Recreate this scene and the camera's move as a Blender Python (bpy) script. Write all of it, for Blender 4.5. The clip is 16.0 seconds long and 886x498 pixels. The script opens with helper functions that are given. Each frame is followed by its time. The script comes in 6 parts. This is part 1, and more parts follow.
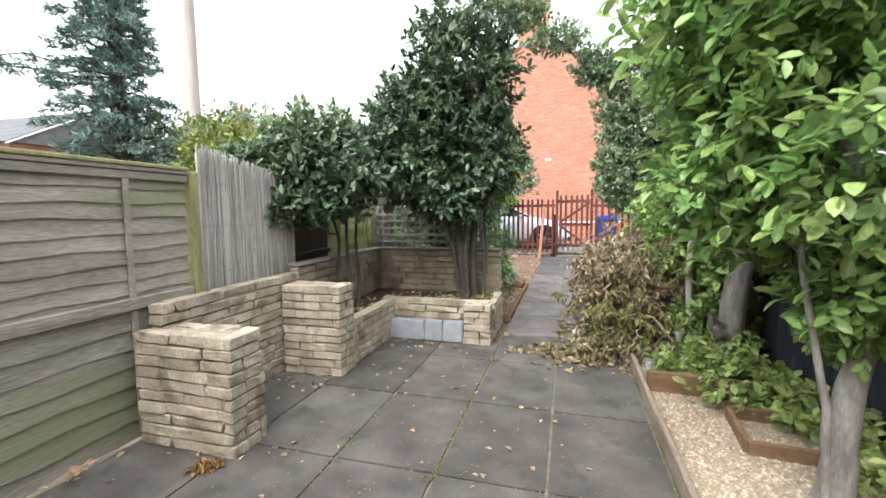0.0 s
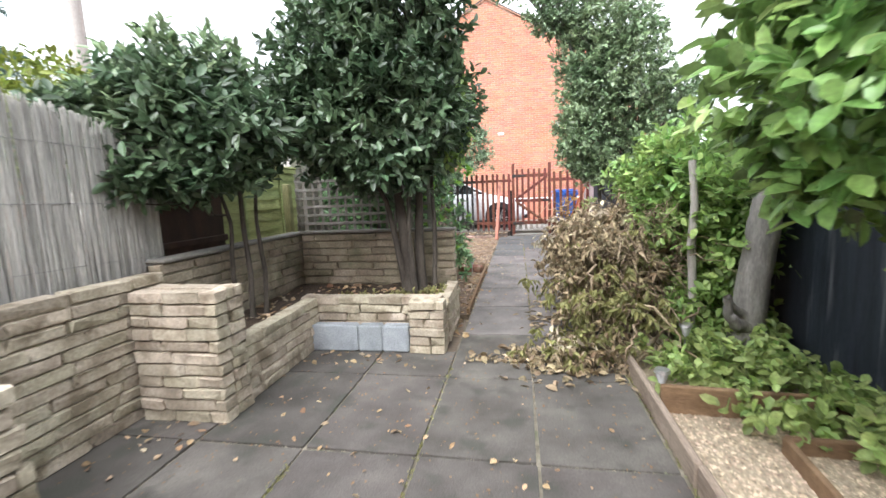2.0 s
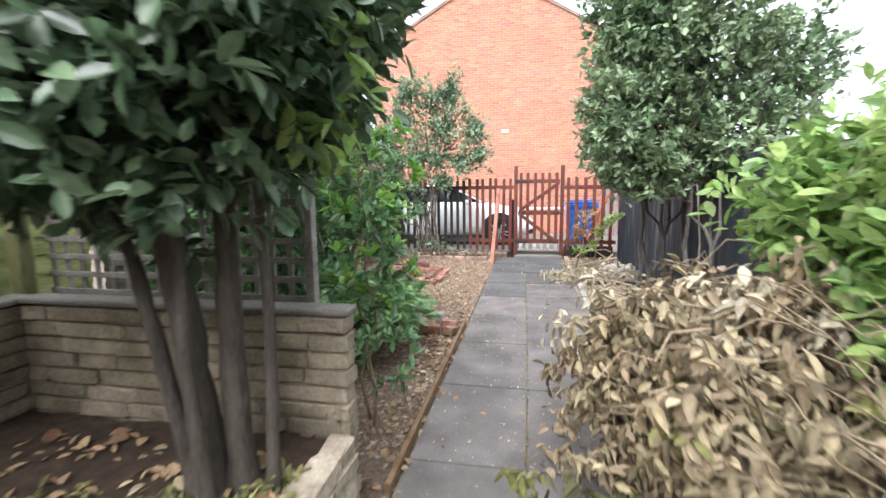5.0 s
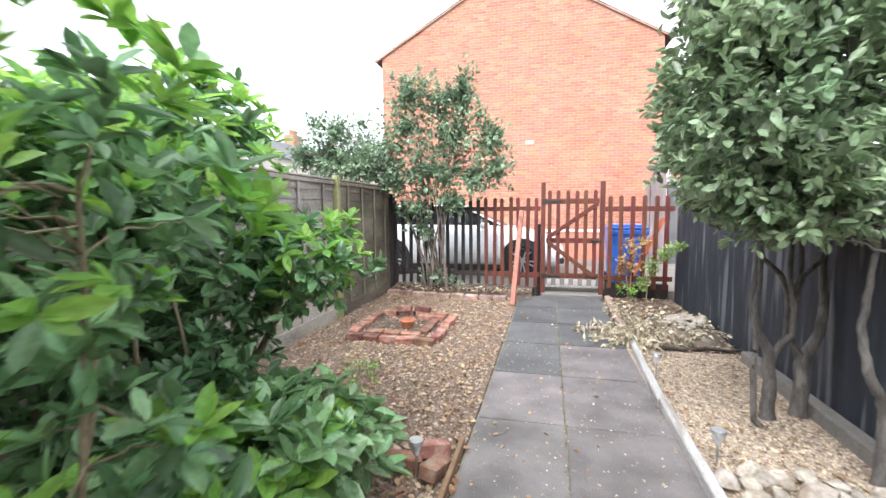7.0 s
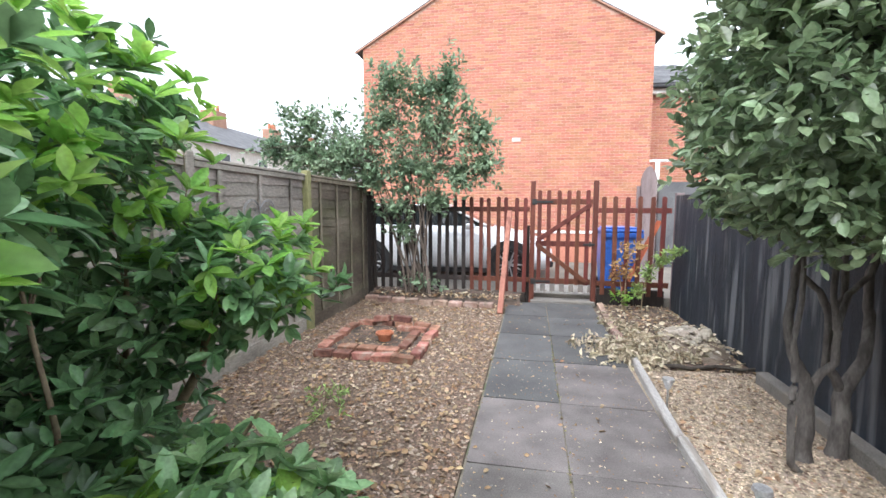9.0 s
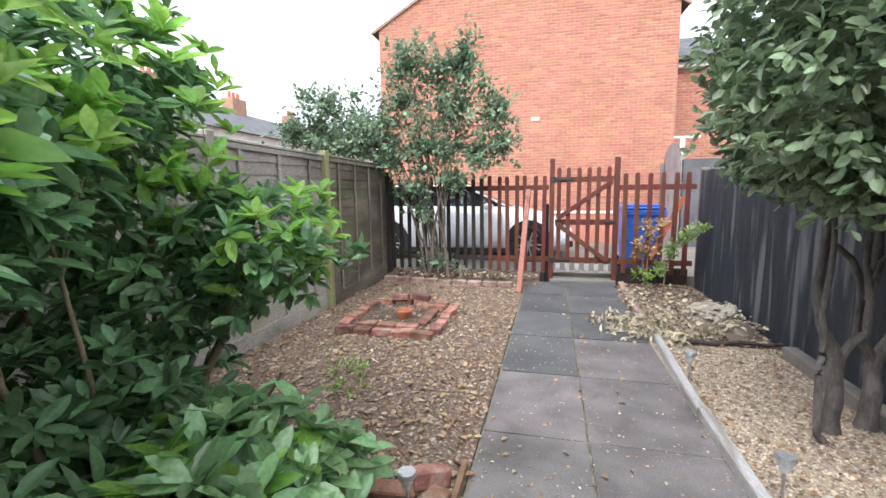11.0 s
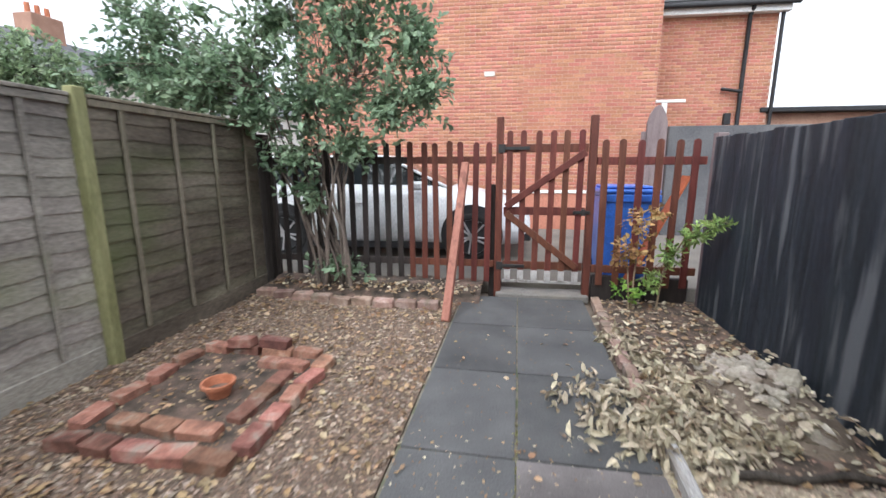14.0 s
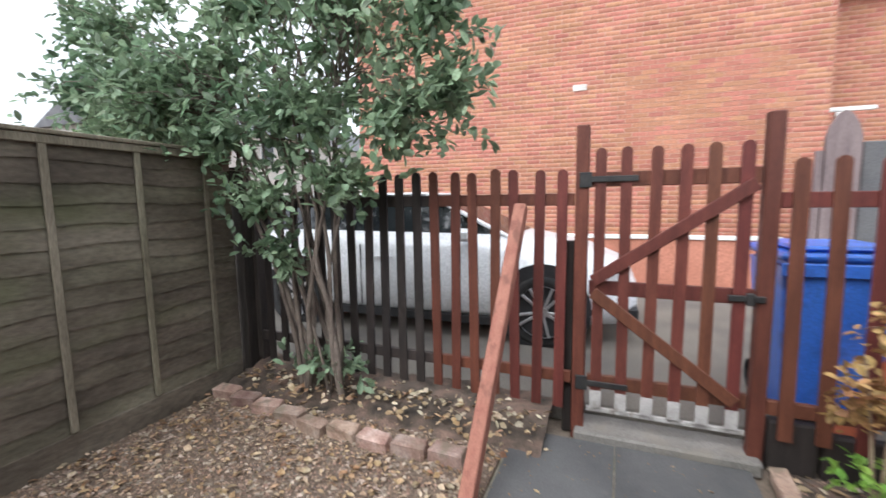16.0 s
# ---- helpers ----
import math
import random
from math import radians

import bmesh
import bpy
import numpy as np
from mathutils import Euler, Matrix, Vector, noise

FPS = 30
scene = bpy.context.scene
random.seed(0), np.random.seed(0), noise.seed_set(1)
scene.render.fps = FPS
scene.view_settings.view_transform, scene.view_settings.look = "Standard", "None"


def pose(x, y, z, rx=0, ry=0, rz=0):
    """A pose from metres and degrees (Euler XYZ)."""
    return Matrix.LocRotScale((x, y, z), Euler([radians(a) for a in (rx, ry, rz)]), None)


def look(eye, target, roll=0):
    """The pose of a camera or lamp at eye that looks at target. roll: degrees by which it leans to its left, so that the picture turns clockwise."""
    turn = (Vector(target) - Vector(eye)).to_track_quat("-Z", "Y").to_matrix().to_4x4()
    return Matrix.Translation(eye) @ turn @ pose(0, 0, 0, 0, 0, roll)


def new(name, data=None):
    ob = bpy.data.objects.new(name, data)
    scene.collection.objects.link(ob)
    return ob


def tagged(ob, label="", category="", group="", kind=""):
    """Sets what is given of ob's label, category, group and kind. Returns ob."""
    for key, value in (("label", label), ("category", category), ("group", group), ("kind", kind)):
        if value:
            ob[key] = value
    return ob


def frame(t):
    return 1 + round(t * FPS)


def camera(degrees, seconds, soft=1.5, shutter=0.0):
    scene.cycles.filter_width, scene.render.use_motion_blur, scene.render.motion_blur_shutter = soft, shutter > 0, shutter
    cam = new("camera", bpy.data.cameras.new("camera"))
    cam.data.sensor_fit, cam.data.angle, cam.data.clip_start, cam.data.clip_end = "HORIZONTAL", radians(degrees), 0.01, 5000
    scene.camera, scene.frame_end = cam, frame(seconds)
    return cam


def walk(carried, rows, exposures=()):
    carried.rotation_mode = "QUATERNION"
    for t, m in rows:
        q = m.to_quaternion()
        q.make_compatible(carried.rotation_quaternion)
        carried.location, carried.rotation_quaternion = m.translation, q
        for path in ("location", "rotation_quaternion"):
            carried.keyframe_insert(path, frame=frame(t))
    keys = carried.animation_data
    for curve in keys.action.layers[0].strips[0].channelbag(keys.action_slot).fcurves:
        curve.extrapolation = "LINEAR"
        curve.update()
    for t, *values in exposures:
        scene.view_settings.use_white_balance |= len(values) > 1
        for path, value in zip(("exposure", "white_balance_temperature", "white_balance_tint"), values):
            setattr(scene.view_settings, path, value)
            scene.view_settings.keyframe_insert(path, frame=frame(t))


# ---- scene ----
cam = camera(92.1, 16.0, shutter=0.5)
PATH = [
    (0, (0.263, -1.471, 1.356), (-0.291, 0.442, 1.175), -0.5),
    (0.5, (0.217, -1.375, 1.313), (-0.352, 0.524, 1.055), -1.4),
    (1, (0.143, -1.187, 1.29), (-0.288, 0.745, 1.01), -3.0),
    (1.5, (0.136, -0.858, 1.237), (-0.263, 1.087, 0.996), -0.9),
    (2, (0.118, -0.425, 1.229), (-0.232, 1.526, 0.965), -2.3),
    (2.5, (0.113, -0.038, 1.24), (-0.248, 1.911, 0.974), -0.9),
    (3, (0.14, 0.386, 1.262), (-0.32, 2.308, 0.954), 0.2),
    (3.5, (0.139, 0.805, 1.286), (-0.208, 2.759, 1.033), -1.6),
    (3.7, (0.13, 0.968, 1.272), (-0.181, 2.928, 1.027), -1.1),
    (5.8, (0.221, 2.895, 1.395), (-0.186, 4.835, 1.135), -0.4),
    (6, (0.174, 3.116, 1.41), (-0.17, 5.075, 1.205), -0.4),
    (6.5, (0.107, 3.468, 1.442), (-0.244, 5.426, 1.232), -1.2),
    (7, (0.1, 3.812, 1.451), (-0.383, 5.745, 1.268), -0.5),
    (7.5, (0.06, 4.061, 1.447), (-0.4, 5.999, 1.276), -1.6),
    (8, (0.011, 4.259, 1.465), (-0.463, 6.196, 1.306), -1.8),
    (8.2, (-0.02, 4.286, 1.476), (-0.499, 6.221, 1.315), -0.7),
    (10.3, (-0.011, 4.334, 1.447), (-0.352, 6.29, 1.203), -0.9),
    (10.5, (0.03, 4.33, 1.412), (-0.34, 6.282, 1.183), -1.0),
    (11, (-0.002, 4.316, 1.395), (-0.493, 6.237, 1.135), -0.8),
    (11.5, (-0.026, 4.333, 1.402), (-0.517, 6.247, 1.092), -1.1),
    (12, (-0.006, 4.603, 1.364), (-0.439, 6.527, 1.029), -2.8),
    (12.5, (0.068, 5.068, 1.4), (-0.249, 7.011, 1.049), -0.1),
    (13, (0.101, 5.53, 1.372), (-0.089, 7.491, 1.028), 0.8),
    (13.5, (0.132, 6.048, 1.389), (-0.089, 8.007, 1.053), -1.0),
    (14, (0.19, 6.569, 1.401), (-0.147, 8.503, 1.017), -0.2),
    (14.5, (0.237, 7.12, 1.429), (-0.01, 9.075, 1.087), -2.1),
    (15, (0.263, 7.647, 1.43), (-0.17, 9.576, 1.123), 1.2),
    (15.5, (0.253, 8.129, 1.447), (-0.296, 10.037, 1.204), 0.3),
    (16, (0.205, 8.479, 1.463), (-0.554, 10.315, 1.236), -0.8),
]
walk(cam, [(t, look(eye, target, roll)) for t, eye, target, roll in PATH],
     [(0, 2.05, 6150, 10), (2.5, 2.25, 6000, 10), (3.5, 2.1, 6000, 10), (6, 2.25, 5900, 10), (7.5, 2.25, 5900, 10), (8, 2.05, 5850, 10), (11, 1.85, 5850, 10), (13, 1.65, 5800, 10), (15, 1.42, 5850, 10), (16, 1.5, 5900, 10)])

# sky strength and sun strength of an overcast day
SKY, SUN, CLOUD = 0.15, 0.95, 4.0

# ---- light ----
world = bpy.data.worlds.new("overcast_sky")
scene.world = world
world.use_nodes = True
wn = world.node_tree
wn.nodes.clear()
sky = wn.nodes.new("ShaderNodeTexSky")
sky.sky_type = "NISHITA"
sky.sun_disc = False
sky.sun_elevation = radians(50)
sky.sun_rotation = radians(195)
sky.air_density, sky.dust_density, sky.ozone_density = 1.0, 6.0, 1.0
hue = wn.nodes.new("ShaderNodeHueSaturation")
hue.inputs["Saturation"].default_value = 0.2
back = wn.nodes.new("ShaderNodeBackground")
back.inputs["Strength"].default_value = SKY
wout = wn.nodes.new("ShaderNodeOutputWorld")
wn.links.new(sky.outputs[0], hue.inputs["Color"])
# an even layer of white cloud over the clear sky
cloud = wn.nodes.new("ShaderNodeMix")
cloud.data_type = "RGBA"
cloud.inputs["Factor"].default_value = 0.75
cloud.inputs["B"].default_value = (CLOUD, CLOUD, CLOUD, 1)
wn.links.new(hue.outputs[0], cloud.inputs["A"])
wn.links.new(cloud.outputs["Result"], back.inputs["Color"])
wn.links.new(back.outputs[0], wout.inputs["Surface"])

sun_data = bpy.data.lights.new("sun", "SUN")
sun_data.energy, sun_data.angle, sun_data.color = SUN, radians(60), (1.0, 0.95, 0.88)
sun = new("sun", sun_data)
sun.matrix_world = look((-2.4, -9.1, 11.2), (0, 0, 0))

rng = np.random.default_rng(7)
rnd = random.Random(11)


# ---- materials ----
def mat(name, cols, scale=6.0, rough=0.85, bump=0.3, fine=90.0, vary=None, amount=0.25, spec=0.4, metal=0.0,
        stretch=(1, 1, 1), stain=None, stain_scale=1.5, stain_at=0.55, glow=0.0, soft=0.0):
    """Base colours mixed by two scales of noise, a random tone for each piece or island, stains of their own shape, and relief."""
    m = bpy.data.materials.new(name)
    m.use_nodes = True
    nt = m.node_tree
    nt.nodes.clear()
    N, L = nt.nodes.new, nt.links.new
    out = N("ShaderNodeOutputMaterial")
    b = N("ShaderNodeBsdfPrincipled")
    b.inputs["Roughness"].default_value = rough
    b.inputs["Metallic"].default_value = metal
    b.inputs["Specular IOR Level"].default_value = spec
    geo = N("ShaderNodeNewGeometry")
    mp = N("ShaderNodeMapping")
    mp.inputs["Scale"].default_value = stretch
    L(geo.outputs["Position"], mp.inputs["Vector"])
    n1 = N("ShaderNodeTexNoise")
    n1.inputs["Scale"].default_value, n1.inputs["Detail"].default_value = scale, 5
    L(mp.outputs[0], n1.inputs["Vector"])
    ramp = N("ShaderNodeValToRGB")
    els = ramp.color_ramp.elements
    while len(els) < len(cols):
        els.new(0.5)
    for i, c in enumerate(cols):
        els[i].position = 0.3 + 0.4 * i / max(1, len(cols) - 1)
        els[i].color = (*c, 1)
    L(n1.outputs["Fac"], ramp.inputs[0])
    col = ramp.outputs[0]
    n2 = N("ShaderNodeTexNoise")
    n2.inputs["Scale"].default_value, n2.inputs["Detail"].default_value = fine, 4
    L(mp.outputs[0], n2.inputs["Vector"])
    val = N("ShaderNodeMapRange")
    val.inputs["From Min"].default_value, val.inputs["From Max"].default_value = 0.3, 0.7
    val.inputs["To Min"].default_value, val.inputs["To Max"].default_value = 0.78, 1.2
    L(n2.outputs["Fac"], val.inputs["Value"])
    value = val.outputs[0]
    if vary:
        src = N("ShaderNodeObjectInfo").outputs["Random"] if vary == "object" else geo.outputs["Random Per Island"]
        tone = N("ShaderNodeMapRange")
        tone.inputs["To Min"].default_value, tone.inputs["To Max"].default_value = 1 - amount, 1 + amount
        L(src, tone.inputs["Value"])
        mul = N("ShaderNodeMath")
        mul.operation = "MULTIPLY"
        L(value, mul.inputs[0]), L(tone.outputs[0], mul.inputs[1])
        value = mul.outputs[0]
    hsv = N("ShaderNodeHueSaturation")
    L(col, hsv.inputs["Color"]), L(value, hsv.inputs["Value"])
    if vary:
        shift = N("ShaderNodeMapRange")
        shift.inputs["To Min"].default_value, shift.inputs["To Max"].default_value = 0.485, 0.515
        wob = N("ShaderNodeMath")
        wob.operation = "FRACT"
        by = N("ShaderNodeMath")
        by.operation = "MULTIPLY"
        by.inputs[1].default_value = 7.31
        L(src, by.inputs[0]), L(by.outputs[0], wob.inputs[0]), L(wob.outputs[0], shift.inputs["Value"])
        L(shift.outputs[0], hsv.inputs["Hue"])
    col = hsv.outputs[0]
    if stain:
        n3 = N("ShaderNodeTexNoise")
        n3.inputs["Scale"].default_value, n3.inputs["Detail"].default_value = stain_scale, 6
        L(mp.outputs[0], n3.inputs["Vector"])
        edge = N("ShaderNodeMapRange")
        edge.inputs["From Min"].default_value, edge.inputs["From Max"].default_value = stain_at, stain_at + 0.12
        edge.inputs["To Max"].default_value = 0.75
        L(n3.outputs["Fac"], edge.inputs["Value"])
        mix = N("ShaderNodeMix")
        mix.data_type = "RGBA"
        mix.inputs["B"].default_value = (*stain, 1)
        L(edge.outputs[0], mix.inputs["Factor"])
        L(col, mix.inputs["A"])
        col = mix.outputs["Result"]
    L(col, b.inputs["Base Color"])
    if bump:
        bp = N("ShaderNodeBump")
        bp.inputs["Strength"].default_value, bp.inputs["Distance"].default_value = bump, 0.01
        L(n2.outputs["Fac"], bp.inputs["Height"])
        L(bp.outputs[0], b.inputs["Normal"])
    surface = b.outputs[0]
    if soft:
        tr = N("ShaderNodeBsdfTranslucent")
        L(col, tr.inputs["Color"])
        ms = N("ShaderNodeMixShader")
        ms.inputs[0].default_value = soft
        L(surface, ms.inputs[1]), L(tr.outputs[0], ms.inputs[2])
        surface = ms.outputs[0]
    L(surface, out.inputs["Surface"])
    return m


M_EARTH = mat("earth", [(0.13, 0.10, 0.075), (0.24, 0.19, 0.145)], 3, 0.95, 0.6, 60)
M_BLACK_SOIL = mat("burnt_soil", [(0.03, 0.025, 0.02), (0.10, 0.075, 0.058), (0.2, 0.13, 0.1)], 7, 0.95, 0.8, 90)
M_STREET = mat("street_ground", [(0.11, 0.10, 0.09), (0.2, 0.18, 0.15)], 1.2, 0.92, 0.4, 70)
M_SLAB = mat("paving_slab", [(0.060, 0.053, 0.047), (0.095, 0.085, 0.077), (0.143, 0.129, 0.116)], 3.0, 0.82, 0.6, 120, "object", 0.2,
             stain=(0.055, 0.056, 0.046), stain_scale=4.5, stain_at=0.54)
M_SLAB_PATH = mat("trodden_path_slab", [(0.105, 0.095, 0.09), (0.157, 0.143, 0.136), (0.22, 0.20, 0.19)], 3.0, 0.85, 0.6, 120, "object", 0.12,
                  stain=(0.27, 0.255, 0.235), stain_scale=26, stain_at=0.63)
M_SLAB_DARK = mat("dark_paving_slab", [(0.07, 0.07, 0.071), (0.118, 0.117, 0.116)], 2.5, 0.8, 0.5, 110, "object", 0.14,
                  stain=(0.16, 0.15, 0.14), stain_scale=9, stain_at=0.66)
M_JOINT = mat("joint_soil", [(0.13, 0.115, 0.085), (0.26, 0.23, 0.18)], 14, 0.95, 0.5, 90, stain=(0.06, 0.09, 0.03), stain_scale=7)
M_STONE = mat("buff_walling_stone", [(0.27, 0.23, 0.17), (0.39, 0.335, 0.255), (0.49, 0.43, 0.34)], 7, 0.92, 0.7, 60, "object", 0.16,
              stain=(0.16, 0.125, 0.082), stain_scale=6, stain_at=0.55)
# the buff stone with dirt and moss, its colours also darkened for shade
M_STONE_DIRT_SHADE = mat("dirty_shaded_walling_stone", [(0.17, 0.145, 0.10), (0.265, 0.225, 0.165), (0.36, 0.31, 0.23)], 6, 0.94, 0.7, 60, "object", 0.16,
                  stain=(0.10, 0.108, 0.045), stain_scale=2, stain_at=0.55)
M_MORTAR = mat("mortar", [(0.26, 0.22, 0.17), (0.36, 0.31, 0.24)], 9, 0.95, 0.6, 90)
M_BLOCK = mat("grey_concrete_block", [(0.24, 0.26, 0.28), (0.32, 0.34, 0.36)], 9, 0.9, 0.5, 120, "object", 0.1)
M_GRAVEL = mat("gravel", [(0.35, 0.265, 0.185), (0.60, 0.49, 0.36)], 20, 0.85, 0.2, 90, "island", 0.5)
M_BARK_CHIP = mat("bark_and_gravel", [(0.155, 0.096, 0.066), (0.315, 0.225, 0.165)], 20, 0.9, 0.2, 90, "island", 0.5)
M_WOOD_CHIP = mat("wood_chip", [(0.18, 0.132, 0.098), (0.42, 0.345, 0.275)], 20, 0.9, 0.2, 90, "island", 0.5)
M_GRAVEL_BED = mat("gravel_bed_base", [(0.28, 0.225, 0.16), (0.44, 0.37, 0.275)], 60, 0.95, 0.8, 160)
M_BARK_BED = mat("bark_bed_base", [(0.105, 0.073, 0.053), (0.20, 0.15, 0.112)], 45, 0.95, 0.8, 140)
M_FENCE_GREY = mat("weathered_fence_timber", [(0.22, 0.195, 0.155), (0.34, 0.31, 0.255)], 5, 0.85, 0.5, 45, "object", 0.12, stretch=(1, 0.35, 2.2),
                   stain=(0.20, 0.22, 0.12), stain_scale=1.2, stain_at=0.54)
M_FENCE_TAN = mat("old_lap_timber", [(0.20, 0.178, 0.155), (0.32, 0.288, 0.25), (0.45, 0.41, 0.36)], 2.2, 0.88, 0.6, 45, "object", 0.14, stretch=(1, 0.5, 1.2),
                  stain=(0.16, 0.17, 0.085), stain_scale=1.1, stain_at=0.54)
M_BATTEN = mat("stained_batten", [(0.14, 0.12, 0.085), (0.24, 0.21, 0.155)], 5, 0.9, 0.4, 50, "object", 0.15, stretch=(2, 2, 0.4))
M_FENCE_ALGAE = mat("algae_covered_lap_timber", [(0.075, 0.062, 0.045), (0.13, 0.11, 0.08), (0.20, 0.175, 0.13)], 3, 0.9, 0.5, 45, "object", 0.06, stretch=(1, 0.35, 1.0),
                    stain=(0.115, 0.14, 0.05), stain_scale=0.9, stain_at=0.5)
M_BRICK_PALE = mat("worn_pink_brick", [(0.24, 0.15, 0.115), (0.34, 0.235, 0.185), (0.42, 0.33, 0.28)], 9, 0.94, 0.7, 70, "object", 0.3, stain=(0.17, 0.14, 0.10), stain_scale=8, stain_at=0.55)
M_FENCE_GREEN = mat("green_treated_timber", [(0.26, 0.29, 0.11), (0.42, 0.45, 0.20)], 5, 0.85, 0.4, 45, "object", 0.12, stretch=(1, 0.35, 2))
M_GREEN_POST = mat("mossy_post", [(0.19, 0.19, 0.08), (0.33, 0.32, 0.16)], 5, 0.88, 0.4, 50, stretch=(2, 2, 0.4))
M_REED = mat("dry_reed", [(0.30, 0.285, 0.26), (0.52, 0.50, 0.46)], 6, 0.85, 0.3, 70, "island", 0.22, stretch=(3, 3, 0.3))
M_BROWN = mat("dark_stained_panel", [(0.035, 0.02, 0.015), (0.075, 0.038, 0.028)], 4, 0.7, 0.3, 60, stretch=(3, 3, 0.5))
M_TRELLIS = mat("grey_brown_trellis", [(0.20, 0.185, 0.165), (0.34, 0.32, 0.29)], 8, 0.85, 0.4, 60, "object", 0.15)
M_BLACK = mat("black_stained_board", [(0.014, 0.018, 0.025), (0.034, 0.042, 0.055)], 4, 0.6, 0.5, 55, "object", 0.08, spec=0.4, stretch=(5, 5, 0.45),
              stain=(0.165, 0.172, 0.185), stain_scale=1.8, stain_at=0.535)
M_RED = mat("red_brown_stain", [(0.082, 0.023, 0.014), (0.14, 0.042, 0.026)], 6, 0.6, 0.35, 70, "object", 0.14, stretch=(4, 4, 0.5))
M_PICKET_DARK = mat("dark_weathered_picket", [(0.016, 0.013, 0.011), (0.04, 0.03, 0.026)], 6, 0.75, 0.4, 70, "object", 0.25, stretch=(4, 4, 0.5))
M_PROP = mat("faded_red_post", [(0.27, 0.105, 0.075), (0.38, 0.17, 0.12)], 7, 0.75, 0.4, 70, stretch=(3, 3, 0.4), stain=(0.16, 0.07, 0.05), stain_scale=5)
M_IRON = mat("black_iron", [(0.012, 0.012, 0.012), (0.03, 0.028, 0.026)], 20, 0.55, 0.3, 120, spec=0.5)
M_BRICK_HOUSE = mat("orange_house_brick", [(0.37, 0.158, 0.10), (0.45, 0.202, 0.133)], 1.3, 0.9, 0.3, 40, "island", 0.13)
M_BRICK_PIECE = mat("orange_house_brick_piece", [(0.37, 0.158, 0.10), (0.45, 0.202, 0.133)], 1.3, 0.9, 0.3, 40, "object", 0.13)
M_HOUSE_MORTAR = mat("pale_mortar", [(0.43, 0.26, 0.195), (0.51, 0.33, 0.255)], 3, 0.95, 0.3, 60)
M_BRICK_LOOSE = mat("old_red_brick", [(0.15, 0.075, 0.055), (0.29, 0.135, 0.095), (0.37, 0.26, 0.20)], 9, 0.92, 0.7, 70, "object", 0.45,
                    stain=(0.26, 0.23, 0.19), stain_scale=9, stain_at=0.6)
M_TERRACOTTA = mat("terracotta", [(0.40, 0.14, 0.07), (0.50, 0.20, 0.11)], 12, 0.85, 0.3, 80)
M_SLATE = mat("roof_slate", [(0.07, 0.07, 0.075), (0.13, 0.13, 0.135)], 2, 0.75, 0.3, 40, "island", 0.2)
M_PALE_RENDER = mat("pale_render", [(0.55, 0.52, 0.48), (0.68, 0.65, 0.6)], 1.5, 0.9, 0.2, 40)
M_WHITE = mat("white_paint", [(0.72, 0.72, 0.70), (0.82, 0.82, 0.8)], 4, 0.6, 0.15, 60)
M_GREY_RENDER = mat("grey_render", [(0.085, 0.085, 0.09), (0.14, 0.138, 0.14)], 2, 0.92, 0.35, 50)
M_GREY_TIMBER = mat("purple_grey_timber", [(0.15, 0.115, 0.115), (0.23, 0.18, 0.175)], 4, 0.85, 0.3, 60, stretch=(3, 3, 0.5))
M_TRUNK = mat("grey_bark", [(0.04, 0.033, 0.027), (0.095, 0.08, 0.066)], 9, 0.92, 0.8, 45, stretch=(2, 2, 0.6), stain=(0.15, 0.135, 0.11), stain_scale=6, stain_at=0.66)
M_TRUNK_GREY = mat("dusty_grey_bark", [(0.07, 0.062, 0.057), (0.165, 0.15, 0.138)], 9, 0.92, 0.8, 45, stretch=(2, 2, 0.6), stain=(0.24, 0.22, 0.20), stain_scale=5, stain_at=0.6)
M_TRUNK_PALE = mat("pale_smooth_bark", [(0.16, 0.148, 0.135), (0.31, 0.29, 0.265)], 8, 0.85, 0.6, 45, stretch=(2, 2, 0.6), stain=(0.13, 0.11, 0.09), stain_scale=5)
M_STEM = mat("thin_brown_bark", [(0.10, 0.078, 0.064), (0.21, 0.17, 0.14)], 9, 0.9, 0.5, 60, stretch=(2, 2, 0.6))
M_TWIG = mat("dry_twig", [(0.19, 0.14, 0.09), (0.34, 0.27, 0.18)], 12, 0.9, 0.4, 70, "island", 0.3)
M_LAUREL = mat("laurel_leaf", [(0.06, 0.105, 0.055), (0.14, 0.20, 0.11)], 3, 0.3, 0.08, 60, "island", 0.55, spec=0.6, soft=0.3)
M_LAUREL_BRIGHT = mat("bright_laurel_leaf", [(0.17, 0.315, 0.085), (0.38, 0.53, 0.20)], 2, 0.28, 0.08, 60, "island", 0.65, spec=0.55, soft=0.45)
M_LAUREL_LEAF = mat("single_laurel_leaf", [(0.21, 0.35, 0.09), (0.45, 0.58, 0.23)], 2, 0.28, 0.08, 60, "object", 0.5, spec=0.55, soft=0.45)
M_HEDGE_LEAF = mat("hedge_leaf", [(0.15, 0.225, 0.12), (0.31, 0.39, 0.225)], 2, 0.28, 0.08, 60, "island", 0.55, spec=0.6, soft=0.38)
M_CHOISYA = mat("glossy_shrub_leaf", [(0.12, 0.24, 0.105), (0.27, 0.43, 0.20)], 2.2, 0.3, 0.08, 60, "island", 0.6, spec=0.6, soft=0.42)
M_ROSETTE = mat("rosette_leaf", [(0.15, 0.29, 0.115), (0.33, 0.49, 0.25)], 3, 0.28, 0.08, 60, "island", 0.45, spec=0.6, soft=0.4)
M_TIP = mat("young_shrub_leaf", [(0.20, 0.40, 0.06), (0.35, 0.55, 0.13)], 3, 0.4, 0.08, 60, "island", 0.3, spec=0.45, soft=0.55)
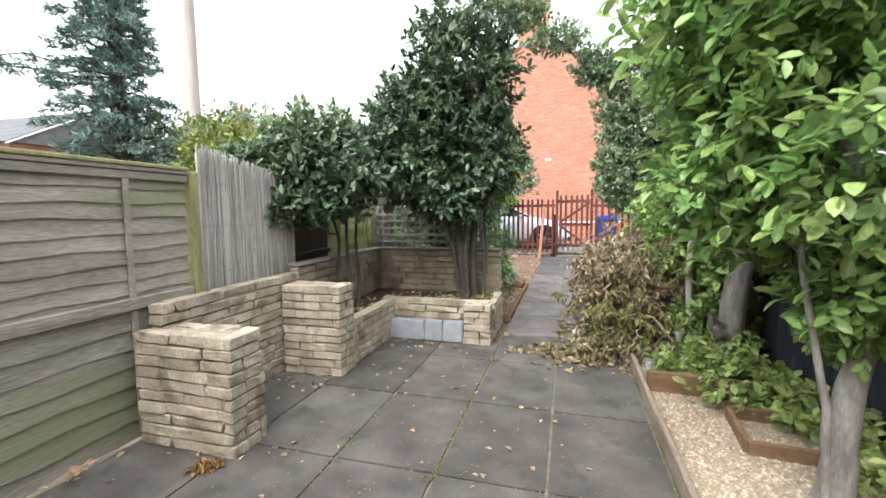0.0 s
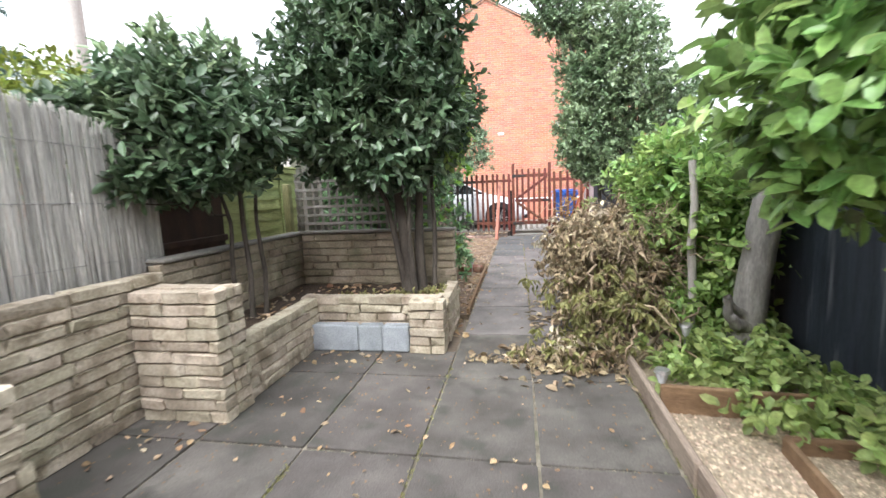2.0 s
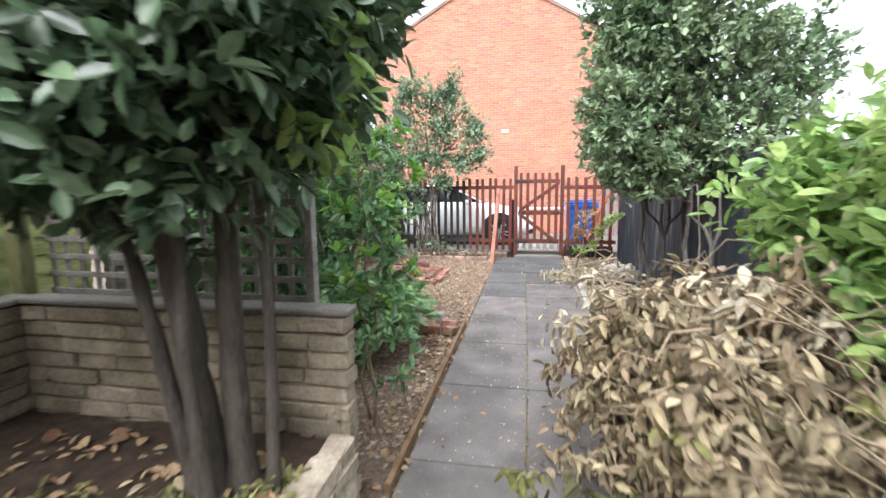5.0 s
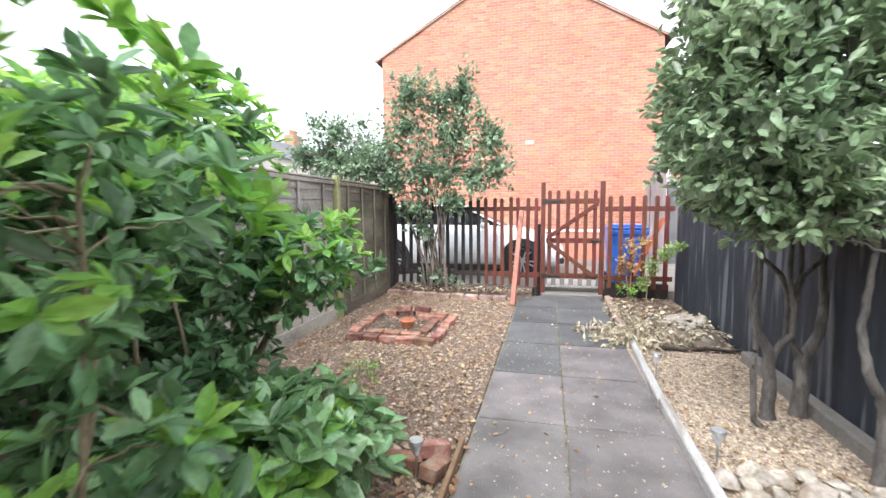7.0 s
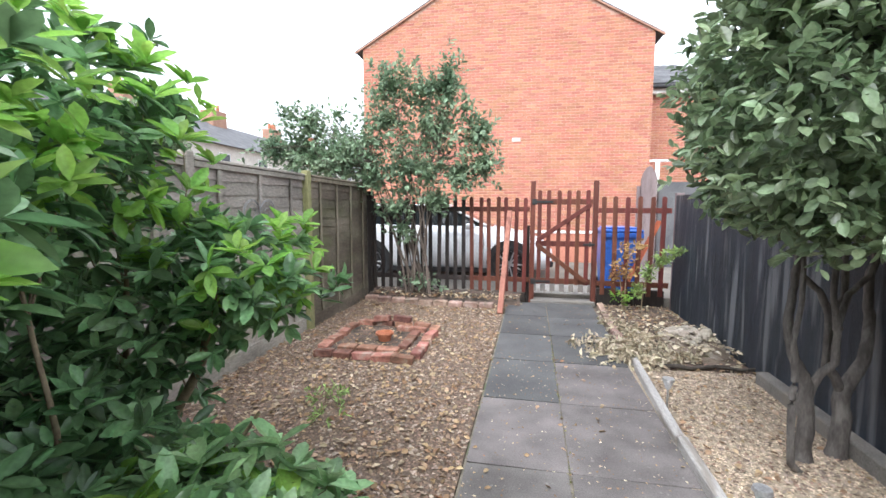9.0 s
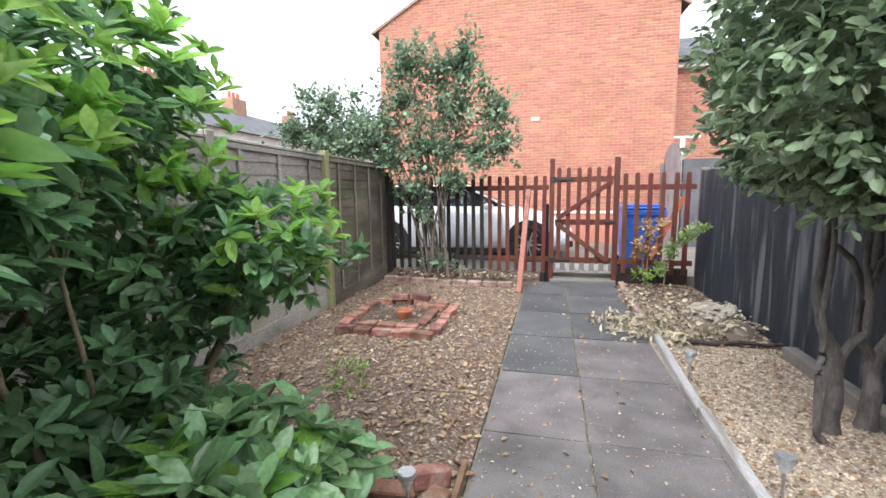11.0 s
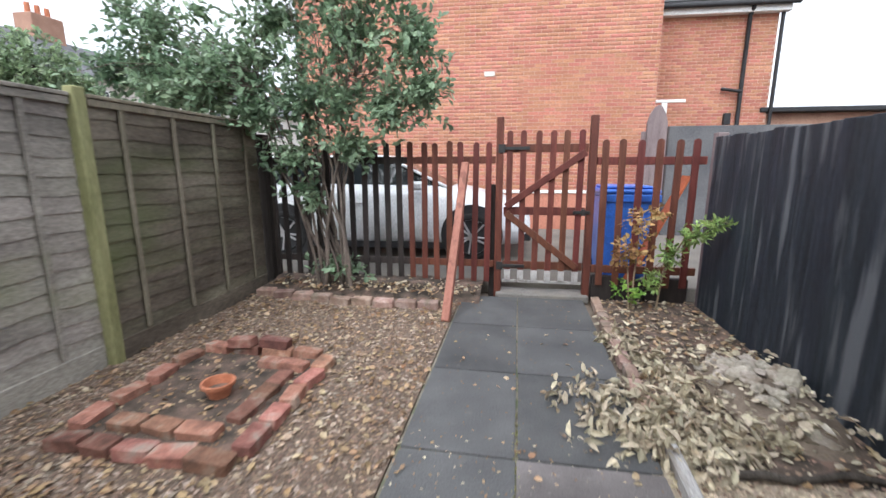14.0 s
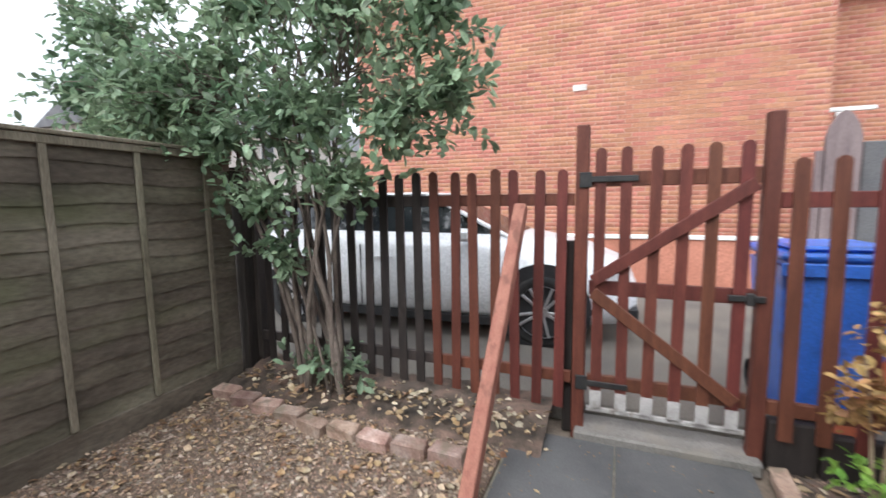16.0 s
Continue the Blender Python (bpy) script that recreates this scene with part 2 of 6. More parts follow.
M_LEAF_MID = mat("mid_green_leaf", [(0.20, 0.34, 0.085), (0.39, 0.51, 0.18)], 3, 0.42, 0.08, 60, "island", 0.5, spec=0.5, soft=0.45)
M_SMALL_LEAF = mat("small_tree_leaf", [(0.13, 0.21, 0.125), (0.28, 0.365, 0.23)], 2, 0.5, 0.08, 60, "island", 0.5, soft=0.4)
M_YELLOW_LEAF = mat("yellow_green_leaf", [(0.12, 0.17, 0.03), (0.24, 0.28, 0.06)], 2, 0.5, 0.08, 60, "island", 0.4, soft=0.3)
M_CONIFER = mat("blue_green_needles", [(0.12, 0.20, 0.175), (0.23, 0.33, 0.285)], 2, 0.6, 0.1, 60, "island", 0.4, soft=0.1)
M_VARIEGATED = mat("ground_cover_leaf", [(0.21, 0.33, 0.08), (0.50, 0.57, 0.24)], 8, 0.45, 0.08, 60, "island", 0.45, soft=0.42)
M_DRY_LEAF = mat("dry_brown_leaf", [(0.21, 0.155, 0.09), (0.42, 0.345, 0.225)], 3, 0.85, 0.2, 60, "island", 0.6, soft=0.22)
M_OLIVE = mat("olive_withered_leaf", [(0.19, 0.19, 0.07), (0.32, 0.31, 0.13)], 3, 0.7, 0.2, 60, "island", 0.45, soft=0.4)
M_PALE_LEAF = mat("pale_dead_leaf", [(0.38, 0.32, 0.22), (0.60, 0.53, 0.40)], 4, 0.85, 0.2, 60, "island", 0.4, soft=0.15)
M_LITTER = mat("fallen_leaf", [(0.24, 0.13, 0.065), (0.36, 0.25, 0.145), (0.48, 0.40, 0.29)], 5, 0.8, 0.2, 60, "island", 0.4, soft=0.1)
M_DYING = mat("yellow_brown_dying_leaf", [(0.27, 0.14, 0.055), (0.52, 0.36, 0.15)], 6, 0.75, 0.2, 60, "island", 0.4, soft=0.25)
M_BOARD = mat("grey_edging_board", [(0.22, 0.17, 0.13), (0.36, 0.29, 0.23)], 5, 0.88, 0.5, 60, stretch=(3, 0.4, 2), stain=(0.14, 0.10, 0.07), stain_scale=3)
M_PALE_EDGE = mat("pale_grey_edging", [(0.34, 0.32, 0.30), (0.48, 0.46, 0.44)], 5, 0.9, 0.5, 60, stretch=(3, 0.4, 2), stain=(0.2, 0.17, 0.14), stain_scale=4)
M_BED_BOARD = mat("brown_bed_board", [(0.15, 0.09, 0.05), (0.25, 0.16, 0.09)], 5, 0.85, 0.5, 60, stretch=(0.5, 2, 2))
M_CONCRETE = mat("concrete", [(0.15, 0.14, 0.125), (0.22, 0.205, 0.185)], 5, 0.9, 0.4, 80, stain=(0.2, 0.18, 0.15), stain_scale=4)
M_ROCK = mat("rubble_stone", [(0.25, 0.215, 0.17), (0.52, 0.465, 0.395)], 7, 0.92, 0.8, 50, "object", 0.2, stain=(0.2, 0.15, 0.1), stain_scale=8)
M_SILVER = mat("silver_car_paint", [(0.74, 0.75, 0.76), (0.82, 0.83, 0.84)], 2, 0.25, 0.0, 60, spec=0.6)
M_RUBBER = mat("tyre_rubber", [(0.012, 0.012, 0.012), (0.03, 0.029, 0.028)], 12, 0.85, 0.3, 90)
M_ALLOY = mat("alloy_rim", [(0.42, 0.42, 0.43), (0.55, 0.55, 0.56)], 10, 0.35, 0.05, 90, metal=0.8)
M_TRIM = mat("black_plastic", [(0.014, 0.014, 0.015), (0.028, 0.028, 0.03)], 10, 0.6, 0.1, 90)
M_CARGLASS = mat("dark_car_glass", [(0.015, 0.018, 0.02), (0.02, 0.024, 0.027)], 3, 0.06, 0.0, 60, spec=0.6)
M_LAMPGLASS = mat("clear_plastic", [(0.5, 0.51, 0.52), (0.6, 0.61, 0.62)], 5, 0.15, 0.0, 60, spec=0.6)
M_BLUE = mat("blue_bin_plastic", [(0.035, 0.14, 0.58), (0.065, 0.20, 0.70)], 4, 0.28, 0.06, 80, spec=0.6, stain=(0.03, 0.08, 0.33), stain_scale=5)
M_ORANGE_BOARD = mat("orange_plank", [(0.42, 0.10, 0.04), (0.52, 0.15, 0.06)], 6, 0.75, 0.3, 60)
M_WIRE = mat("galvanised_wire", [(0.22, 0.22, 0.22), (0.34, 0.33, 0.32)], 20, 0.6, 0.2, 90, metal=0.4)
M_STEEL = mat("brushed_steel", [(0.45, 0.45, 0.45), (0.58, 0.58, 0.57)], 15, 0.35, 0.1, 90, metal=0.8)
M_POLE = mat("telegraph_pole_timber", [(0.32, 0.29, 0.27), (0.46, 0.42, 0.39)], 3, 0.9, 0.4, 60, stretch=(3, 3, 0.3))
M_HOUSE_RED = mat("dark_terrace_brick", [(0.30, 0.17, 0.12), (0.40, 0.24, 0.17)], 2, 0.9, 0.2, 40)
M_PLASTER = mat("plain_wall_behind", [(0.40, 0.26, 0.19), (0.50, 0.33, 0.25)], 2, 0.9, 0.3, 50)


# ---- mesh helpers ----
def thing(name, at, label, category, group="", kind=""):
    ob = new(name)
    ob.location = at
    ob.empty_display_size = 0.1
    return tagged(ob, label, category, group, kind)


def hang(ob, parent):
    """Makes ob a part of parent while its own coordinates stay those of the world."""
    ob.parent = parent
    if parent.data is None:
        ob.matrix_parent_inverse = Matrix.Translation(-parent.location)
    return ob


def part(name, mesh, material, parent=None, label="", smooth=False):
    if isinstance(mesh, bmesh.types.BMesh):
        me = bpy.data.meshes.new(name)
        bmesh.ops.recalc_face_normals(mesh, faces=mesh.faces)
        mesh.to_mesh(me)
        mesh.free()
    else:
        me = mesh
    if not me.materials:
        me.materials.append(material)
    if smooth:
        me.polygons.foreach_set("use_smooth", [True] * len(me.polygons))
    ob = new(name, me)
    if parent is not None:
        hang(ob, parent)
    if label:
        ob["label"] = label
    return ob


def mesh_of(name, verts, faces):
    """A mesh from arrays: faces all of one size."""
    verts, faces = np.asarray(verts, float), np.asarray(faces, int)
    me = bpy.data.meshes.new(name)
    k = faces.shape[1]
    me.vertices.add(len(verts))
    me.vertices.foreach_set("co", verts.ravel())
    me.loops.add(faces.size)
    me.loops.foreach_set("vertex_index", faces.ravel())
    me.polygons.add(len(faces))
    me.polygons.foreach_set("loop_start", np.arange(len(faces)) * k)
    me.update(calc_edges=True)
    me.validate()
    return me


def box(bm, x0, x1, y0, y1, z0, z1, bevel=0.0, turn=None):
    """A box, its edges bevelled; turn: a matrix applied to it."""
    made = bmesh.ops.create_cube(bm, size=1)["verts"]
    m = Matrix.LocRotScale(((x0 + x1) / 2, (y0 + y1) / 2, (z0 + z1) / 2), None, (abs(x1 - x0), abs(y1 - y0), abs(z1 - z0)))
    bmesh.ops.transform(bm, matrix=m, verts=made)
    if bevel:
        edges = list({e for v in made for e in v.link_edges})
        made = [v for v in bmesh.ops.bevel(bm, geom=edges, offset=bevel, segments=1, affect="EDGES")["verts"]]
    if turn is not None:
        bmesh.ops.transform(bm, matrix=turn, verts=made)
    return bm


def beam(bm, a, b, w, d, bevel=0.004, up=(0, 0, 1)):
    """A square-cut length of timber from a to b, w across and d deep."""
    a, b = Vector(a), Vector(b)
    z = (b - a).normalized()
    x = Vector(up).cross(z)
    x = Vector((1, 0, 0)) if x.length < 1e-4 else x.normalized()
    y = z.cross(x)
    m = Matrix((x, y, z)).transposed().to_4x4()
    m.translation = (a + b) / 2
    n = (b - a).length
    return box(bm, -w / 2, w / 2, -d / 2, d / 2, -n / 2, n / 2, bevel, m)


def tube(points, radii, sides=7):
    """Vertices and quads of a tapering tube along points."""
    P = np.asarray(points, float)
    R = np.broadcast_to(np.asarray(radii, float), (len(P),))
    T = np.gradient(P, axis=0)
    T /= np.linalg.norm(T, axis=1)[:, None] + 1e-9
    ref = np.array([0.31, 0.93, 0.2]) if abs(T[0][2]) > 0.8 else np.array([0.05, 0.1, 1.0])
    U = np.cross(T, ref)
    U /= np.linalg.norm(U, axis=1)[:, None] + 1e-9
    V = np.cross(T, U)
    a = np.arange(sides) * 2 * np.pi / sides
    ring = np.cos(a)[None, :, None] * U[:, None] + np.sin(a)[None, :, None] * V[:, None]
    verts = (P[:, None] + ring * R[:, None, None]).reshape(-1, 3)
    i, j = np.meshgrid(np.arange(len(P) - 1), np.arange(sides), indexing="ij")
    k = (j + 1) % sides
    faces = np.stack([i * sides + j, i * sides + k, (i + 1) * sides + k, (i + 1) * sides + j], -1).reshape(-1, 4)
    return verts, faces


def joined(pairs):
    vs, fs, n = [], [], 0
    for v, f in pairs:
        vs.append(v), fs.append(f + n)
        n += len(v)
    return np.concatenate(vs), np.concatenate(fs)


def bent(a, b, n=6, wobble=0.05, sag=0.0):
    """Points of a crooked line from a to b."""
    a, b = np.asarray(a, float), np.asarray(b, float)
    t = np.linspace(0, 1, n)[:, None]
    p = a + (b - a) * t
    p[1:-1] += rng.normal(0, wobble, (n - 2, 3)) * np.linalg.norm(b - a)
    p[:, 2] -= sag * np.sin(np.pi * t[:, 0]) * np.linalg.norm(b - a)
    return p


def unit(v):
    return v / (np.linalg.norm(v, axis=-1, keepdims=True) + 1e-9)


def leaf_mesh(base, axis, normal, length, width, curl=0.12):
    """Folded, pointed leaves: one at each base, along axis, its upper side towards normal."""
    axis = unit(axis)
    side = unit(np.cross(axis, normal))
    nrm = np.cross(side, axis)
    L, W = np.asarray(length)[:, None], np.asarray(width)[:, None]
    c = np.asarray(curl) * L
    mid = lambda t, w, up, dip: base + axis * L * t + side * W * w + nrm * (W * up - c * dip)
    rim = [base, mid(0.18, 0.27, 0.10, 0.02), mid(0.46, 0.5, 0.15, 0.15), mid(0.78, 0.37, 0.10, 0.5), base + axis * L - nrm * c,
           mid(0.78, -0.37, 0.10, 0.5), mid(0.46, -0.5, 0.15, 0.15), mid(0.18, -0.27, 0.10, 0.02)]
    v = np.stack(rim, 1).reshape(-1, 3)
    k = np.arange(len(base))[:, None] * 8
    f = np.concatenate([k + np.array([[0, 4, 3, 2, 1]]), k + np.array([[0, 7, 6, 5, 4]])])
    return v, f


def spots(blobs, count, shell=0.5, lumps=0.18):
    """Places and outward ways through a union of lumpy ellipsoids."""
    B = np.asarray(blobs, float)
    w = (B[:, 3] * B[:, 4] * B[:, 5]) ** 0.75
    pick = rng.choice(len(B), count, p=w / w.sum())
    d = unit(rng.normal(size=(count, 3)))
    r = shell + (1 - shell) * rng.random(count) ** 0.6
    lump = 1 + lumps * (np.sin(d[:, 0] * 5 + pick * 1.7) * np.sin(d[:, 2] * 6 + pick) + np.sin(d[:, 1] * 7 + pick * 2.3) * 0.6)
    c = B[pick, :3] + d * B[pick, 3:] * (r * lump)[:, None]
    return c, d


def sprays(centres, ways, each, length, width, lift=0.25, spread=1.0, droop=0.0, stem=0.12, curl=0.12):
    """Sprays of leaves set round twigs that point along ways."""
    n = len(centres)
    d = unit(ways + rng.normal(0, 0.45, (n, 3)) + np.array([0, 0, lift]))
    c = np.repeat(centres, each, 0)
    a = np.repeat(d, each, 0)
    u = unit(np.cross(a, rng.normal(size=a.shape)))
    along = np.tile(np.linspace(-1, 0, each), n)[:, None] * stem + rng.normal(0, stem * 0.12, (n * each, 1))
    tilt = (spread * (0.55 + 0.5 * rng.random(n * each)))[:, None]
    axis = unit(a * np.cos(tilt) + u * np.sin(tilt) - np.array([0, 0, droop]))
    up = unit(a * 0.8 + np.array([0, 0, 0.9]) + rng.normal(0, 0.35, a.shape))
    size = rng.uniform(0.65, 1.15, n * each)
    return leaf_mesh(c + a * along, axis, up, length * size, width * size, curl * rng.uniform(0.3, 1.8, (n * each, 1)))


def plant(name, at, label, category, stems, blobs, leaf_mat, clusters, each, length, width, trunk_mat, twigs=60, lift=0.25, droop=0.0,
          spread=1.0, shell=0.5, stem=0.12, extra=None, group="", lumps=0.18, twig_r=0.006):
    """A tree or shrub: stems (points, foot radius, tip radius), limbs and twigs that reach the crown, and a crown of single leaves."""
    ob = thing(name, at, label, category, group)
    c, d = spots(blobs, clusters, shell, lumps)
    for pts, r0, r1 in stems:
        p = np.asarray(pts, float)
        t = np.linspace(0, len(p) - 1, 4 * len(p))
        fine = np.stack([np.interp(t, np.arange(len(p)), p[:, k]) for k in range(3)], 1)
        fine[1:] += rng.normal(0, min(r0 * 0.06, 0.004), fine[1:].shape)
        rr = np.linspace(r0, r1, len(fine)) * (1 + rng.normal(0, 0.035, len(fine)))
        rr[0] *= 1.35
        part("trunk" if r0 > 0.02 else "stem", mesh_of("trunk", *tube(fine, rr, 9)), trunk_mat, ob, smooth=True)
    ends = []
    for s in stems:
        p = np.asarray(s[0], float)
        for q in np.linspace(max(0.8, len(p) - 2.6), len(p) - 1, 12):
            ends.append(np.array([np.interp(q, np.arange(len(p)), p[:, k]) for k in range(3)]))
    limbs = []
    for k in rng.choice(len(c), min(twigs, len(c)), replace=False):
        e = min(ends, key=lambda q: np.linalg.norm(q - c[k]) * rnd.uniform(0.8, 1.5))
        limbs.append(tube(bent(e, c[k], 7, 0.035, -0.06), np.linspace(twig_r * 1.3, twig_r * 0.35, 7), 5))
    if limbs:
        part("branchwork", mesh_of("branchwork", *joined(limbs)), trunk_mat, ob, smooth=True)["kind"] = "stuff"
    part("crown", mesh_of("crown", *sprays(c, d, each, length, width, lift, spread, droop, stem)), leaf_mat, ob)
    if extra:
        m2, blobs2, count2, label2 = extra
        c2, d2 = spots(blobs2, count2, 0.8)
        part("young_leaves", mesh_of("young_leaves", *sprays(c2, d2, each, length, width, lift + 0.3, spread, droop, stem)), m2, ob, label2)
    return ob


def scatter(name, label, category, area, count, size, material, z=0.0, flat=0.5, parent=None):
    """Small stones or chips lying over areas (x0, x1, y0, y1)."""
    A = np.asarray(area, float)
    w = (A[:, 1] - A[:, 0]) * (A[:, 3] - A[:, 2])
    k = rng.choice(len(A), count, p=w / w.sum())
    x = A[k, 0] + (A[k, 1] - A[k, 0]) * rng.random(count)
    y = A[k, 2] + (A[k, 3] - A[k, 2]) * rng.random(count)
    s = size * rng.uniform(0.55, 1.5, count)
    o = np.array([[1, 0, 0], [-0.5, 0.87, 0], [-0.5, -0.87, 0], [0.1, 0.1, 1]])
    a = rng.random(count) * 6.28
    ca, sa = np.cos(a), np.sin(a)
    v = o[None] * s[:, None, None] * rng.uniform(0.6, 1.3, (count, 4, 1))
    v[:, :, 2] *= flat
    vx = v[:, :, 0] * ca[:, None] - v[:, :, 1] * sa[:, None] + x[:, None]
    vy = v[:, :, 0] * sa[:, None] + v[:, :, 1] * ca[:, None] + y[:, None]
    vz = v[:, :, 2] + z + rng.normal(0, 0.15, (count, 4)) * s[:, None]
    verts = np.stack([vx, vy, vz], -1).reshape(-1, 3)
    b = np.arange(count)[:, None] * 4
    faces = np.concatenate([b + np.array([[0, 1, 3]]), b + np.array([[1, 2, 3]]), b + np.array([[2, 0, 3]])])
    ob = part(name, mesh_of(name, verts, faces), material)
    return tagged(ob, label, category, kind="stuff")


def litter(name, label, area, count, size, material, z=0.012, tilt=0.35):
    """Fallen leaves lying over areas."""
    A = np.asarray(area, float)
    w = (A[:, 1] - A[:, 0]) * (A[:, 3] - A[:, 2])
    k = rng.choice(len(A), count, p=w / w.sum())
    base = np.stack([A[k, 0] + (A[k, 1] - A[k, 0]) * rng.random(count), A[k, 2] + (A[k, 3] - A[k, 2]) * rng.random(count),
                     z + 0.012 * rng.random(count)], 1)
    a = rng.random(count) * 6.28
    axis = np.stack([np.cos(a), np.sin(a), rng.normal(0, tilt * 0.4, count)], 1)
    nrm = np.stack([rng.normal(0, tilt, count), rng.normal(0, tilt, count), np.ones(count)], 1)
    s = size * rng.uniform(0.5, 1.3, count)
    ob = part(name, mesh_of(name, *leaf_mesh(base, axis, nrm, s, s * rng.uniform(0.4, 0.8, count), 0.15)), material)
    return tagged(ob, label, "leaves", kind="stuff")


def rough_block(name, seed, lumps=0.05):
    """A unit block with chipped edges and an uneven face, to be scaled."""
    r = random.Random(seed)
    bm = bmesh.new()
    bmesh.ops.create_cube(bm, size=1)
    bmesh.ops.bevel(bm, geom=list(bm.edges), offset=0.07, segments=1, affect="EDGES")
    for v in bm.verts:
        v.co += Vector((r.uniform(-1, 1) * lumps * 0.5, r.uniform(-1, 1) * lumps, r.uniform(-1, 1) * lumps))
    me = bpy.data.meshes.new(name)
    bm.to_mesh(me)
    bm.free()
    return me


STONES = [rough_block("stone", 30 + i, 0.085) for i in range(10)]
for me in STONES:
    me.materials.append(M_STONE)
DIRT_SHADE_STONES = [rough_block("stone", 50 + i, 0.07) for i in range(8)]
for me in DIRT_SHADE_STONES:
    me.materials.append(M_STONE_DIRT_SHADE)


PATIO = Matrix.Translation((0.116, -0.084, 0)) @ pose(0, 0, 0, 0, 0, 0.65) @ Matrix.Diagonal((0.962, 0.962, 0.9675, 1))
GARDEN = Matrix.Translation((0.376, -0.081, 0)) @ pose(0, 0, 0, 0, 0, 1.9) @ Matrix.Diagonal((1.006, 1.006, 0.991, 1))


def settle(before, m):
    """Sets all that was built since before, drawn on a grid of its own, into the plan."""
    for ob in [o for o in scene.objects if o not in before and o.parent is None]:
        ob.matrix_basis = m @ ob.matrix_basis
    return set(scene.objects)


def piece(name, mesh, at, size, parent, turn=0.0, tilt=(0, 0)):
    ob = new(name, mesh)
    hang(ob, parent)
    ob.matrix_basis = Matrix.LocRotScale(at, Euler((radians(tilt[0]), radians(tilt[1]), radians(turn))), size)
    return ob


def lay_stones(parent, a, b, z0, z1, thick, course=0.072, length=0.30, kinds=None):
    """Courses of walling stone from a to b (plan points of the wall's middle line), from z0 up to z1."""
    a, b = Vector((*a, 0)), Vector((*b, 0))
    way = (b - a).normalized()
    run, turn = (b - a).length, math.degrees(math.atan2(way.y, way.x))
    rows = max(1, round((z1 - z0) / course))
    h = (z1 - z0) / rows
    for i in range(rows):
        s = -rnd.uniform(0, 0.6) * length
        while s < run - 0.03:
            n = length * rnd.uniform(0.75, 1.3)
            lo, hi = max(s, 0), min(s + n, run)
            if hi - lo > 0.04:
                p = a + way * (lo + hi) / 2
                piece("stone", rnd.choice(kinds or STONES), (p.x, p.y, z0 + (i + 0.5) * h), (hi - lo - 0.003, thick + rnd.uniform(-0.012, 0.012), h - 0.010),
                      parent, turn + rnd.choice((0, 180)) + rnd.uniform(-0.6, 0.6), (0, rnd.uniform(-0.6, 0.6)))
            s += n


# ---- ground ----
bm = bmesh.new()
bmesh.ops.create_grid(bm, x_segments=40, y_segments=40, size=400)
for v in bm.verts:
    v.co.z = -0.06
tagged(part("ground", bm, M_EARTH), "bare brown earth round the garden", "ground", kind="structure")

bm = bmesh.new()
box(bm, -40, 40, 11.36, 15.6, -0.055, 0.10, 0.01)
tagged(part("road", bm, M_STREET), "worn brown-grey driveway behind the picket fence", "driveway", kind="structure")

bm = bmesh.new()
box(bm, -0.02, 0.96, 11.09, 11.355, -0.05, 0.035, 0.012)
tagged(part("threshold", bm, M_CONCRETE), "pale concrete step under the garden gate", "step", kind="structure")

patio = thing("pavement", (-0.4, 3.0, -0.05), "grey concrete paving slabs of patio and path", "paving", kind="structure")
bm = bmesh.new()
box(bm, -2.2, 0.80, -5.8, 2.72, -0.058, -0.012)
part("bedding", bm, M_JOINT, patio)
bm = bmesh.new()
box(bm, -0.38, 0.90, 2.72, 11.08, -0.058, -0.012)
part("bedding", bm, M_JOINT, patio)


def slab_mesh(name, material, seed):
    r = random.Random(seed)
    b = bmesh.new()
    bmesh.ops.create_cube(b, size=1)
    bmesh.ops.bevel(b, geom=list(b.edges), offset=0.012, segments=1, affect="EDGES")
    for v in b.verts:
        v.co.x += r.uniform(-0.006, 0.006)
        v.co.y += r.uniform(-0.006, 0.006)
    me = bpy.data.meshes.new(name)
    b.to_mesh(me)
    b.free()
    me.materials.append(material)
    return me


SLABS = [slab_mesh("slab", M_SLAB, i) for i in range(4)]
PATH_SLABS = [slab_mesh("path_slab", M_SLAB_PATH, 10 + i) for i in range(4)]
DARK_SLABS = [slab_mesh("dark_slab", M_SLAB_DARK, i) for i in range(3)]


def slab(x0, x1, y0, y1, kinds, gap):
    piece("slab", rnd.choice(kinds), ((x0 + x1) / 2, (y0 + y1) / 2, -0.025), (x1 - x0 - gap, y1 - y0 - gap, 0.05), patio,
          rnd.uniform(-0.35, 0.35), (rnd.uniform(-0.3, 0.3), rnd.uniform(-0.3, 0.3)))


for i, (x0, x1) in enumerate(((-2.18, -1.55), (-1.55, -0.95), (-0.95, -0.37), (-0.37, 0.19), (0.19, 0.79))):
    y = 0.52 - 7 * 0.87
    while y < 2.6:
        slab(x0, x1, y, min(y + 0.87, 2.72 if i < 3 else 3.13), SLABS, 0.013)
        y += 0.87
for x0, x1 in ((-0.37, 0.22), (0.22, 0.90)):
    y = 3.13
    while y < 10.9:
        y1 = 11.07 if y > 10 else y + 0.885
        slab(x0, x1, y, y1, DARK_SLABS if y > 8.3 or (x0 < 0 and y > 7.4) else PATH_SLABS, 0.012)
        y = y1

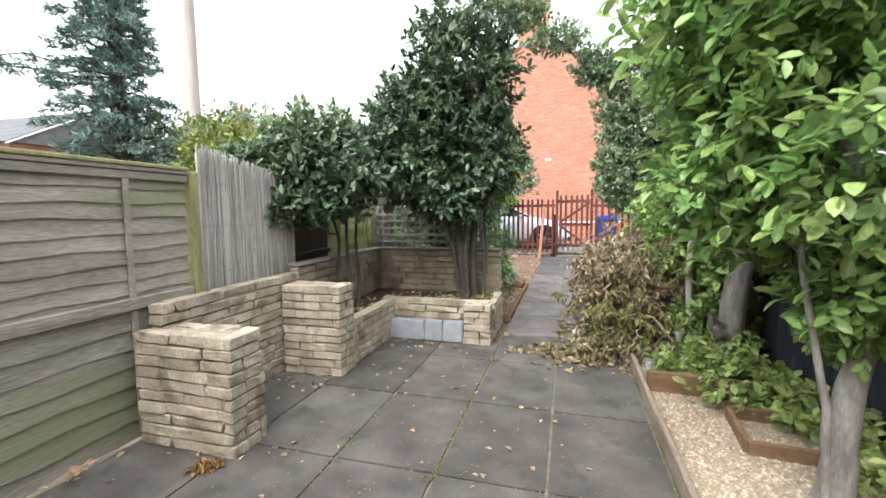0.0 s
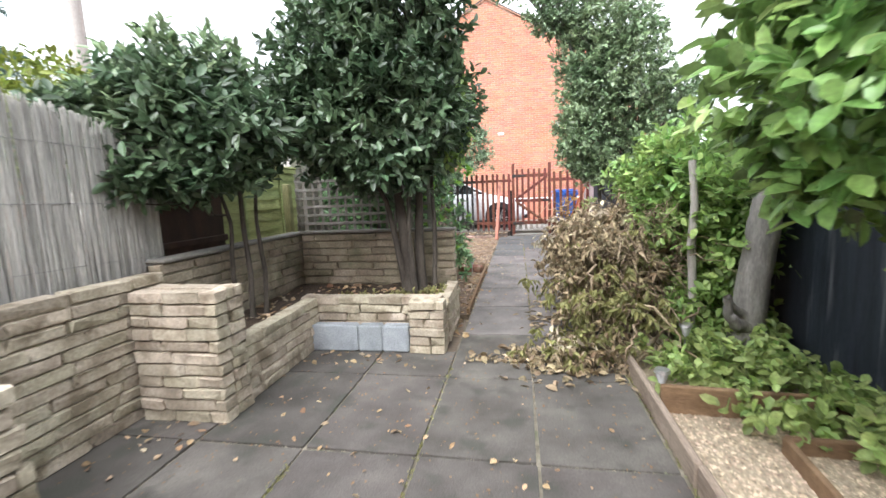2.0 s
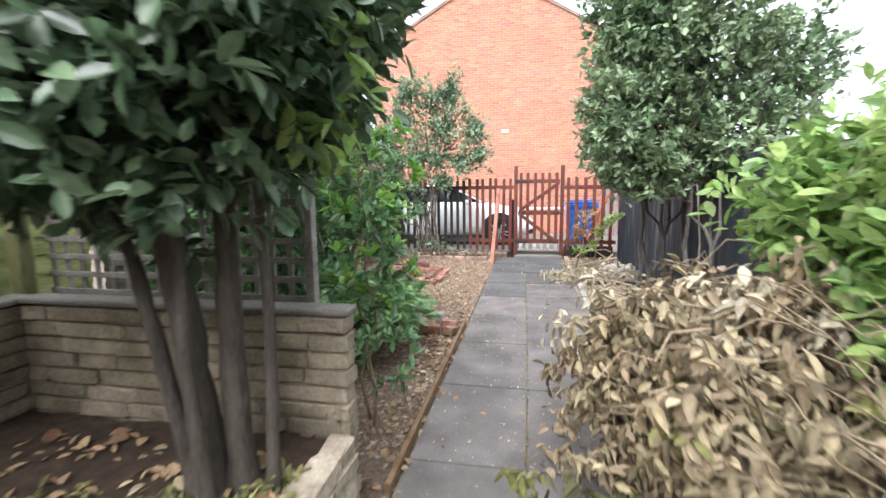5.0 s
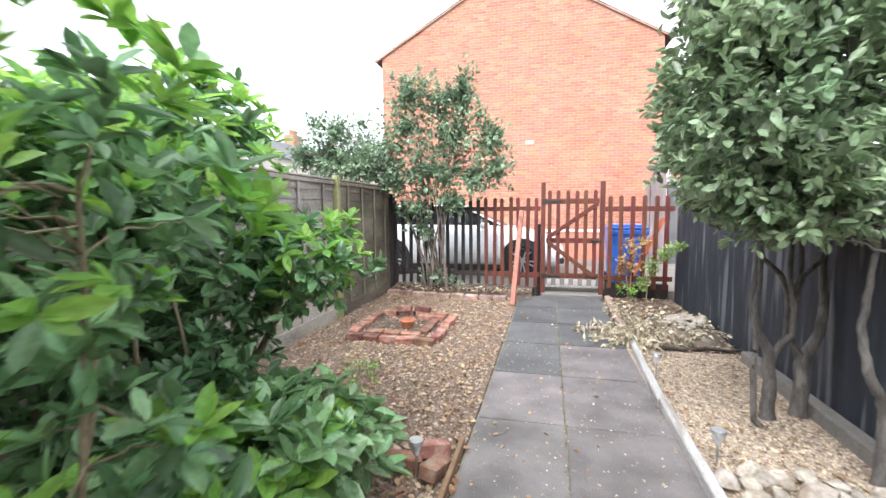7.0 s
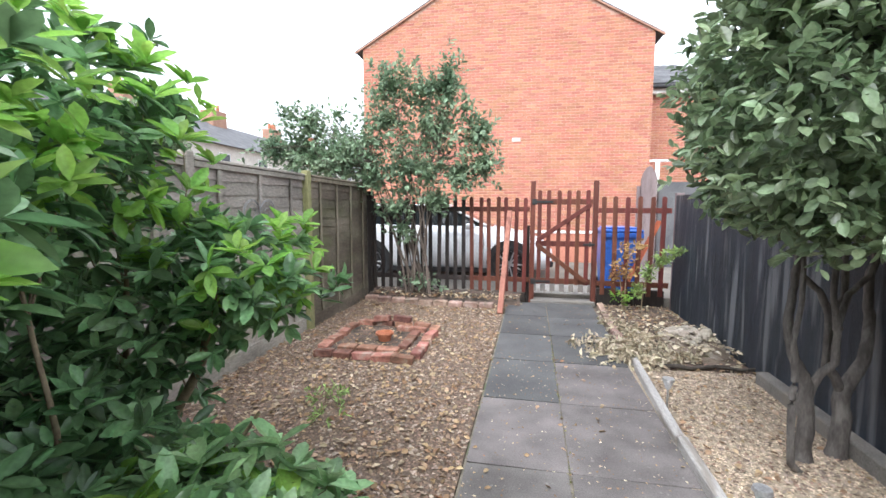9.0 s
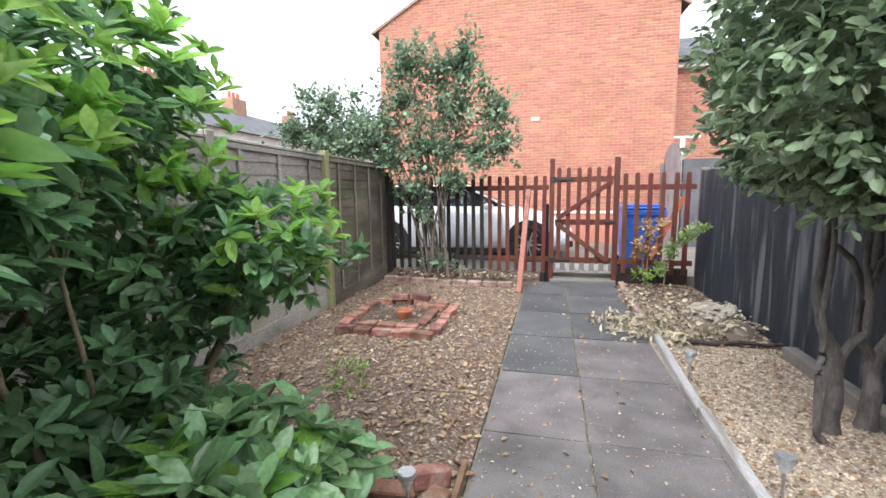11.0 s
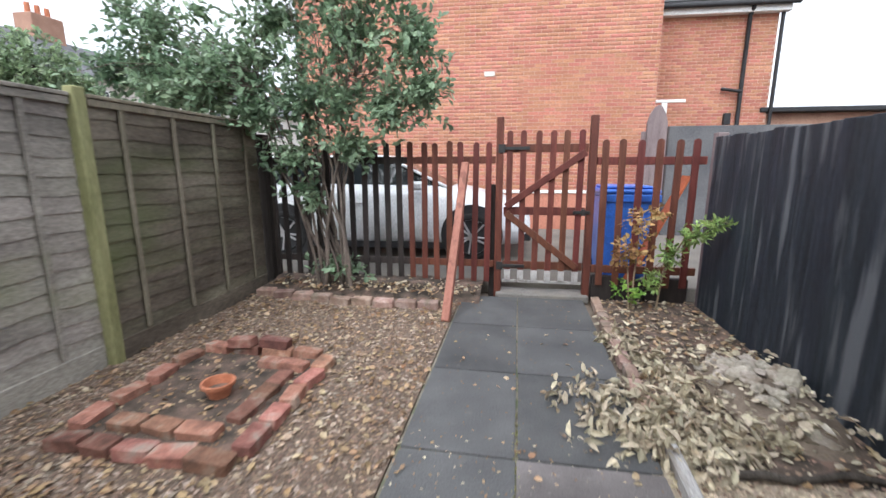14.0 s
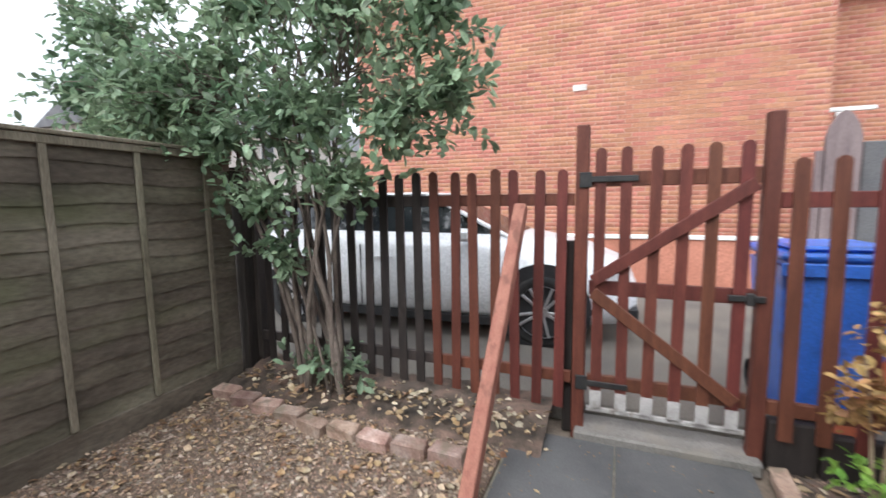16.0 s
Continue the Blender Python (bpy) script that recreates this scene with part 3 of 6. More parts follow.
bm = bmesh.new()
box(bm, 0.84, 1.95, -5.8, 8.5, -0.058, -0.004)
tagged(part("gravel_bed", bm, M_GRAVEL_BED), "beige gravel bed beside the path", "gravel", kind="structure")
bm = bmesh.new()
box(bm, 1.0, 1.98, 8.5, 11.1, -0.058, 0.006)
tagged(part("soil_bed", bm, M_BLACK_SOIL), "dark soil bed strewn with dead leaves", "soil", kind="structure")
bm = bmesh.new()
box(bm, -2.66, -0.385, 3.72, 11.1, -0.058, -0.006)
tagged(part("bark_bed", bm, M_BARK_BED), "brown bark and gravel bed beside the path", "gravel", kind="structure")

# ---- timber edging along the path ----
edge = thing("edging_board", (0.82, 3.0, 0), "weathered grey timber edging board along the gravel", "edging")
for y0, y1, x, dx, h in ((-5.6, -0.9, 0.82, 0.0, 0.10), (-0.89, 1.3, 0.822, 0.004, 0.11), (1.31, 3.2, 0.82, 0.02, 0.11), (3.22, 5.2, 0.86, 0.05, 0.09), (5.21, 7.1, 0.915, 0.01, 0.07), (7.11, 8.6, 0.915, 0.05, 0.065)):
    bm = bmesh.new()
    beam(bm, (x, y0, h / 2 - 0.02), (x + dx, y1, h / 2 - 0.02), 0.034 if y0 < 3 else 0.06, h + 0.04, 0.008)
    part("board", bm, M_BOARD if y0 < 3 else M_PALE_EDGE, edge)

brick_me = [rough_block("brick", 60 + i, 0.03) for i in range(5)]
for me in brick_me:
    me.materials.append(M_BRICK_LOOSE)
pale_me = [rough_block("brick", 80 + i, 0.07) for i in range(5)]
for me in pale_me:
    me.materials.append(M_BRICK_PALE)
row = thing("brick_edging", (1.0, 10, 0), "worn pinkish bricks laid end to end along the path", "edging")
y = 8.9
while y < 11.0:
    piece("brick", rnd.choice(pale_me), (0.97 + 0.02 * (y - 8.9) + rnd.uniform(-0.012, 0.012), y + 0.1, rnd.uniform(-0.006, 0.008)), (0.085, 0.205 * rnd.uniform(0.75, 1.02), 0.065), row, rnd.uniform(-8, 6), (rnd.uniform(-3, 3), rnd.uniform(-5, 5)))
    y += 0.222
row = thing("brick_edging", (-1.6, 10.65, 0), "worn pinkish bricks laid in a row before the fence", "edging")
x = -2.62
while x < -0.62:
    piece("brick", rnd.choice(pale_me), (x + 0.11, 10.58 + rnd.uniform(-0.03, 0.03) + 0.2 * max(0, -1.9 - x), 0.03), (0.212, 0.1, 0.085), row, rnd.uniform(-9, 9), (rnd.uniform(-4, 4), rnd.uniform(-4, 4)))
    x += 0.232
bm = bmesh.new()
beam(bm, (-0.40, 3.75, 0.005), (-0.405, 6.3, 0.005), 0.03, 0.09, 0.005)
tagged(part("edging_board", bm, M_BED_BOARD), "low brown timber edging along the planting bed", "edging")

built = set(scene.objects)
ring = thing("brick_fire_square", (-1.7, 8.8, 0), "square of loose red bricks laid on the bark bed", "brick square")
for x0, y0, x1, y1, n, lift in ((-2.22, 8.27, -1.2, 8.22, 5, 0), (-1.2, 8.3, -1.18, 9.35, 5, 0), (-1.25, 9.4, -2.2, 9.42, 4, 0), (-2.2, 9.35, -2.2, 8.35, 4, 0),
                                (-2.05, 8.45, -1.4, 8.42, 3, 0), (-1.38, 8.55, -1.38, 9.1, 3, -0.01), (-1.5, 9.42, -2.0, 9.38, 2, 0.07), (-1.3, 9.2, -1.6, 9.22, 2, 0)):
    turn = math.degrees(math.atan2(y1 - y0, x1 - x0))
    for i in range(n):
        s = (i + 0.5) / n
        piece("brick", rnd.choice(brick_me), (x0 + (x1 - x0) * s, y0 + (y1 - y0) * s, 0.03 + lift), (0.215 * rnd.uniform(0.85, 1.05), 0.105, 0.07), ring, turn + rnd.uniform(-11, 11), (rnd.uniform(-6, 6), rnd.uniform(-6, 6)))

bm = bmesh.new()
prof = [(0.0, 0.02), (0.055, 0.02), (0.075, 0.115), (0.088, 0.115), (0.09, 0.145), (0.077, 0.145), (0.062, 0.06), (0.0, 0.055)]
ringv = []
for r, z in [(r * 1.1, z * 0.75) for r, z in prof]:
    ringv.append([bm.verts.new((-1.66 + r * math.cos(a * math.pi / 10), 8.8 + r * math.sin(a * math.pi / 10), z)) for a in range(20)])
for a, b in zip(ringv, ringv[1:]):
    for k in range(20):
        bm.faces.new((a[k], a[(k + 1) % 20], b[(k + 1) % 20], b[k]))
bmesh.ops.remove_doubles(bm, verts=bm.verts, dist=0.0005)
pot = tagged(part("plant_pot", bm, M_TERRACOTTA), "shallow terracotta pot inside the brick square", "plant pot")
bm = bmesh.new()
bmesh.ops.create_cone(bm, cap_ends=True, segments=20, radius1=0.066, radius2=0.07, depth=0.012, matrix=pose(-1.66, 8.8, 0.052))
part("soil", bm, M_BLACK_SOIL, pot, "dark damp soil")
bm = bmesh.new()
bmesh.ops.create_grid(bm, x_segments=14, y_segments=14, size=0.5)
for v in bm.verts:
    v.co = Vector((-1.7 + v.co.x * 0.92, 8.84 + v.co.y * 1.02, 0.012 + 0.012 * noise.noise(v.co * 7)))
part("ash_bed", bm, M_BLACK_SOIL, ring, "dark burnt soil between the bricks", True)

for x, y, turn in ((-0.86, 6.05, 20), (-0.66, 6.02, 75), (-0.72, 6.2, 40)):
    ob = new("loose_brick", rnd.choice(brick_me))
    ob.matrix_basis = Matrix.LocRotScale((x, y, 0.045), Euler((radians(rnd.uniform(-8, 8)), radians(12), radians(turn))), (0.21, 0.1, 0.08))
    tagged(ob, "broken red brick lying beside the path", "brick", "loose bricks")

built = settle(built, GARDEN)

# ---- stone walls and planter ----
pier_a = thing("stone_pier", (-1.98, 0.6, 0), "square buff walling-stone pier at the wall's end", "pier", "stone piers")
bm = bmesh.new()
box(bm, -2.30, -1.665, 0.5, 0.72, 0.0, 0.69)
part("core", bm, M_MORTAR, pier_a)
lay_stones(pier_a, (-2.33, 0.525), (-1.63, 0.525), 0, 0.70, 0.11)
lay_stones(pier_a, (-1.69, 0.585), (-1.69, 0.75), 0, 0.70, 0.11, length=0.2)
lay_stones(pier_a, (-2.33, 0.69), (-1.76, 0.69), 0, 0.70, 0.11)
pier_b = thing("stone_pier", (-1.93, 1.84, 0), "square buff walling-stone pier beside the raised planter", "pier", "stone piers")
bm = bmesh.new()
box(bm, -2.2, -1.675, 1.74, 1.93, 0.0, 0.76)
part("core", bm, M_MORTAR, pier_b)
lay_stones(pier_b, (-2.2, 1.765), (-1.64, 1.765), 0, 0.775, 0.11)
lay_stones(pier_b, (-1.695, 1.825), (-1.695, 1.965), 0, 0.775, 0.11, length=0.18)
lay_stones(pier_b, (-2.2, 1.905), (-1.76, 1.905), 0, 0.775, 0.11)

long_wall = thing("garden_wall", (-2.27, 1.6, 0), "low buff walling-stone wall before the timber fence", "wall")
bm = bmesh.new()
box(bm, -2.315, -2.235, 0.76, 3.86, 0, 0.83)
part("core", bm, M_MORTAR, long_wall)
lay_stones(long_wall, (-2.275, 0.58), (-2.275, 2.0), 0, 0.845, 0.12)
lay_stones(long_wall, (-2.275, 2.0), (-2.275, 3.9), 0, 0.885, 0.12, kinds=DIRT_SHADE_STONES)
bm = bmesh.new()
box(bm, -2.35, -2.20, 2.01, 3.9, 0.887, 0.915, 0.008)
part("coping", bm, M_CONCRETE, long_wall)

rear = thing("garden_wall", (-1.4, 3.86, 0), "buff walling-stone wall behind the raised planter", "wall")
bm = bmesh.new()
box(bm, -2.2, -0.6, 3.83, 3.88, 0, 0.88)
part("core", bm, M_MORTAR, rear)
lay_stones(rear, (-2.2, 3.855), (-0.58, 3.855), 0.0, 0.89, 0.10, 0.074, 0.3, DIRT_SHADE_STONES)
bm = bmesh.new()
box(bm, -2.2, -0.57, 3.795, 3.91, 0.893, 0.922, 0.008)
part("coping", bm, M_CONCRETE, rear)

planter = thing("raised_planter", (-1.4, 3.0, 0), "L-shaped raised planter of buff walling stone with dark soil", "planter")
bm = bmesh.new()
box(bm, -1.76, -1.68, 1.98, 3.0, 0, 0.40)
box(bm, -1.76, -0.62, 3.03, 3.09, 0, 0.40)
part("core", bm, M_MORTAR, planter)
lay_stones(planter, (-1.72, 1.98), (-1.72, 3.0), 0, 0.425, 0.11)
lay_stones(planter, (-1.84, 3.055), (-0.56, 3.055), 0.0, 0.43, 0.11)
lay_stones(planter, (-0.84, 2.915), (-0.55, 2.915), 0.0, 0.43, 0.16)
lay_stones(planter, (-0.605, 3.115), (-0.605, 3.8), 0.0, 0.40, 0.11)
bm = bmesh.new()
bmesh.ops.create_grid(bm, x_segments=24, y_segments=28, size=0.5)
for v in bm.verts:
    v.co = Vector((-1.44 + v.co.x * 1.56, 2.91 + v.co.y * 1.86, 0.36 + 0.02 * noise.noise(Vector((v.co.x * 9, v.co.y * 9, 1)))))
for f in [f for f in bm.faces if f.calc_center_median().x > -1.7 and f.calc_center_median().y < 3.08]:
    bm.faces.remove(f)
part("soil", bm, mat("planter_soil", [(0.035, 0.022, 0.014), (0.075, 0.05, 0.032)], 18, 0.95, 0.9, 110), planter, "dark crumbly soil", True)

BLOCK_ME = rough_block("concrete_block", 5, 0.012)
BLOCK_ME.materials.append(M_BLOCK)
for x0, x1, t in ((-1.70, -1.285, 0), (-1.278, -1.08, 2), (-1.072, -0.85, -1)):
    ob = new("concrete_block", BLOCK_ME)
    ob.matrix_basis = Matrix.LocRotScale(((x0 + x1) / 2, 2.91, 0.112), Euler((radians(-2), 0, radians(t))), (x1 - x0, 0.1, 0.22))
    tagged(ob, "smooth grey concrete block against the planter", "block", "concrete blocks")


# ---- fences ----
def lap_mesh(name, length, height, seed, material, out=0.018):
    """A thin overlapping slat with a waney lower edge, along y, leaning out at the foot."""
    r = random.Random(seed)
    b = bmesh.new()
    n = 12
    top_row, low = [], []
    for i in range(n + 1):
        y = -length / 2 + length * i / n
        wave = 0.009 * math.sin(i * 1.3 + seed) + r.uniform(-0.006, 0.006)
        top_row.append((b.verts.new((0.000, y, height / 2)), b.verts.new((0.006, y, height / 2))))
        low.append((b.verts.new((out, y, -height / 2 + wave)), b.verts.new((out + 0.008, y, -height / 2 + wave))))
    for i in range(n):
        b.faces.new((top_row[i][1], top_row[i + 1][1], low[i + 1][1], low[i][1]))
        b.faces.new((top_row[i][0], low[i][0], low[i + 1][0], top_row[i + 1][0]))
        b.faces.new((low[i][0], low[i][1], low[i + 1][1], low[i + 1][0]))
        b.faces.new((top_row[i][0], top_row[i + 1][0], top_row[i + 1][1], top_row[i][1]))
    bmesh.ops.recalc_face_normals(b, faces=b.faces)
    me = bpy.data.meshes.new(name)
    b.to_mesh(me)
    b.free()
    me.materials.append(material)
    return me


def lap_panel(at_x, y0, y1, z0, z1, slat, material, label, battens=4, cap=True, batten_mat=None, group="lap fences", turn=0.0):
    """A lap fence panel facing +x."""
    ob = thing("lap_fence", (at_x, (y0 + y1) / 2, z0), label, "fence", group)
    meshes = [lap_mesh("slat", y1 - y0, slat * 1.25, s + int(at_x * 100), material, 0.018 if material not in (M_FENCE_TAN, M_FENCE_ALGAE) else 0.011) for s in range(3)]
    n = max(1, round((z1 - z0) / slat))
    step = (z1 - z0) / n
    for i in range(n):
        piece("slat", rnd.choice(meshes), (at_x + rnd.uniform(0, 0.003), (y0 + y1) / 2, z0 + (i + 0.5) * step), (1, 1, 1), ob, 0, (rnd.uniform(-0.25, 0.25), 0))
    for k in range(battens):
        y = y0 + (y1 - y0) * (k + 0.5) / battens if battens > 1 else (y0 + y1) / 2
        bm = bmesh.new()
        box(bm, at_x + 0.026, at_x + 0.046, y - 0.019, y + 0.019, z0 + 0.01, z1 - 0.01, 0.004)
        part("batten", bm, batten_mat or material, ob)
    if cap:
        bm = bmesh.new()
        box(bm, at_x - 0.03, at_x + 0.06, y0, y1, z1 + 0.002, z1 + 0.028, 0.005)
        box(bm, at_x + 0.026, at_x + 0.05, y0, y1, z1 - 0.05, z1 - 0.002, 0.004)
        part("top_rail", bm, batten_mat or material, ob)
    return ob


def post(x, y, z1, material, label, w=0.09, group="fence posts", z0=-0.05):
    bm = bmesh.new()
    box(bm, x - w / 2, x + w / 2, y - w / 2, y + w / 2, z0, z1, 0.008)
    return tagged(part("fence_post", bm, material), label, "post", group)


# weathered stacked panels along the patio
GREY_LABEL = "weathered grey-green lap fence panel with uneven slats"
for y0, y1 in ((-5.9, -3.46), (-3.4, -0.82), (-0.76, 1.02)):
    lap_panel(-2.47, y0, y1, 0.0, 0.80, 0.115, M_FENCE_GREY, "lower weathered grey lap fence panel standing on the ground", 3 if y1 < 1 else 2, cap=False)
    up = lap_panel(-2.47, y0, y1, 0.815, 1.66, 0.092, M_FENCE_GREY, GREY_LABEL, 3 if y1 < 1 else 2, batten_mat=M_FENCE_GREY)
    bm = bmesh.new()
    box(bm, -2.44, -2.415, y0, y1, 0.80, 0.875, 0.005)
    part("bottom_rail", bm, M_FENCE_GREY, up)
    bm = bmesh.new()
    box(bm, -2.50, -2.40, y0, y1, 1.69, 1.715, 0.005)
    part("capping", bm, M_GREEN_POST, up, "mossy green capping")
post(-2.44, 1.065, 1.69, M_GREEN_POST, "mossy green timber post at the fence panel's end", 0.075)
post(-2.47, -0.79, 1.66, M_FENCE_GREY, "weathered grey timber fence post between panels", 0.05)

reed = thing("reed_screen", (-2.43, 1.65, 0.0), "frayed grey-brown reed screen tied upright before the fence", "reed screen")
canes = []
for i in range(430):
    y = 1.11 + 1.14 * i / 429 + rnd.uniform(-0.006, 0.006)
    top = 1.885 - 0.16 * (y - 1.1) + rnd.uniform(-0.06, 0.03)
    x = -2.425 + rnd.uniform(-0.012, 0.012)
    r = rnd.uniform(0.003, 0.0065)
    canes.append(tube([(x, y, -0.02), (x + rnd.uniform(-0.01, 0.01), y + rnd.uniform(-0.012, 0.012), 0.9), (x + rnd.uniform(-0.012, 0.012), y + rnd.uniform(-0.02, 0.02), top)], (r, r, r * 0.7), 5))
part("reeds", mesh_of("reeds", *joined(canes)), M_REED, reed)["kind"] = "stuff"
for z in (0.95, 1.3, 1.62):
    part("wire", mesh_of("wire", *tube([(-2.41, 1.1, z), (-2.408, 1.6, z - 0.01), (-2.41, 2.2, z - 0.03)], 0.002, 5)), M_WIRE, reed)

bm = bmesh.new()
box(bm, -2.56, -2.53, 2.26, 3.06, 0, 1.5, 0.004)
shed = thing("shed_panel", (-2.54, 2.66, 0), "dark red-brown stained timber panel behind the planter", "panel")
part("panel", bm, M_BROWN, shed)
for z in (0.93, 1.42):
    bm = bmesh.new()
    box(bm, -2.528, -2.50, 2.26, 3.06, z, z + 0.05, 0.004)
    part("rail", bm, M_BROWN, shed)
lap_panel(-2.62, 3.12, 4.5, 0.0, 1.6, 0.105, M_FENCE_GREEN, "green treated lap fence panel behind the planter", 2, batten_mat=M_FENCE_GREEN)
post(-2.42, 3.99, 1.42, M_GREEN_POST, "pale green timber post beside the trellis", 0.075)

trellis = thing("trellis", (-1.4, 4.1, 0), "square-lattice timber trellis panel behind the stone wall", "trellis")
for i in range(17):
    x = -2.36 + i * 0.092
    bm = bmesh.new()
    box(bm, x - 0.014, x + 0.014, 4.095, 4.107, 0.0, 1.45, 0.002)
    part("slat", bm, M_TRELLIS, trellis)
for i in range(16):
    z = 0.06 + i * 0.092
    bm = bmesh.new()
    box(bm, -2.38, -0.88, 4.083, 4.094, z - 0.015, z + 0.015, 0.002)
    part("slat", bm, M_TRELLIS, trellis)
bm = bmesh.new()
box(bm, -0.89, -0.845, 4.07, 4.12, 0, 1.5, 0.004)
part("post", bm, M_TRELLIS, trellis)

built = settle(built, PATIO)

# long lap fence down to the gate
TAN_LABEL = "old brown lap fence panel with green algae stains"
for x, y0, y1 in ((-2.79, 4.56, 5.48), (-2.78, 5.56, 7.28), (-2.76, 7.36, 9.10), (-2.715, 9.19, 11.16)):
    ob = lap_panel(x, y0, y1, 0.16, 1.86, 0.118, M_FENCE_ALGAE if y1 > 11 else M_FENCE_TAN, TAN_LABEL, 2 if y1 < 5.5 else (4 if y1 > 11 else 3), batten_mat=M_BATTEN if y1 > 11 else M_FENCE_TAN)
    bm = bmesh.new()
    box(bm, x - 0.01, x + 0.025, y0, y1, -0.05, 0.155, 0.006)
    part("gravel_board", bm, M_FENCE_ALGAE if y1 > 11 else M_FENCE_TAN, ob)
for x, y in ((-2.77, 5.52), (-2.755, 7.32), (-2.715, 9.145)):
    post(x, y, 1.93, M_GREEN_POST if y > 9 else M_FENCE_TAN, "algae-stained timber fence post between lap panels", 0.085)

built = settle(built, GARDEN)

# black boards on the other side
black = thing("board_fence", (1.96, 4.0, 0), "tall black-stained vertical board fence streaked with grey", "fence")
BOARD_ME = []
for s in range(4):
    bm = bmesh.new()
    box(bm, -0.011, 0.011, -0.5, 0.5, -0.5, 0.5, 0.003)
    for v in bm.verts:
        if v.co.y > 0:
            v.co.x -= 0.010
    me = bpy.data.meshes.new("board")
    bm.to_mesh(me)
    bm.free()
    me.materials.append(M_BLACK)
    BOARD_ME.append(me)
y = -5.8
while y < 11.08:
    w = rnd.uniform(0.10, 0.13)
    z1 = 1.645 + 0.012 * (y - 9) / 2 + rnd.uniform(-0.012, 0.012)
    piece("board", rnd.choice(BOARD_ME), (1.985 + 0.07 * max(0, y - 9) / 2 + rnd.uniform(-0.004, 0.004), y + w / 2, z1 / 2 - 0.02), (1, w + 0.012, z1 + 0.04), black, rnd.uniform(-1, 1))
    y += w
for z in (0.35, 1.35):
    bm = bmesh.new()
    beam(bm, (2.11, -5.8, z), (2.11, 11.1, z), 0.05, 0.08)
    part("rail", bm, M_BLACK, black)
post(2.09, 11.17, 1.70, M_GREY_TIMBER, "weathered grey timber post at the fence corner", 0.1)


def picket_mesh(name, w, h, material):
    """A flat picket with a rounded top."""
    b = bmesh.new()
    outline = [(-w / 2, 0), (w / 2, 0)] + [(w / 2 * math.cos(a * math.pi / 8), h - w / 2 + w / 2 * math.sin(a * math.pi / 8)) for a in range(9)]
    f = b.faces.new([b.verts.new((x, -0.009, z)) for x, z in outline])
    g = bmesh.ops.extrude_face_region(b, geom=[f])["geom"]
    for v in g:
        if isinstance(v, bmesh.types.BMVert):
            v.co.y += 0.018
    bmesh.ops.recalc_face_normals(b, faces=b.faces)
    me = bpy.data.meshes.new(name)
    b.to_mesh(me)
    b.free()
    me.materials.append(material)
    return me


P_RED, P_DARK, P_GATE = picket_mesh("picket", 0.062, 1.5, M_RED), picket_mesh("picket", 0.062, 1.5, M_PICKET_DARK), picket_mesh("picket", 0.062, 1.57, M_RED)
P_LOW = picket_mesh("picket", 0.066, 1.5, M_RED)

left_run = thing("picket_fence", (-1.4, 11.2, 0), "round-topped picket fence, red-brown near the gate, blackened further off", "picket fence", "picket fences")
for i in range(19):
    x = -0.125 - i * 0.1385
    piece("picket", P_RED if x > -1.0 else P_DARK, (x, 11.17, 0.145 + rnd.uniform(-0.01, 0.012)), (1, 1, 1), left_run, 0, (0, rnd.uniform(-0.8, 0.8)))
for x0, x1, m in ((-0.98, -0.05, M_RED), (-2.72, -0.982, M_PICKET_DARK)):
    for z in (0.30, 1.42):
        bm = bmesh.new()
        box(bm, x0, x1, 11.18, 11.215, z, z + 0.075, 0.004)
        part("rail", bm, m, left_run)
for x in (-2.68,):
    bm = bmesh.new()
    box(bm, x - 0.04, x + 0.04, 11.218, 11.295, -0.05, 1.5, 0.006)
    part("post", bm, M_PICKET_DARK, left_run)
right_run = thing("picket_fence", (1.5, 11.2, 0), "short red-brown picket fence between gate and board fence", "picket fence", "picket fences")
for i in range(6):
    x = 1.06 + i * 0.165
    piece("picket", P_LOW, (x, 11.17, 0.15 + rnd.uniform(-0.01, 0.012)), (1, 1, 1), right_run, 0, (0, rnd.uniform(-0.8, 0.8)))
for z in (0.28, 1.40):
    bm = bmesh.new()
    box(bm, 0.975, 2.0, 11.18, 11.215, z, z + 0.08, 0.004)
    part("rail", bm, M_RED, right_run)
for x, z1, g in ((-0.005, 1.89, "gate posts"), (0.932, 1.89, "gate posts")):
    bm = bmesh.new()
    box(bm, x - 0.037, x + 0.037, 11.16, 11.24, -0.05, z1, 0.006)
    tagged(part("gate_post", bm, M_RED), "tall red-brown square timber gate post", "gate post", g)
post(-0.075, 11.25, 1.2, M_PICKET_DARK, "short dark timber post behind the gate post", 0.06)

post(-2.70, 11.13, 1.75, M_PICKET_DARK, "dark timber post at the fence corner", 0.13)

gate = thing("garden_gate", (0.46, 11.2, 0.13), "closed red-brown picket gate with diagonal braces", "gate")
for i in range(6):
    x = 0.10 + i * 0.1425
    piece("picket", P_GATE, (x, 11.172, 0.18 + rnd.uniform(-0.006, 0.006)), (1, 1, 1), gate, 0, (0, rnd.uniform(-0.4, 0.4)))
for z in (0.29, 0.88, 1.53):
    bm = bmesh.new()
    box(bm, 0.045, 0.885, 11.183, 11.215, z, z + 0.085, 0.004)
    part("rail", bm, M_RED, gate)
for a, b in (((0.07, 11.15, 0.97), (0.86, 11.15, 1.53)), ((0.07, 11.15, 0.90), (0.82, 11.15, 0.33))):
    bm = bmesh.new()
    beam(bm, a, b, 0.03, 0.07)
    part("brace", bm, M_RED, gate)
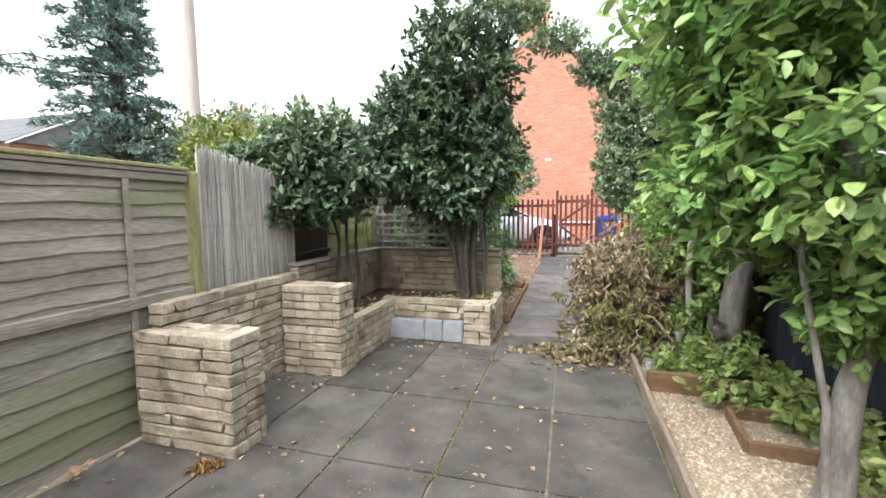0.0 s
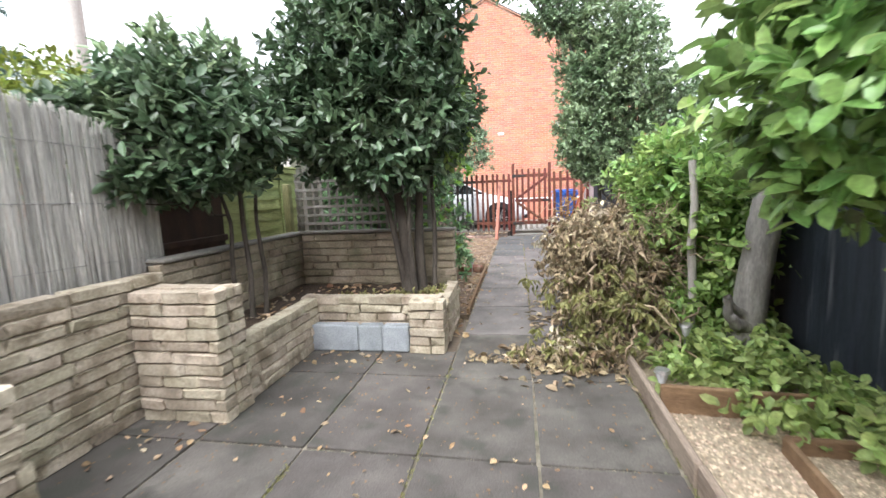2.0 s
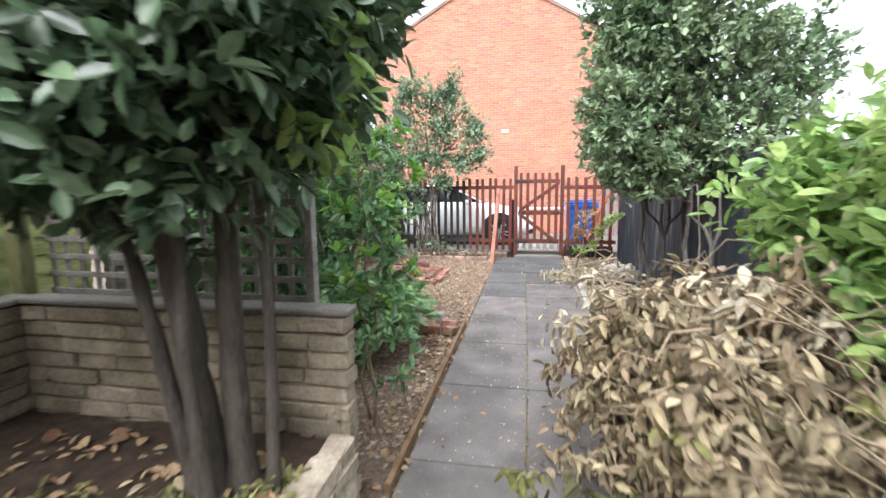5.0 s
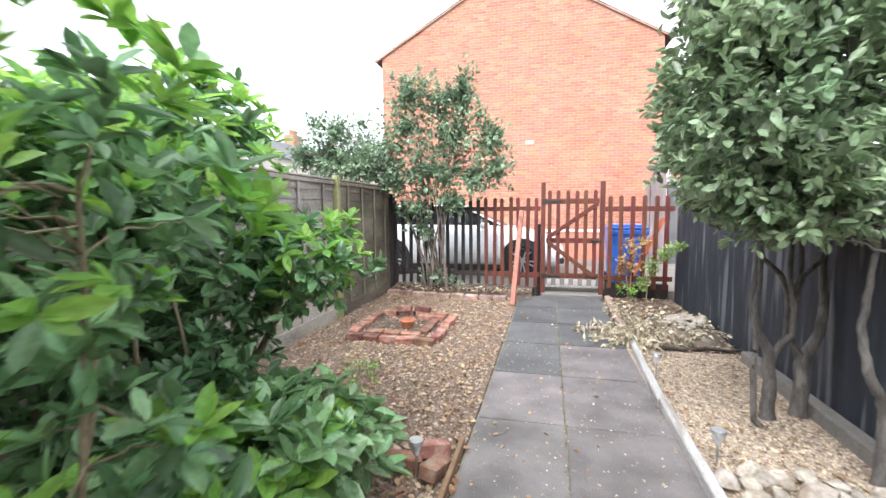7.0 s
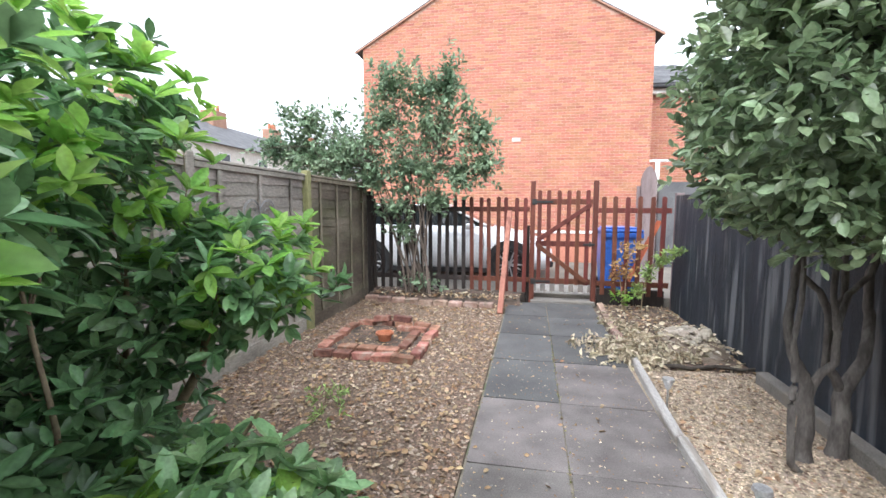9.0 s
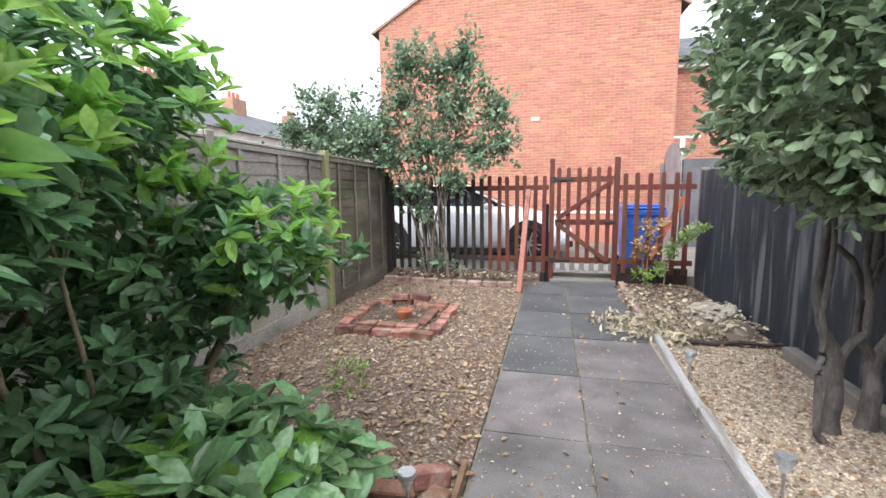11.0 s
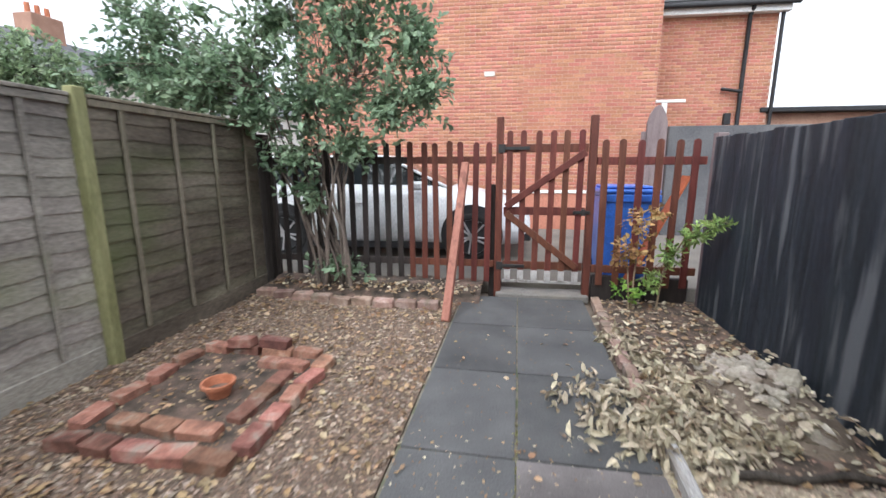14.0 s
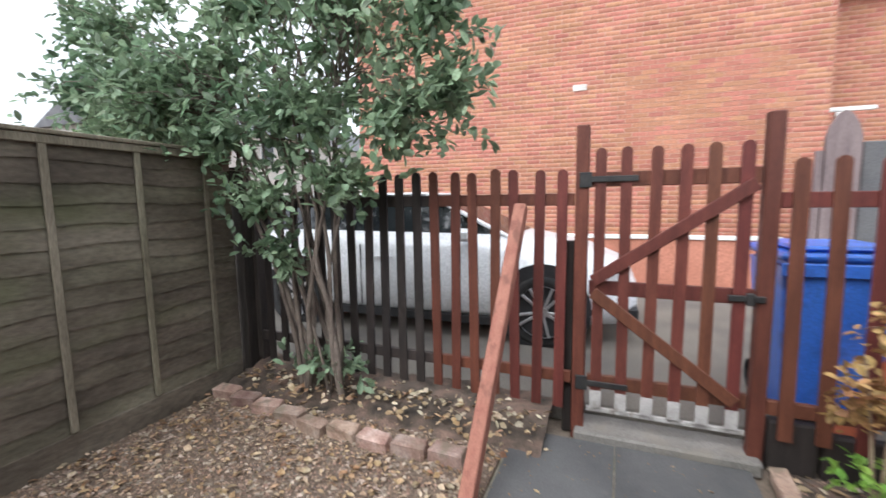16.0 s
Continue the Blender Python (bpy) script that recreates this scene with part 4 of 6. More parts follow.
for z, x0, x1 in ((1.555, 0.03, 0.30), (0.31, 0.03, 0.28)):
    bm = bmesh.new()
    box(bm, x0, x1, 11.152, 11.161, z, z + 0.035, 0.003)
    box(bm, x0 - 0.05, x0 + 0.02, 11.15, 11.162, z - 0.03, z + 0.06, 0.003)
    part("hinge", bm, M_IRON, gate, "black iron strap hinge")
bm = bmesh.new()
box(bm, 0.76, 0.93, 11.145, 11.16, 0.90, 0.935, 0.004)
box(bm, 0.84, 0.88, 11.13, 11.16, 0.885, 0.95, 0.004)
part("latch", bm, M_IRON, gate, "black iron latch")

bm = bmesh.new()
box(bm, 0.045, 0.885, 11.183, 11.2, 0.135, 0.165, 0.003)
part("kick_strip", bm, M_PALE_EDGE, gate, "pale bare timber strip")
for i in range(6):
    x = 0.10 + i * 0.1425
    bm = bmesh.new()
    box(bm, x - 0.033, x + 0.033, 11.157, 11.1615, 0.172, 0.284, 0.002)
    part("picket_foot", bm, M_PALE_EDGE, gate, "bleached bare timber at the picket's foot")
for x0, x1 in ((0.99, 1.22), (1.24, 1.52), (1.54, 1.95)):
    bm = bmesh.new()
    box(bm, x0, x1, 11.19, 11.26, -0.05, rnd.uniform(0.2, 0.27), 0.01)
    tagged(part("dark_sleeper", bm, M_PICKET_DARK), "short dark timber block under the picket fence", "timber block", "dark blocks")
bm = bmesh.new()
beam(bm, (1.89, 4.9, 0.035), (1.92, 8.3, 0.035), 0.10, 0.13, 0.008)
tagged(part("gravel_board", bm, M_CONCRETE), "grey board edging at the black fence's foot", "edging")
bm = bmesh.new()
beam(bm, (-0.43, 10.24, -0.01), (-0.36, 11.13, 1.42), 0.075, 0.075, 0.006)
tagged(part("leaning_post", bm, M_PROP), "faded red timber post leaning against the picket fence", "post")

bm = bmesh.new()
bmesh.ops.create_grid(bm, x_segments=60, y_segments=16, size=0.5)
for v in bm.verts:
    k = v.co.y + 0.5
    v.co = Vector((-1.42 + v.co.x * 2.5, 10.72 + 0.66 * k, -0.02 + 0.125 * min(1, 1.5 * k) + 0.03 * noise.noise(Vector((v.co.x * 22, v.co.y * 7, 3)))))
tagged(part("soil_bank", bm, M_BLACK_SOIL, smooth=True), "low bank of dark soil under the picket fence", "soil", kind="structure")
litter("fallen_leaves", "pale and brown leaves lodged under the picket fence", [(-2.6, -0.2, 10.85, 11.35)], 190, 0.05, M_PALE_LEAF, 0.095, 0.6)
litter("fallen_leaves", "brown leaves lodged under the picket fence", [(-2.6, -0.2, 10.75, 11.3)], 380, 0.05, M_LITTER, 0.085, 0.6)

built = set(scene.objects)
# ---- street side ----
binn = thing("wheelie_bin", (1.38, 11.65, 0.10), "blue plastic wheelie bin behind the picket fence", "wheelie bin")
bm = bmesh.new()
v0 = [bm.verts.new(p) for p in ((1.13, 11.46, 0.14), (1.60, 11.46, 0.14), (1.60, 11.93, 0.14), (1.13, 11.93, 0.14))]
v1 = [bm.verts.new(p) for p in ((1.07, 11.38, 1.10), (1.66, 11.38, 1.10), (1.66, 12.02, 1.10), (1.07, 12.02, 1.10))]
bm.faces.new(v0), bm.faces.new(v1)
for k in range(4):
    bm.faces.new((v0[k], v0[(k + 1) % 4], v1[(k + 1) % 4], v1[k]))
bmesh.ops.bevel(bm, geom=list(bm.edges), offset=0.03, segments=2, affect="EDGES")
part("body", bm, M_BLUE, binn, smooth=False)
bm = bmesh.new()
box(bm, 1.05, 1.68, 11.36, 12.06, 1.105, 1.155, 0.018)
box(bm, 1.12, 1.61, 11.42, 11.95, 1.157, 1.19, 0.016)
part("lid", bm, M_BLUE, binn)
bm = bmesh.new()
box(bm, 1.05, 1.68, 11.355, 11.378, 1.02, 1.10, 0.008)
part("rim", bm, M_BLUE, binn)
for x in (1.13, 1.6):
    v, f = tube([(x - 0.025, 11.98, 0.21), (x + 0.025, 11.98, 0.21)], 0.105, 16)
    part("wheel", mesh_of("wheel", v, f), M_RUBBER, binn)
bm = bmesh.new()
beam(bm, (1.34, 11.28, 0.12), (1.86, 11.26, 1.30), 0.02, 0.2, 0.004, up=(0, 1, 0))
tagged(part("loose_plank", bm, M_ORANGE_BOARD), "orange-stained plank leaning behind the picket fence", "plank")


def car(at_x, at_y, z):
    """A small silver hatchback, its nose towards +x, its near side at at_y."""
    ob = thing("parked_car", (at_x - 1.9, at_y + 0.85, z), "white-silver hatchback parked behind the picket fence", "car")
    X = lambda s: at_x - (s if s < 1.75 else 1.75 + (s - 1.75) * 1.18)
    # stations from the nose back: s, half width, sill, shoulder, top, half width at top
    st = [(0.00, 0.60, 0.30, 0.52, 0.58, 0.50), (0.12, 0.76, 0.22, 0.62, 0.72, 0.60), (0.45, 0.84, 0.20, 0.74, 0.86, 0.66), (0.95, 0.86, 0.19, 0.84, 0.97, 0.70),
          (1.30, 0.865, 0.19, 0.88, 1.03, 0.70), (1.75, 0.87, 0.19, 0.90, 1.04, 0.70), (2.5, 0.87, 0.19, 0.92, 1.05, 0.70), (3.3, 0.86, 0.19, 0.94, 1.06, 0.68),
          (3.8, 0.82, 0.22, 0.92, 1.04, 0.64), (4.0, 0.70, 0.32, 0.80, 0.92, 0.56)]
    b = bmesh.new()
    cy = at_y + 0.87
    rings = []
    for s, w, sill, sh, top, wt in st:
        half = [(w * 0.86, sill), (w, sill + 0.12), (w + 0.012, (sill + sh) / 2), (w - 0.01, sh), (wt, top)]
        ring = [b.verts.new((X(s), cy - y, z + h)) for y, h in half] + [b.verts.new((X(s), cy + y, z + h)) for y, h in reversed(half)]
        rings.append(ring)
    for p, q in zip(rings, rings[1:]):
        for k in range(10):
            b.faces.new((p[k], p[(k + 1) % 10], q[(k + 1) % 10], q[k]))
    b.faces.new(rings[0]), b.faces.new(rings[-1])
    body = part("body", b, M_SILVER, ob, smooth=True)
    # greenhouse
    g = bmesh.new()
    rows = []
    for s, w0, z0, w1, z1 in ((1.15, 0.68, 0.99, 0.66, 1.01), (1.95, 0.70, 1.03, 0.57, 1.40), (2.5, 0.70, 1.04, 0.57, 1.445), (3.2, 0.68, 1.05, 0.55, 1.43), (3.6, 0.66, 1.05, 0.52, 1.36), (3.9, 0.62, 1.02, 0.58, 1.05)):
        rows.append([g.verts.new((X(s), cy - w0, z + z0)), g.verts.new((X(s), cy - w1, z + z1)), g.verts.new((X(s), cy + w1, z + z1)), g.verts.new((X(s), cy + w0, z + z0))])
    for p, q in zip(rows, rows[1:]):
        for k in range(3):
            g.faces.new((p[k], p[k + 1], q[k + 1], q[k]))
    part("cabin_glass", g, M_CARGLASS, ob, "dark glass of the cabin")
    r = bmesh.new()
    box(r, X(3.62), X(2.02), cy - 0.56, cy + 0.56, z + 1.425, z + 1.465, 0.018)
    part("roof", r, M_SILVER, ob)
    for a, c in (((X(1.13), cy - 0.70, z + 1.0), (X(2.0), cy - 0.585, z + 1.44)), ((X(3.92), cy - 0.63, z + 1.02), (X(3.55), cy - 0.555, z + 1.42)), ((X(2.72), cy - 0.715, z + 1.03), (X(2.74), cy - 0.59, z + 1.45))):
        r = bmesh.new()
        beam(r, a, c, 0.055, 0.035, 0.008)
        part("pillar", r, M_SILVER if c[0] != X(2.74) else M_TRIM, ob)
    r = bmesh.new()
    box(r, X(3.0), X(0.95), cy - 0.85, cy - 0.80, z + 0.15, z + 0.24, 0.01)
    part("sill", r, M_TRIM, ob)
    for s in (1.28, 2.55):
        r = bmesh.new()
        box(r, X(s + 0.004), X(s), cy - 0.884, cy - 0.868, z + 0.28, z + 0.92)
        part("door_seam", r, M_TRIM, ob)
    r = bmesh.new()
    box(r, X(2.42), X(2.24), cy - 0.895, cy - 0.87, z + 0.78, z + 0.81, 0.006)
    part("door_handle", r, M_SILVER, ob)
    r = bmesh.new()
    box(r, X(1.62), X(1.45), cy - 1.0, cy - 0.80, z + 0.98, z + 1.10, 0.03)
    part("mirror", r, M_SILVER, ob)
    r = bmesh.new()
    box(r, X(0.42), X(0.09), cy - 0.79, cy - 0.55, z + 0.60, z + 0.73, 0.03)
    part("headlight", r, M_LAMPGLASS, ob)
    r = bmesh.new()
    box(r, X(0.30), X(-0.012), cy - 0.70, cy + 0.70, z + 0.26, z + 0.38, 0.02)
    part("bumper_grille", r, M_TRIM, ob)
    for s in (0.80, 3.25):
        for side in (-1, 1):
            wy = cy + side * 0.80
            if side < 0:
                disc = bmesh.new()
                bmesh.ops.create_circle(disc, cap_ends=True, radius=0.425, segments=28, matrix=pose(X(s), wy - 0.083, z + 0.36, 90))
                part("wheel_arch", disc, M_TRIM, ob)
            wheel = bmesh.new()
            prof = [(0.235, -0.10), (0.31, -0.11), (0.335, -0.08), (0.335, 0.08), (0.31, 0.10), (0.235, 0.09)]
            rs = [[wheel.verts.new((X(s) + r * math.cos(a * math.pi / 14), wy + side * (0.0 + d), z + 0.335 + r * math.sin(a * math.pi / 14))) for a in range(28)] for r, d in prof]
            for p, q in zip(rs, rs[1:] + rs[:1]):
                for k in range(28):
                    wheel.faces.new((p[k], p[(k + 1) % 28], q[(k + 1) % 28], q[k]))
            tyre = part("wheel", wheel, M_RUBBER, ob, smooth=True)
            if side < 0:
                rim = bmesh.new()
                for k in range(10):
                    a = k * math.pi / 5 + (0.12 if k % 2 else -0.12)
                    beam(rim, (X(s) + 0.04 * math.cos(a), wy - 0.10, z + 0.335 + 0.04 * math.sin(a)), (X(s) + 0.243 * math.cos(a + 0.06), wy - 0.105, z + 0.335 + 0.243 * math.sin(a + 0.06)), 0.026, 0.02, 0.003, up=(0, 1, 0))
                bmesh.ops.create_cone(rim, cap_ends=True, segments=14, radius1=0.05, radius2=0.05, depth=0.04, matrix=pose(X(s), wy - 0.1, z + 0.335, 90))
                bmesh.ops.create_cone(rim, cap_ends=False, segments=28, radius1=0.242, radius2=0.242, depth=0.09, matrix=pose(X(s), wy - 0.07, z + 0.335, 90))
                part("rim", rim, M_ALLOY, tyre, "multi-spoke alloy rim")
    return ob


car(0.42, 12.40, 0.10)

# low wall and grey wall across the drive
low = thing("low_wall", (0.6, 15.7, 0.1), "low brick wall with a white coping before the house", "wall")
bm = bmesh.new()
box(bm, -1.0, 2.4, 15.6, 15.72, -0.05, 0.84)
part("wall", bm, M_BRICK_HOUSE, low)
bm = bmesh.new()
box(bm, -1.03, 2.43, 15.57, 15.75, 0.842, 0.90, 0.008)
part("coping", bm, M_WHITE, low)
bm = bmesh.new()
box(bm, 2.95, 8.6, 15.0, 15.12, -0.05, 2.1, 0.01)
tagged(part("wall_side", bm, M_GREY_RENDER), "grey rendered wall beside the brick house", "wall", kind="structure")
bm = bmesh.new()
outline = [(-0.17, 0), (0.17, 0), (0.17, 2.15), (0.13, 2.3), (0.06, 2.42), (0, 2.46), (-0.06, 2.42), (-0.13, 2.3), (-0.17, 2.15)]
f = bm.faces.new([bm.verts.new((2.70 + x, 14.85, z)) for x, z in outline])
for v in bmesh.ops.extrude_face_region(bm, geom=[f])["geom"]:
    if isinstance(v, bmesh.types.BMVert):
        v.co.y += 0.06
bmesh.ops.bevel(bm, geom=[e for e in bm.edges], offset=0.006, segments=1, affect="EDGES")
tagged(part("pointed_gate_post", bm, M_GREY_TIMBER), "broad purple-grey timber post with a pointed top", "post")
bm = bmesh.new()
box(bm, 2.45, 2.52, 14.86, 14.92, 0, 2.0, 0.005)
tagged(part("gate_jamb", bm, M_GREY_TIMBER), "narrow grey timber jamb beside the pointed post", "post")


# ---- brick house ----
def brick_wall(name, parent, x0, x1, y, z_top, material, piece_mat, near=None, label=""):
    """Bricks laid in courses on a mortar backing; those inside near (x0, x1, z0, z1) are pieces of their own."""
    verts, n = [], 0
    me = None
    step, bl = 0.075, 0.2275
    zmax = max(z_top(x0 + (x1 - x0) * k / 60) for k in range(61))
    made = []
    for i in range(int(zmax / step)):
        z = i * step
        s = x0 - (0.5 * bl if i % 2 else 0)
        while s < x1:
            a, b = max(s, x0), min(s + bl, x1)
            s += bl
            if b - a < 0.05 or z + step > min(z_top(a), z_top(b)):
                continue
            if near and near[0] < a < near[1] and near[2] < z < near[3]:
                made.append((a, b, z))
                continue
            verts.append((a + 0.005, b - 0.005, z + 0.005, z + step - 0.005, rng.uniform(0, 0.004)))
    V = np.array(verts)
    a, b, z0, z1, d = V.T
    yy = y - 0.003 - d * 0.5
    e = 0.004
    v = np.stack([np.stack([a, np.full_like(a, y), z0], 1), np.stack([b, np.full_like(a, y), z0], 1), np.stack([b, np.full_like(a, y), z1], 1), np.stack([a, np.full_like(a, y), z1], 1),
                  np.stack([a + e, yy, z0 + e], 1), np.stack([b - e, yy, z0 + e], 1), np.stack([b - e, yy, z1 - e], 1), np.stack([a + e, yy, z1 - e], 1)], 1).reshape(-1, 3)
    k = np.arange(len(V))[:, None] * 8
    f = np.concatenate([k + np.array([q]) for q in ((4, 5, 6, 7), (0, 1, 5, 4), (1, 2, 6, 5), (2, 3, 7, 6), (3, 0, 4, 7))])
    ob = part("bricks", mesh_of("bricks", v, f), material, parent)
    ob["kind"] = "stuff"
    return made


house = thing("brick_house", (-0.8, 17, 0), "orange brick house with a plain gable wall facing the garden", "house")
GX0, GX1, GY, EAVE, APEX, AX = -4.6, 3.09, 16.3, 6.02, 8.25, -0.76
gable_top = lambda x: APEX - (APEX - EAVE) * (abs(x - AX) / (AX - GX0 if x < AX else GX1 - AX))
bm = bmesh.new()
f = bm.faces.new([bm.verts.new(p) for p in ((GX0, GY, -0.05), (GX1, GY, -0.05), (GX1, GY, EAVE), (AX, GY, APEX), (GX0, GY, EAVE))])
for v in bmesh.ops.extrude_face_region(bm, geom=[f])["geom"]:
    if isinstance(v, bmesh.types.BMVert):
        v.co.y += 9
part("wall", bm, M_HOUSE_MORTAR, house)
near_bricks = brick_wall("bricks", house, GX0, GX1, GY, gable_top, M_BRICK_HOUSE, M_BRICK_PIECE, (0.2, 2.6, 1.5, 3.6))
BRICK_ME = rough_block("brick", 99, 0.004)
BRICK_ME.materials.append(M_BRICK_PIECE)
for a, b, z in near_bricks[:300]:
    piece("brick", BRICK_ME, ((a + b) / 2, GY - rnd.uniform(0, 0.0015), z + 0.0375), (b - a - 0.01, 0.008, 0.065), house)
for sx, ex in ((AX, GX0 - 0.22), (AX, GX1 + 0.22)):
    rise = (APEX - EAVE) / (AX - GX0 if ex < AX else GX1 - AX)
    ez = APEX - abs(ex - AX) * rise
    bm = bmesh.new()
    p = [(sx, APEX + 0.01), (ex, ez + 0.01), (ex, ez + 0.04), (sx, APEX + 0.045)]
    f = bm.faces.new([bm.verts.new((x, GY - 0.03, z)) for x, z in p])
    for v in bmesh.ops.extrude_face_region(bm, geom=[f])["geom"]:
        if isinstance(v, bmesh.types.BMVert):
            v.co.y += 9.2
    part("roof", bm, M_SLATE, house, "grey slate roof slope")
    bm = bmesh.new()
    beam(bm, (sx, GY - 0.04, APEX - 0.05), (ex, GY - 0.04, ez - 0.02), 0.04, 0.045, 0.004, up=(0, 1, 0))
    part("verge_board", bm, M_HOUSE_RED, house)
chim = bmesh.new()
box(chim, -1.55, -0.35, 16.6, 17.1, 7.6, 9.6, 0.02)
box(chim, -1.60, -0.30, 16.55, 17.15, 9.6, 9.75, 0.02)
part("chimney", chim, M_BRICK_HOUSE, house)
bm = bmesh.new()
box(bm, -0.42, -0.20, 16.277, 16.292, 3.30, 3.40, 0.003)
part("air_brick", bm, M_PALE_RENDER, house, "pale air brick")

ext = thing("house_extension", (4.6, 19, 0), "brick rear extension with slate roof and black downpipe", "house")
bm = bmesh.new()
box(bm, 3.1, 6.1, 18.0, 24, -0.05, 4.85)
part("wall", bm, M_HOUSE_MORTAR, ext)
brick_wall("bricks", ext, 3.1, 6.1, 18.0, lambda x: 4.85, M_BRICK_HOUSE, None)
bm = bmesh.new()
f = bm.faces.new([bm.verts.new(p) for p in ((3.1, 17.75, 4.98), (6.3, 17.75, 4.98), (5.4, 21.5, 6.6), (3.1, 21.5, 6.6))])
for v in bmesh.ops.extrude_face_region(bm, geom=[f])["geom"]:
    if isinstance(v, bmesh.types.BMVert):
        v.co.z += 0.08
roof = part("roof", bm, M_SLATE, ext)
tiles = []
for i in range(12):
    for k in range(11):
        x = 3.12 + k * 0.29 + (0.14 if i % 2 else 0)
        s = (i + 0.5) / 12
        yy, zz = 17.75 + 3.75 * s, 5.07 + 1.62 * s
        if x + 0.27 < 6.3 - 0.9 * s:
            tiles.append(np.array([[x, yy - 0.17, zz - 0.055], [x + 0.27, yy - 0.17, zz - 0.055], [x + 0.27, yy + 0.17, zz + 0.095], [x, yy + 0.17, zz + 0.095]]))
tv = np.concatenate(tiles)
part("slating", mesh_of("slating", tv, np.arange(len(tv)).reshape(-1, 4)), M_SLATE, ext)["kind"] = "stuff"
bm = bmesh.new()
box(bm, 3.1, 6.25, 17.80, 17.98, 4.80, 4.96, 0.01)
part("fascia", bm, M_WHITE, ext, "white fascia board")
part("gutter", mesh_of("gutter", *tube([(3.1, 17.72, 4.97), (6.35, 17.72, 4.96)], 0.055, 8)), M_TRIM, ext, "black gutter")
part("downpipe", mesh_of("downpipe", *tube([(5.45, 17.74, 4.95), (5.45, 17.9, 4.75), (5.45, 17.92, 3.4), (5.45, 17.92, 0.0)], 0.045, 8)), M_TRIM, ext, "black downpipe")
part("downpipe", mesh_of("downpipe", *tube([(6.14, 17.92, 4.9), (6.14, 17.92, 0.0)], 0.04, 8)), M_TRIM, ext)
part("waste_pipe", mesh_of("waste_pipe", *tube([(5.05, 17.96, 3.18), (5.12, 17.88, 3.15), (5.45, 17.9, 3.1)], 0.04, 8)), M_TRIM, ext)
bm = bmesh.new()
box(bm, 5.15, 5.3, 17.9, 17.985, 2.35, 2.62, 0.01)
part("wall_box", bm, M_TRIM, ext)

shed = thing("lean_to", (7.4, 18.5, 0), "low brick lean-to with a dark flat roof edge", "outbuilding")
bm = bmesh.new()
box(bm, 6.2, 8.8, 18.2, 22, -0.05, 2.62)
part("wall", bm, M_HOUSE_RED, shed)
bm = bmesh.new()
box(bm, 5.95, 9.0, 17.95, 22.2, 2.63, 2.74, 0.015)
part("roof", bm, M_TRIM, shed)
tp = thing("washing_line_post", (3.5, 17.0, 0), "white T-shaped washing line post beside the wall", "washing line post")
bm = bmesh.new()
box(bm, 3.43, 3.55, 16.97, 17.03, 0, 2.76, 0.008)
part("pole", bm, M_WHITE, tp)
bm = bmesh.new()
box(bm, 3.06, 3.92, 16.97, 17.03, 2.765, 2.83, 0.008)
part("crossbar", bm, M_WHITE, tp)

# ---- far houses and pole ----
terrace = thing("terrace_house", (-22, 35, 0), "row of pale rendered terraced houses with slate roofs", "house")
bm = bmesh.new()
box(bm, -26, -18.2, 22, 62, -0.05, 5.4)
part("wall", bm, M_PALE_RENDER, terrace)
bm = bmesh.new()
f = bm.faces.new([bm.verts.new(p) for p in ((-17.8, 21.7, 5.35), (-22, 21.7, 7.6), (-26.4, 21.7, 5.35))])
for v in bmesh.ops.extrude_face_region(bm, geom=[f])["geom"]:
    if isinstance(v, bmesh.types.BMVert):
        v.co.y += 40.6
part("roof", bm, M_SLATE, terrace, "dark slate roof")
for y in (25.0, 32.0, 39.5, 47.0):
    bm = bmesh.new()
    box(bm, -22.5, -21.5, y, y + 1.5, 7.0, 8.5, 0.03)
    ch = part("chimney", bm, M_HOUSE_RED, terrace, "brick chimney stack")
    for k in range(3):
        v, f = tube([(-22, y + 0.3 + 0.45 * k, 8.5), (-22, y + 0.3 + 0.45 * k, 9.0)], (0.13, 0.11), 8)
        part("chimney_pot", mesh_of("chimney_pot", v, f), M_TERRACOTTA, ch)
for y in range(24, 60, 4):
    for z in (3.6,):
        bm = bmesh.new()
        box(bm, -18.21, -18.14, y, y + 1.1, z, z + 1.3, 0.01)
        w = part("window", bm, M_WHITE, terrace)
        bm = bmesh.new()
        box(bm, -18.14, -18.12, y + 0.08, y + 1.02, z + 0.08, z + 1.22)
        part("pane", bm, M_CARGLASS, w)
cottage = thing("cottage", (-22, 13.4, 0), "far brick cottage with a grey gabled roof", "house")
bm = bmesh.new()
box(bm, -26, -20, 10.5, 16.3, -0.05, 4.25)
part("wall", bm, M_HOUSE_RED, cottage)
bm = bmesh.new()
f = bm.faces.new([bm.verts.new(p) for p in ((-19.7, 10.2, 4.1), (-19.7, 13.4, 5.85), (-19.7, 16.6, 4.1))])
for v in bmesh.ops.extrude_face_region(bm, geom=[f])["geom"]:
    if isinstance(v, bmesh.types.BMVert):
        v.co.x -= 6.6
part("roof", bm, M_SLATE, cottage)
for y in (10.2, 16.6):
    bm = bmesh.new()
    beam(bm, (-19.66, y, 4.02), (-19.66, 13.4, 5.77), 0.05, 0.14, 0.01, up=(1, 0, 0))
    part("verge_board", bm, M_WHITE, cottage, "white painted verge board")
v, f = tube([(-10.1, 9.0, 0.0), (-10.1, 9.0, 4), (-10.12, 9, 9.0)], (0.20, 0.19, 0.17), 10)
tagged(part("telegraph_pole", mesh_of("telegraph_pole", v, f), M_POLE, smooth=True), "grey wooden telegraph pole beyond the fence", "telegraph pole")

built = settle(built, GARDEN)

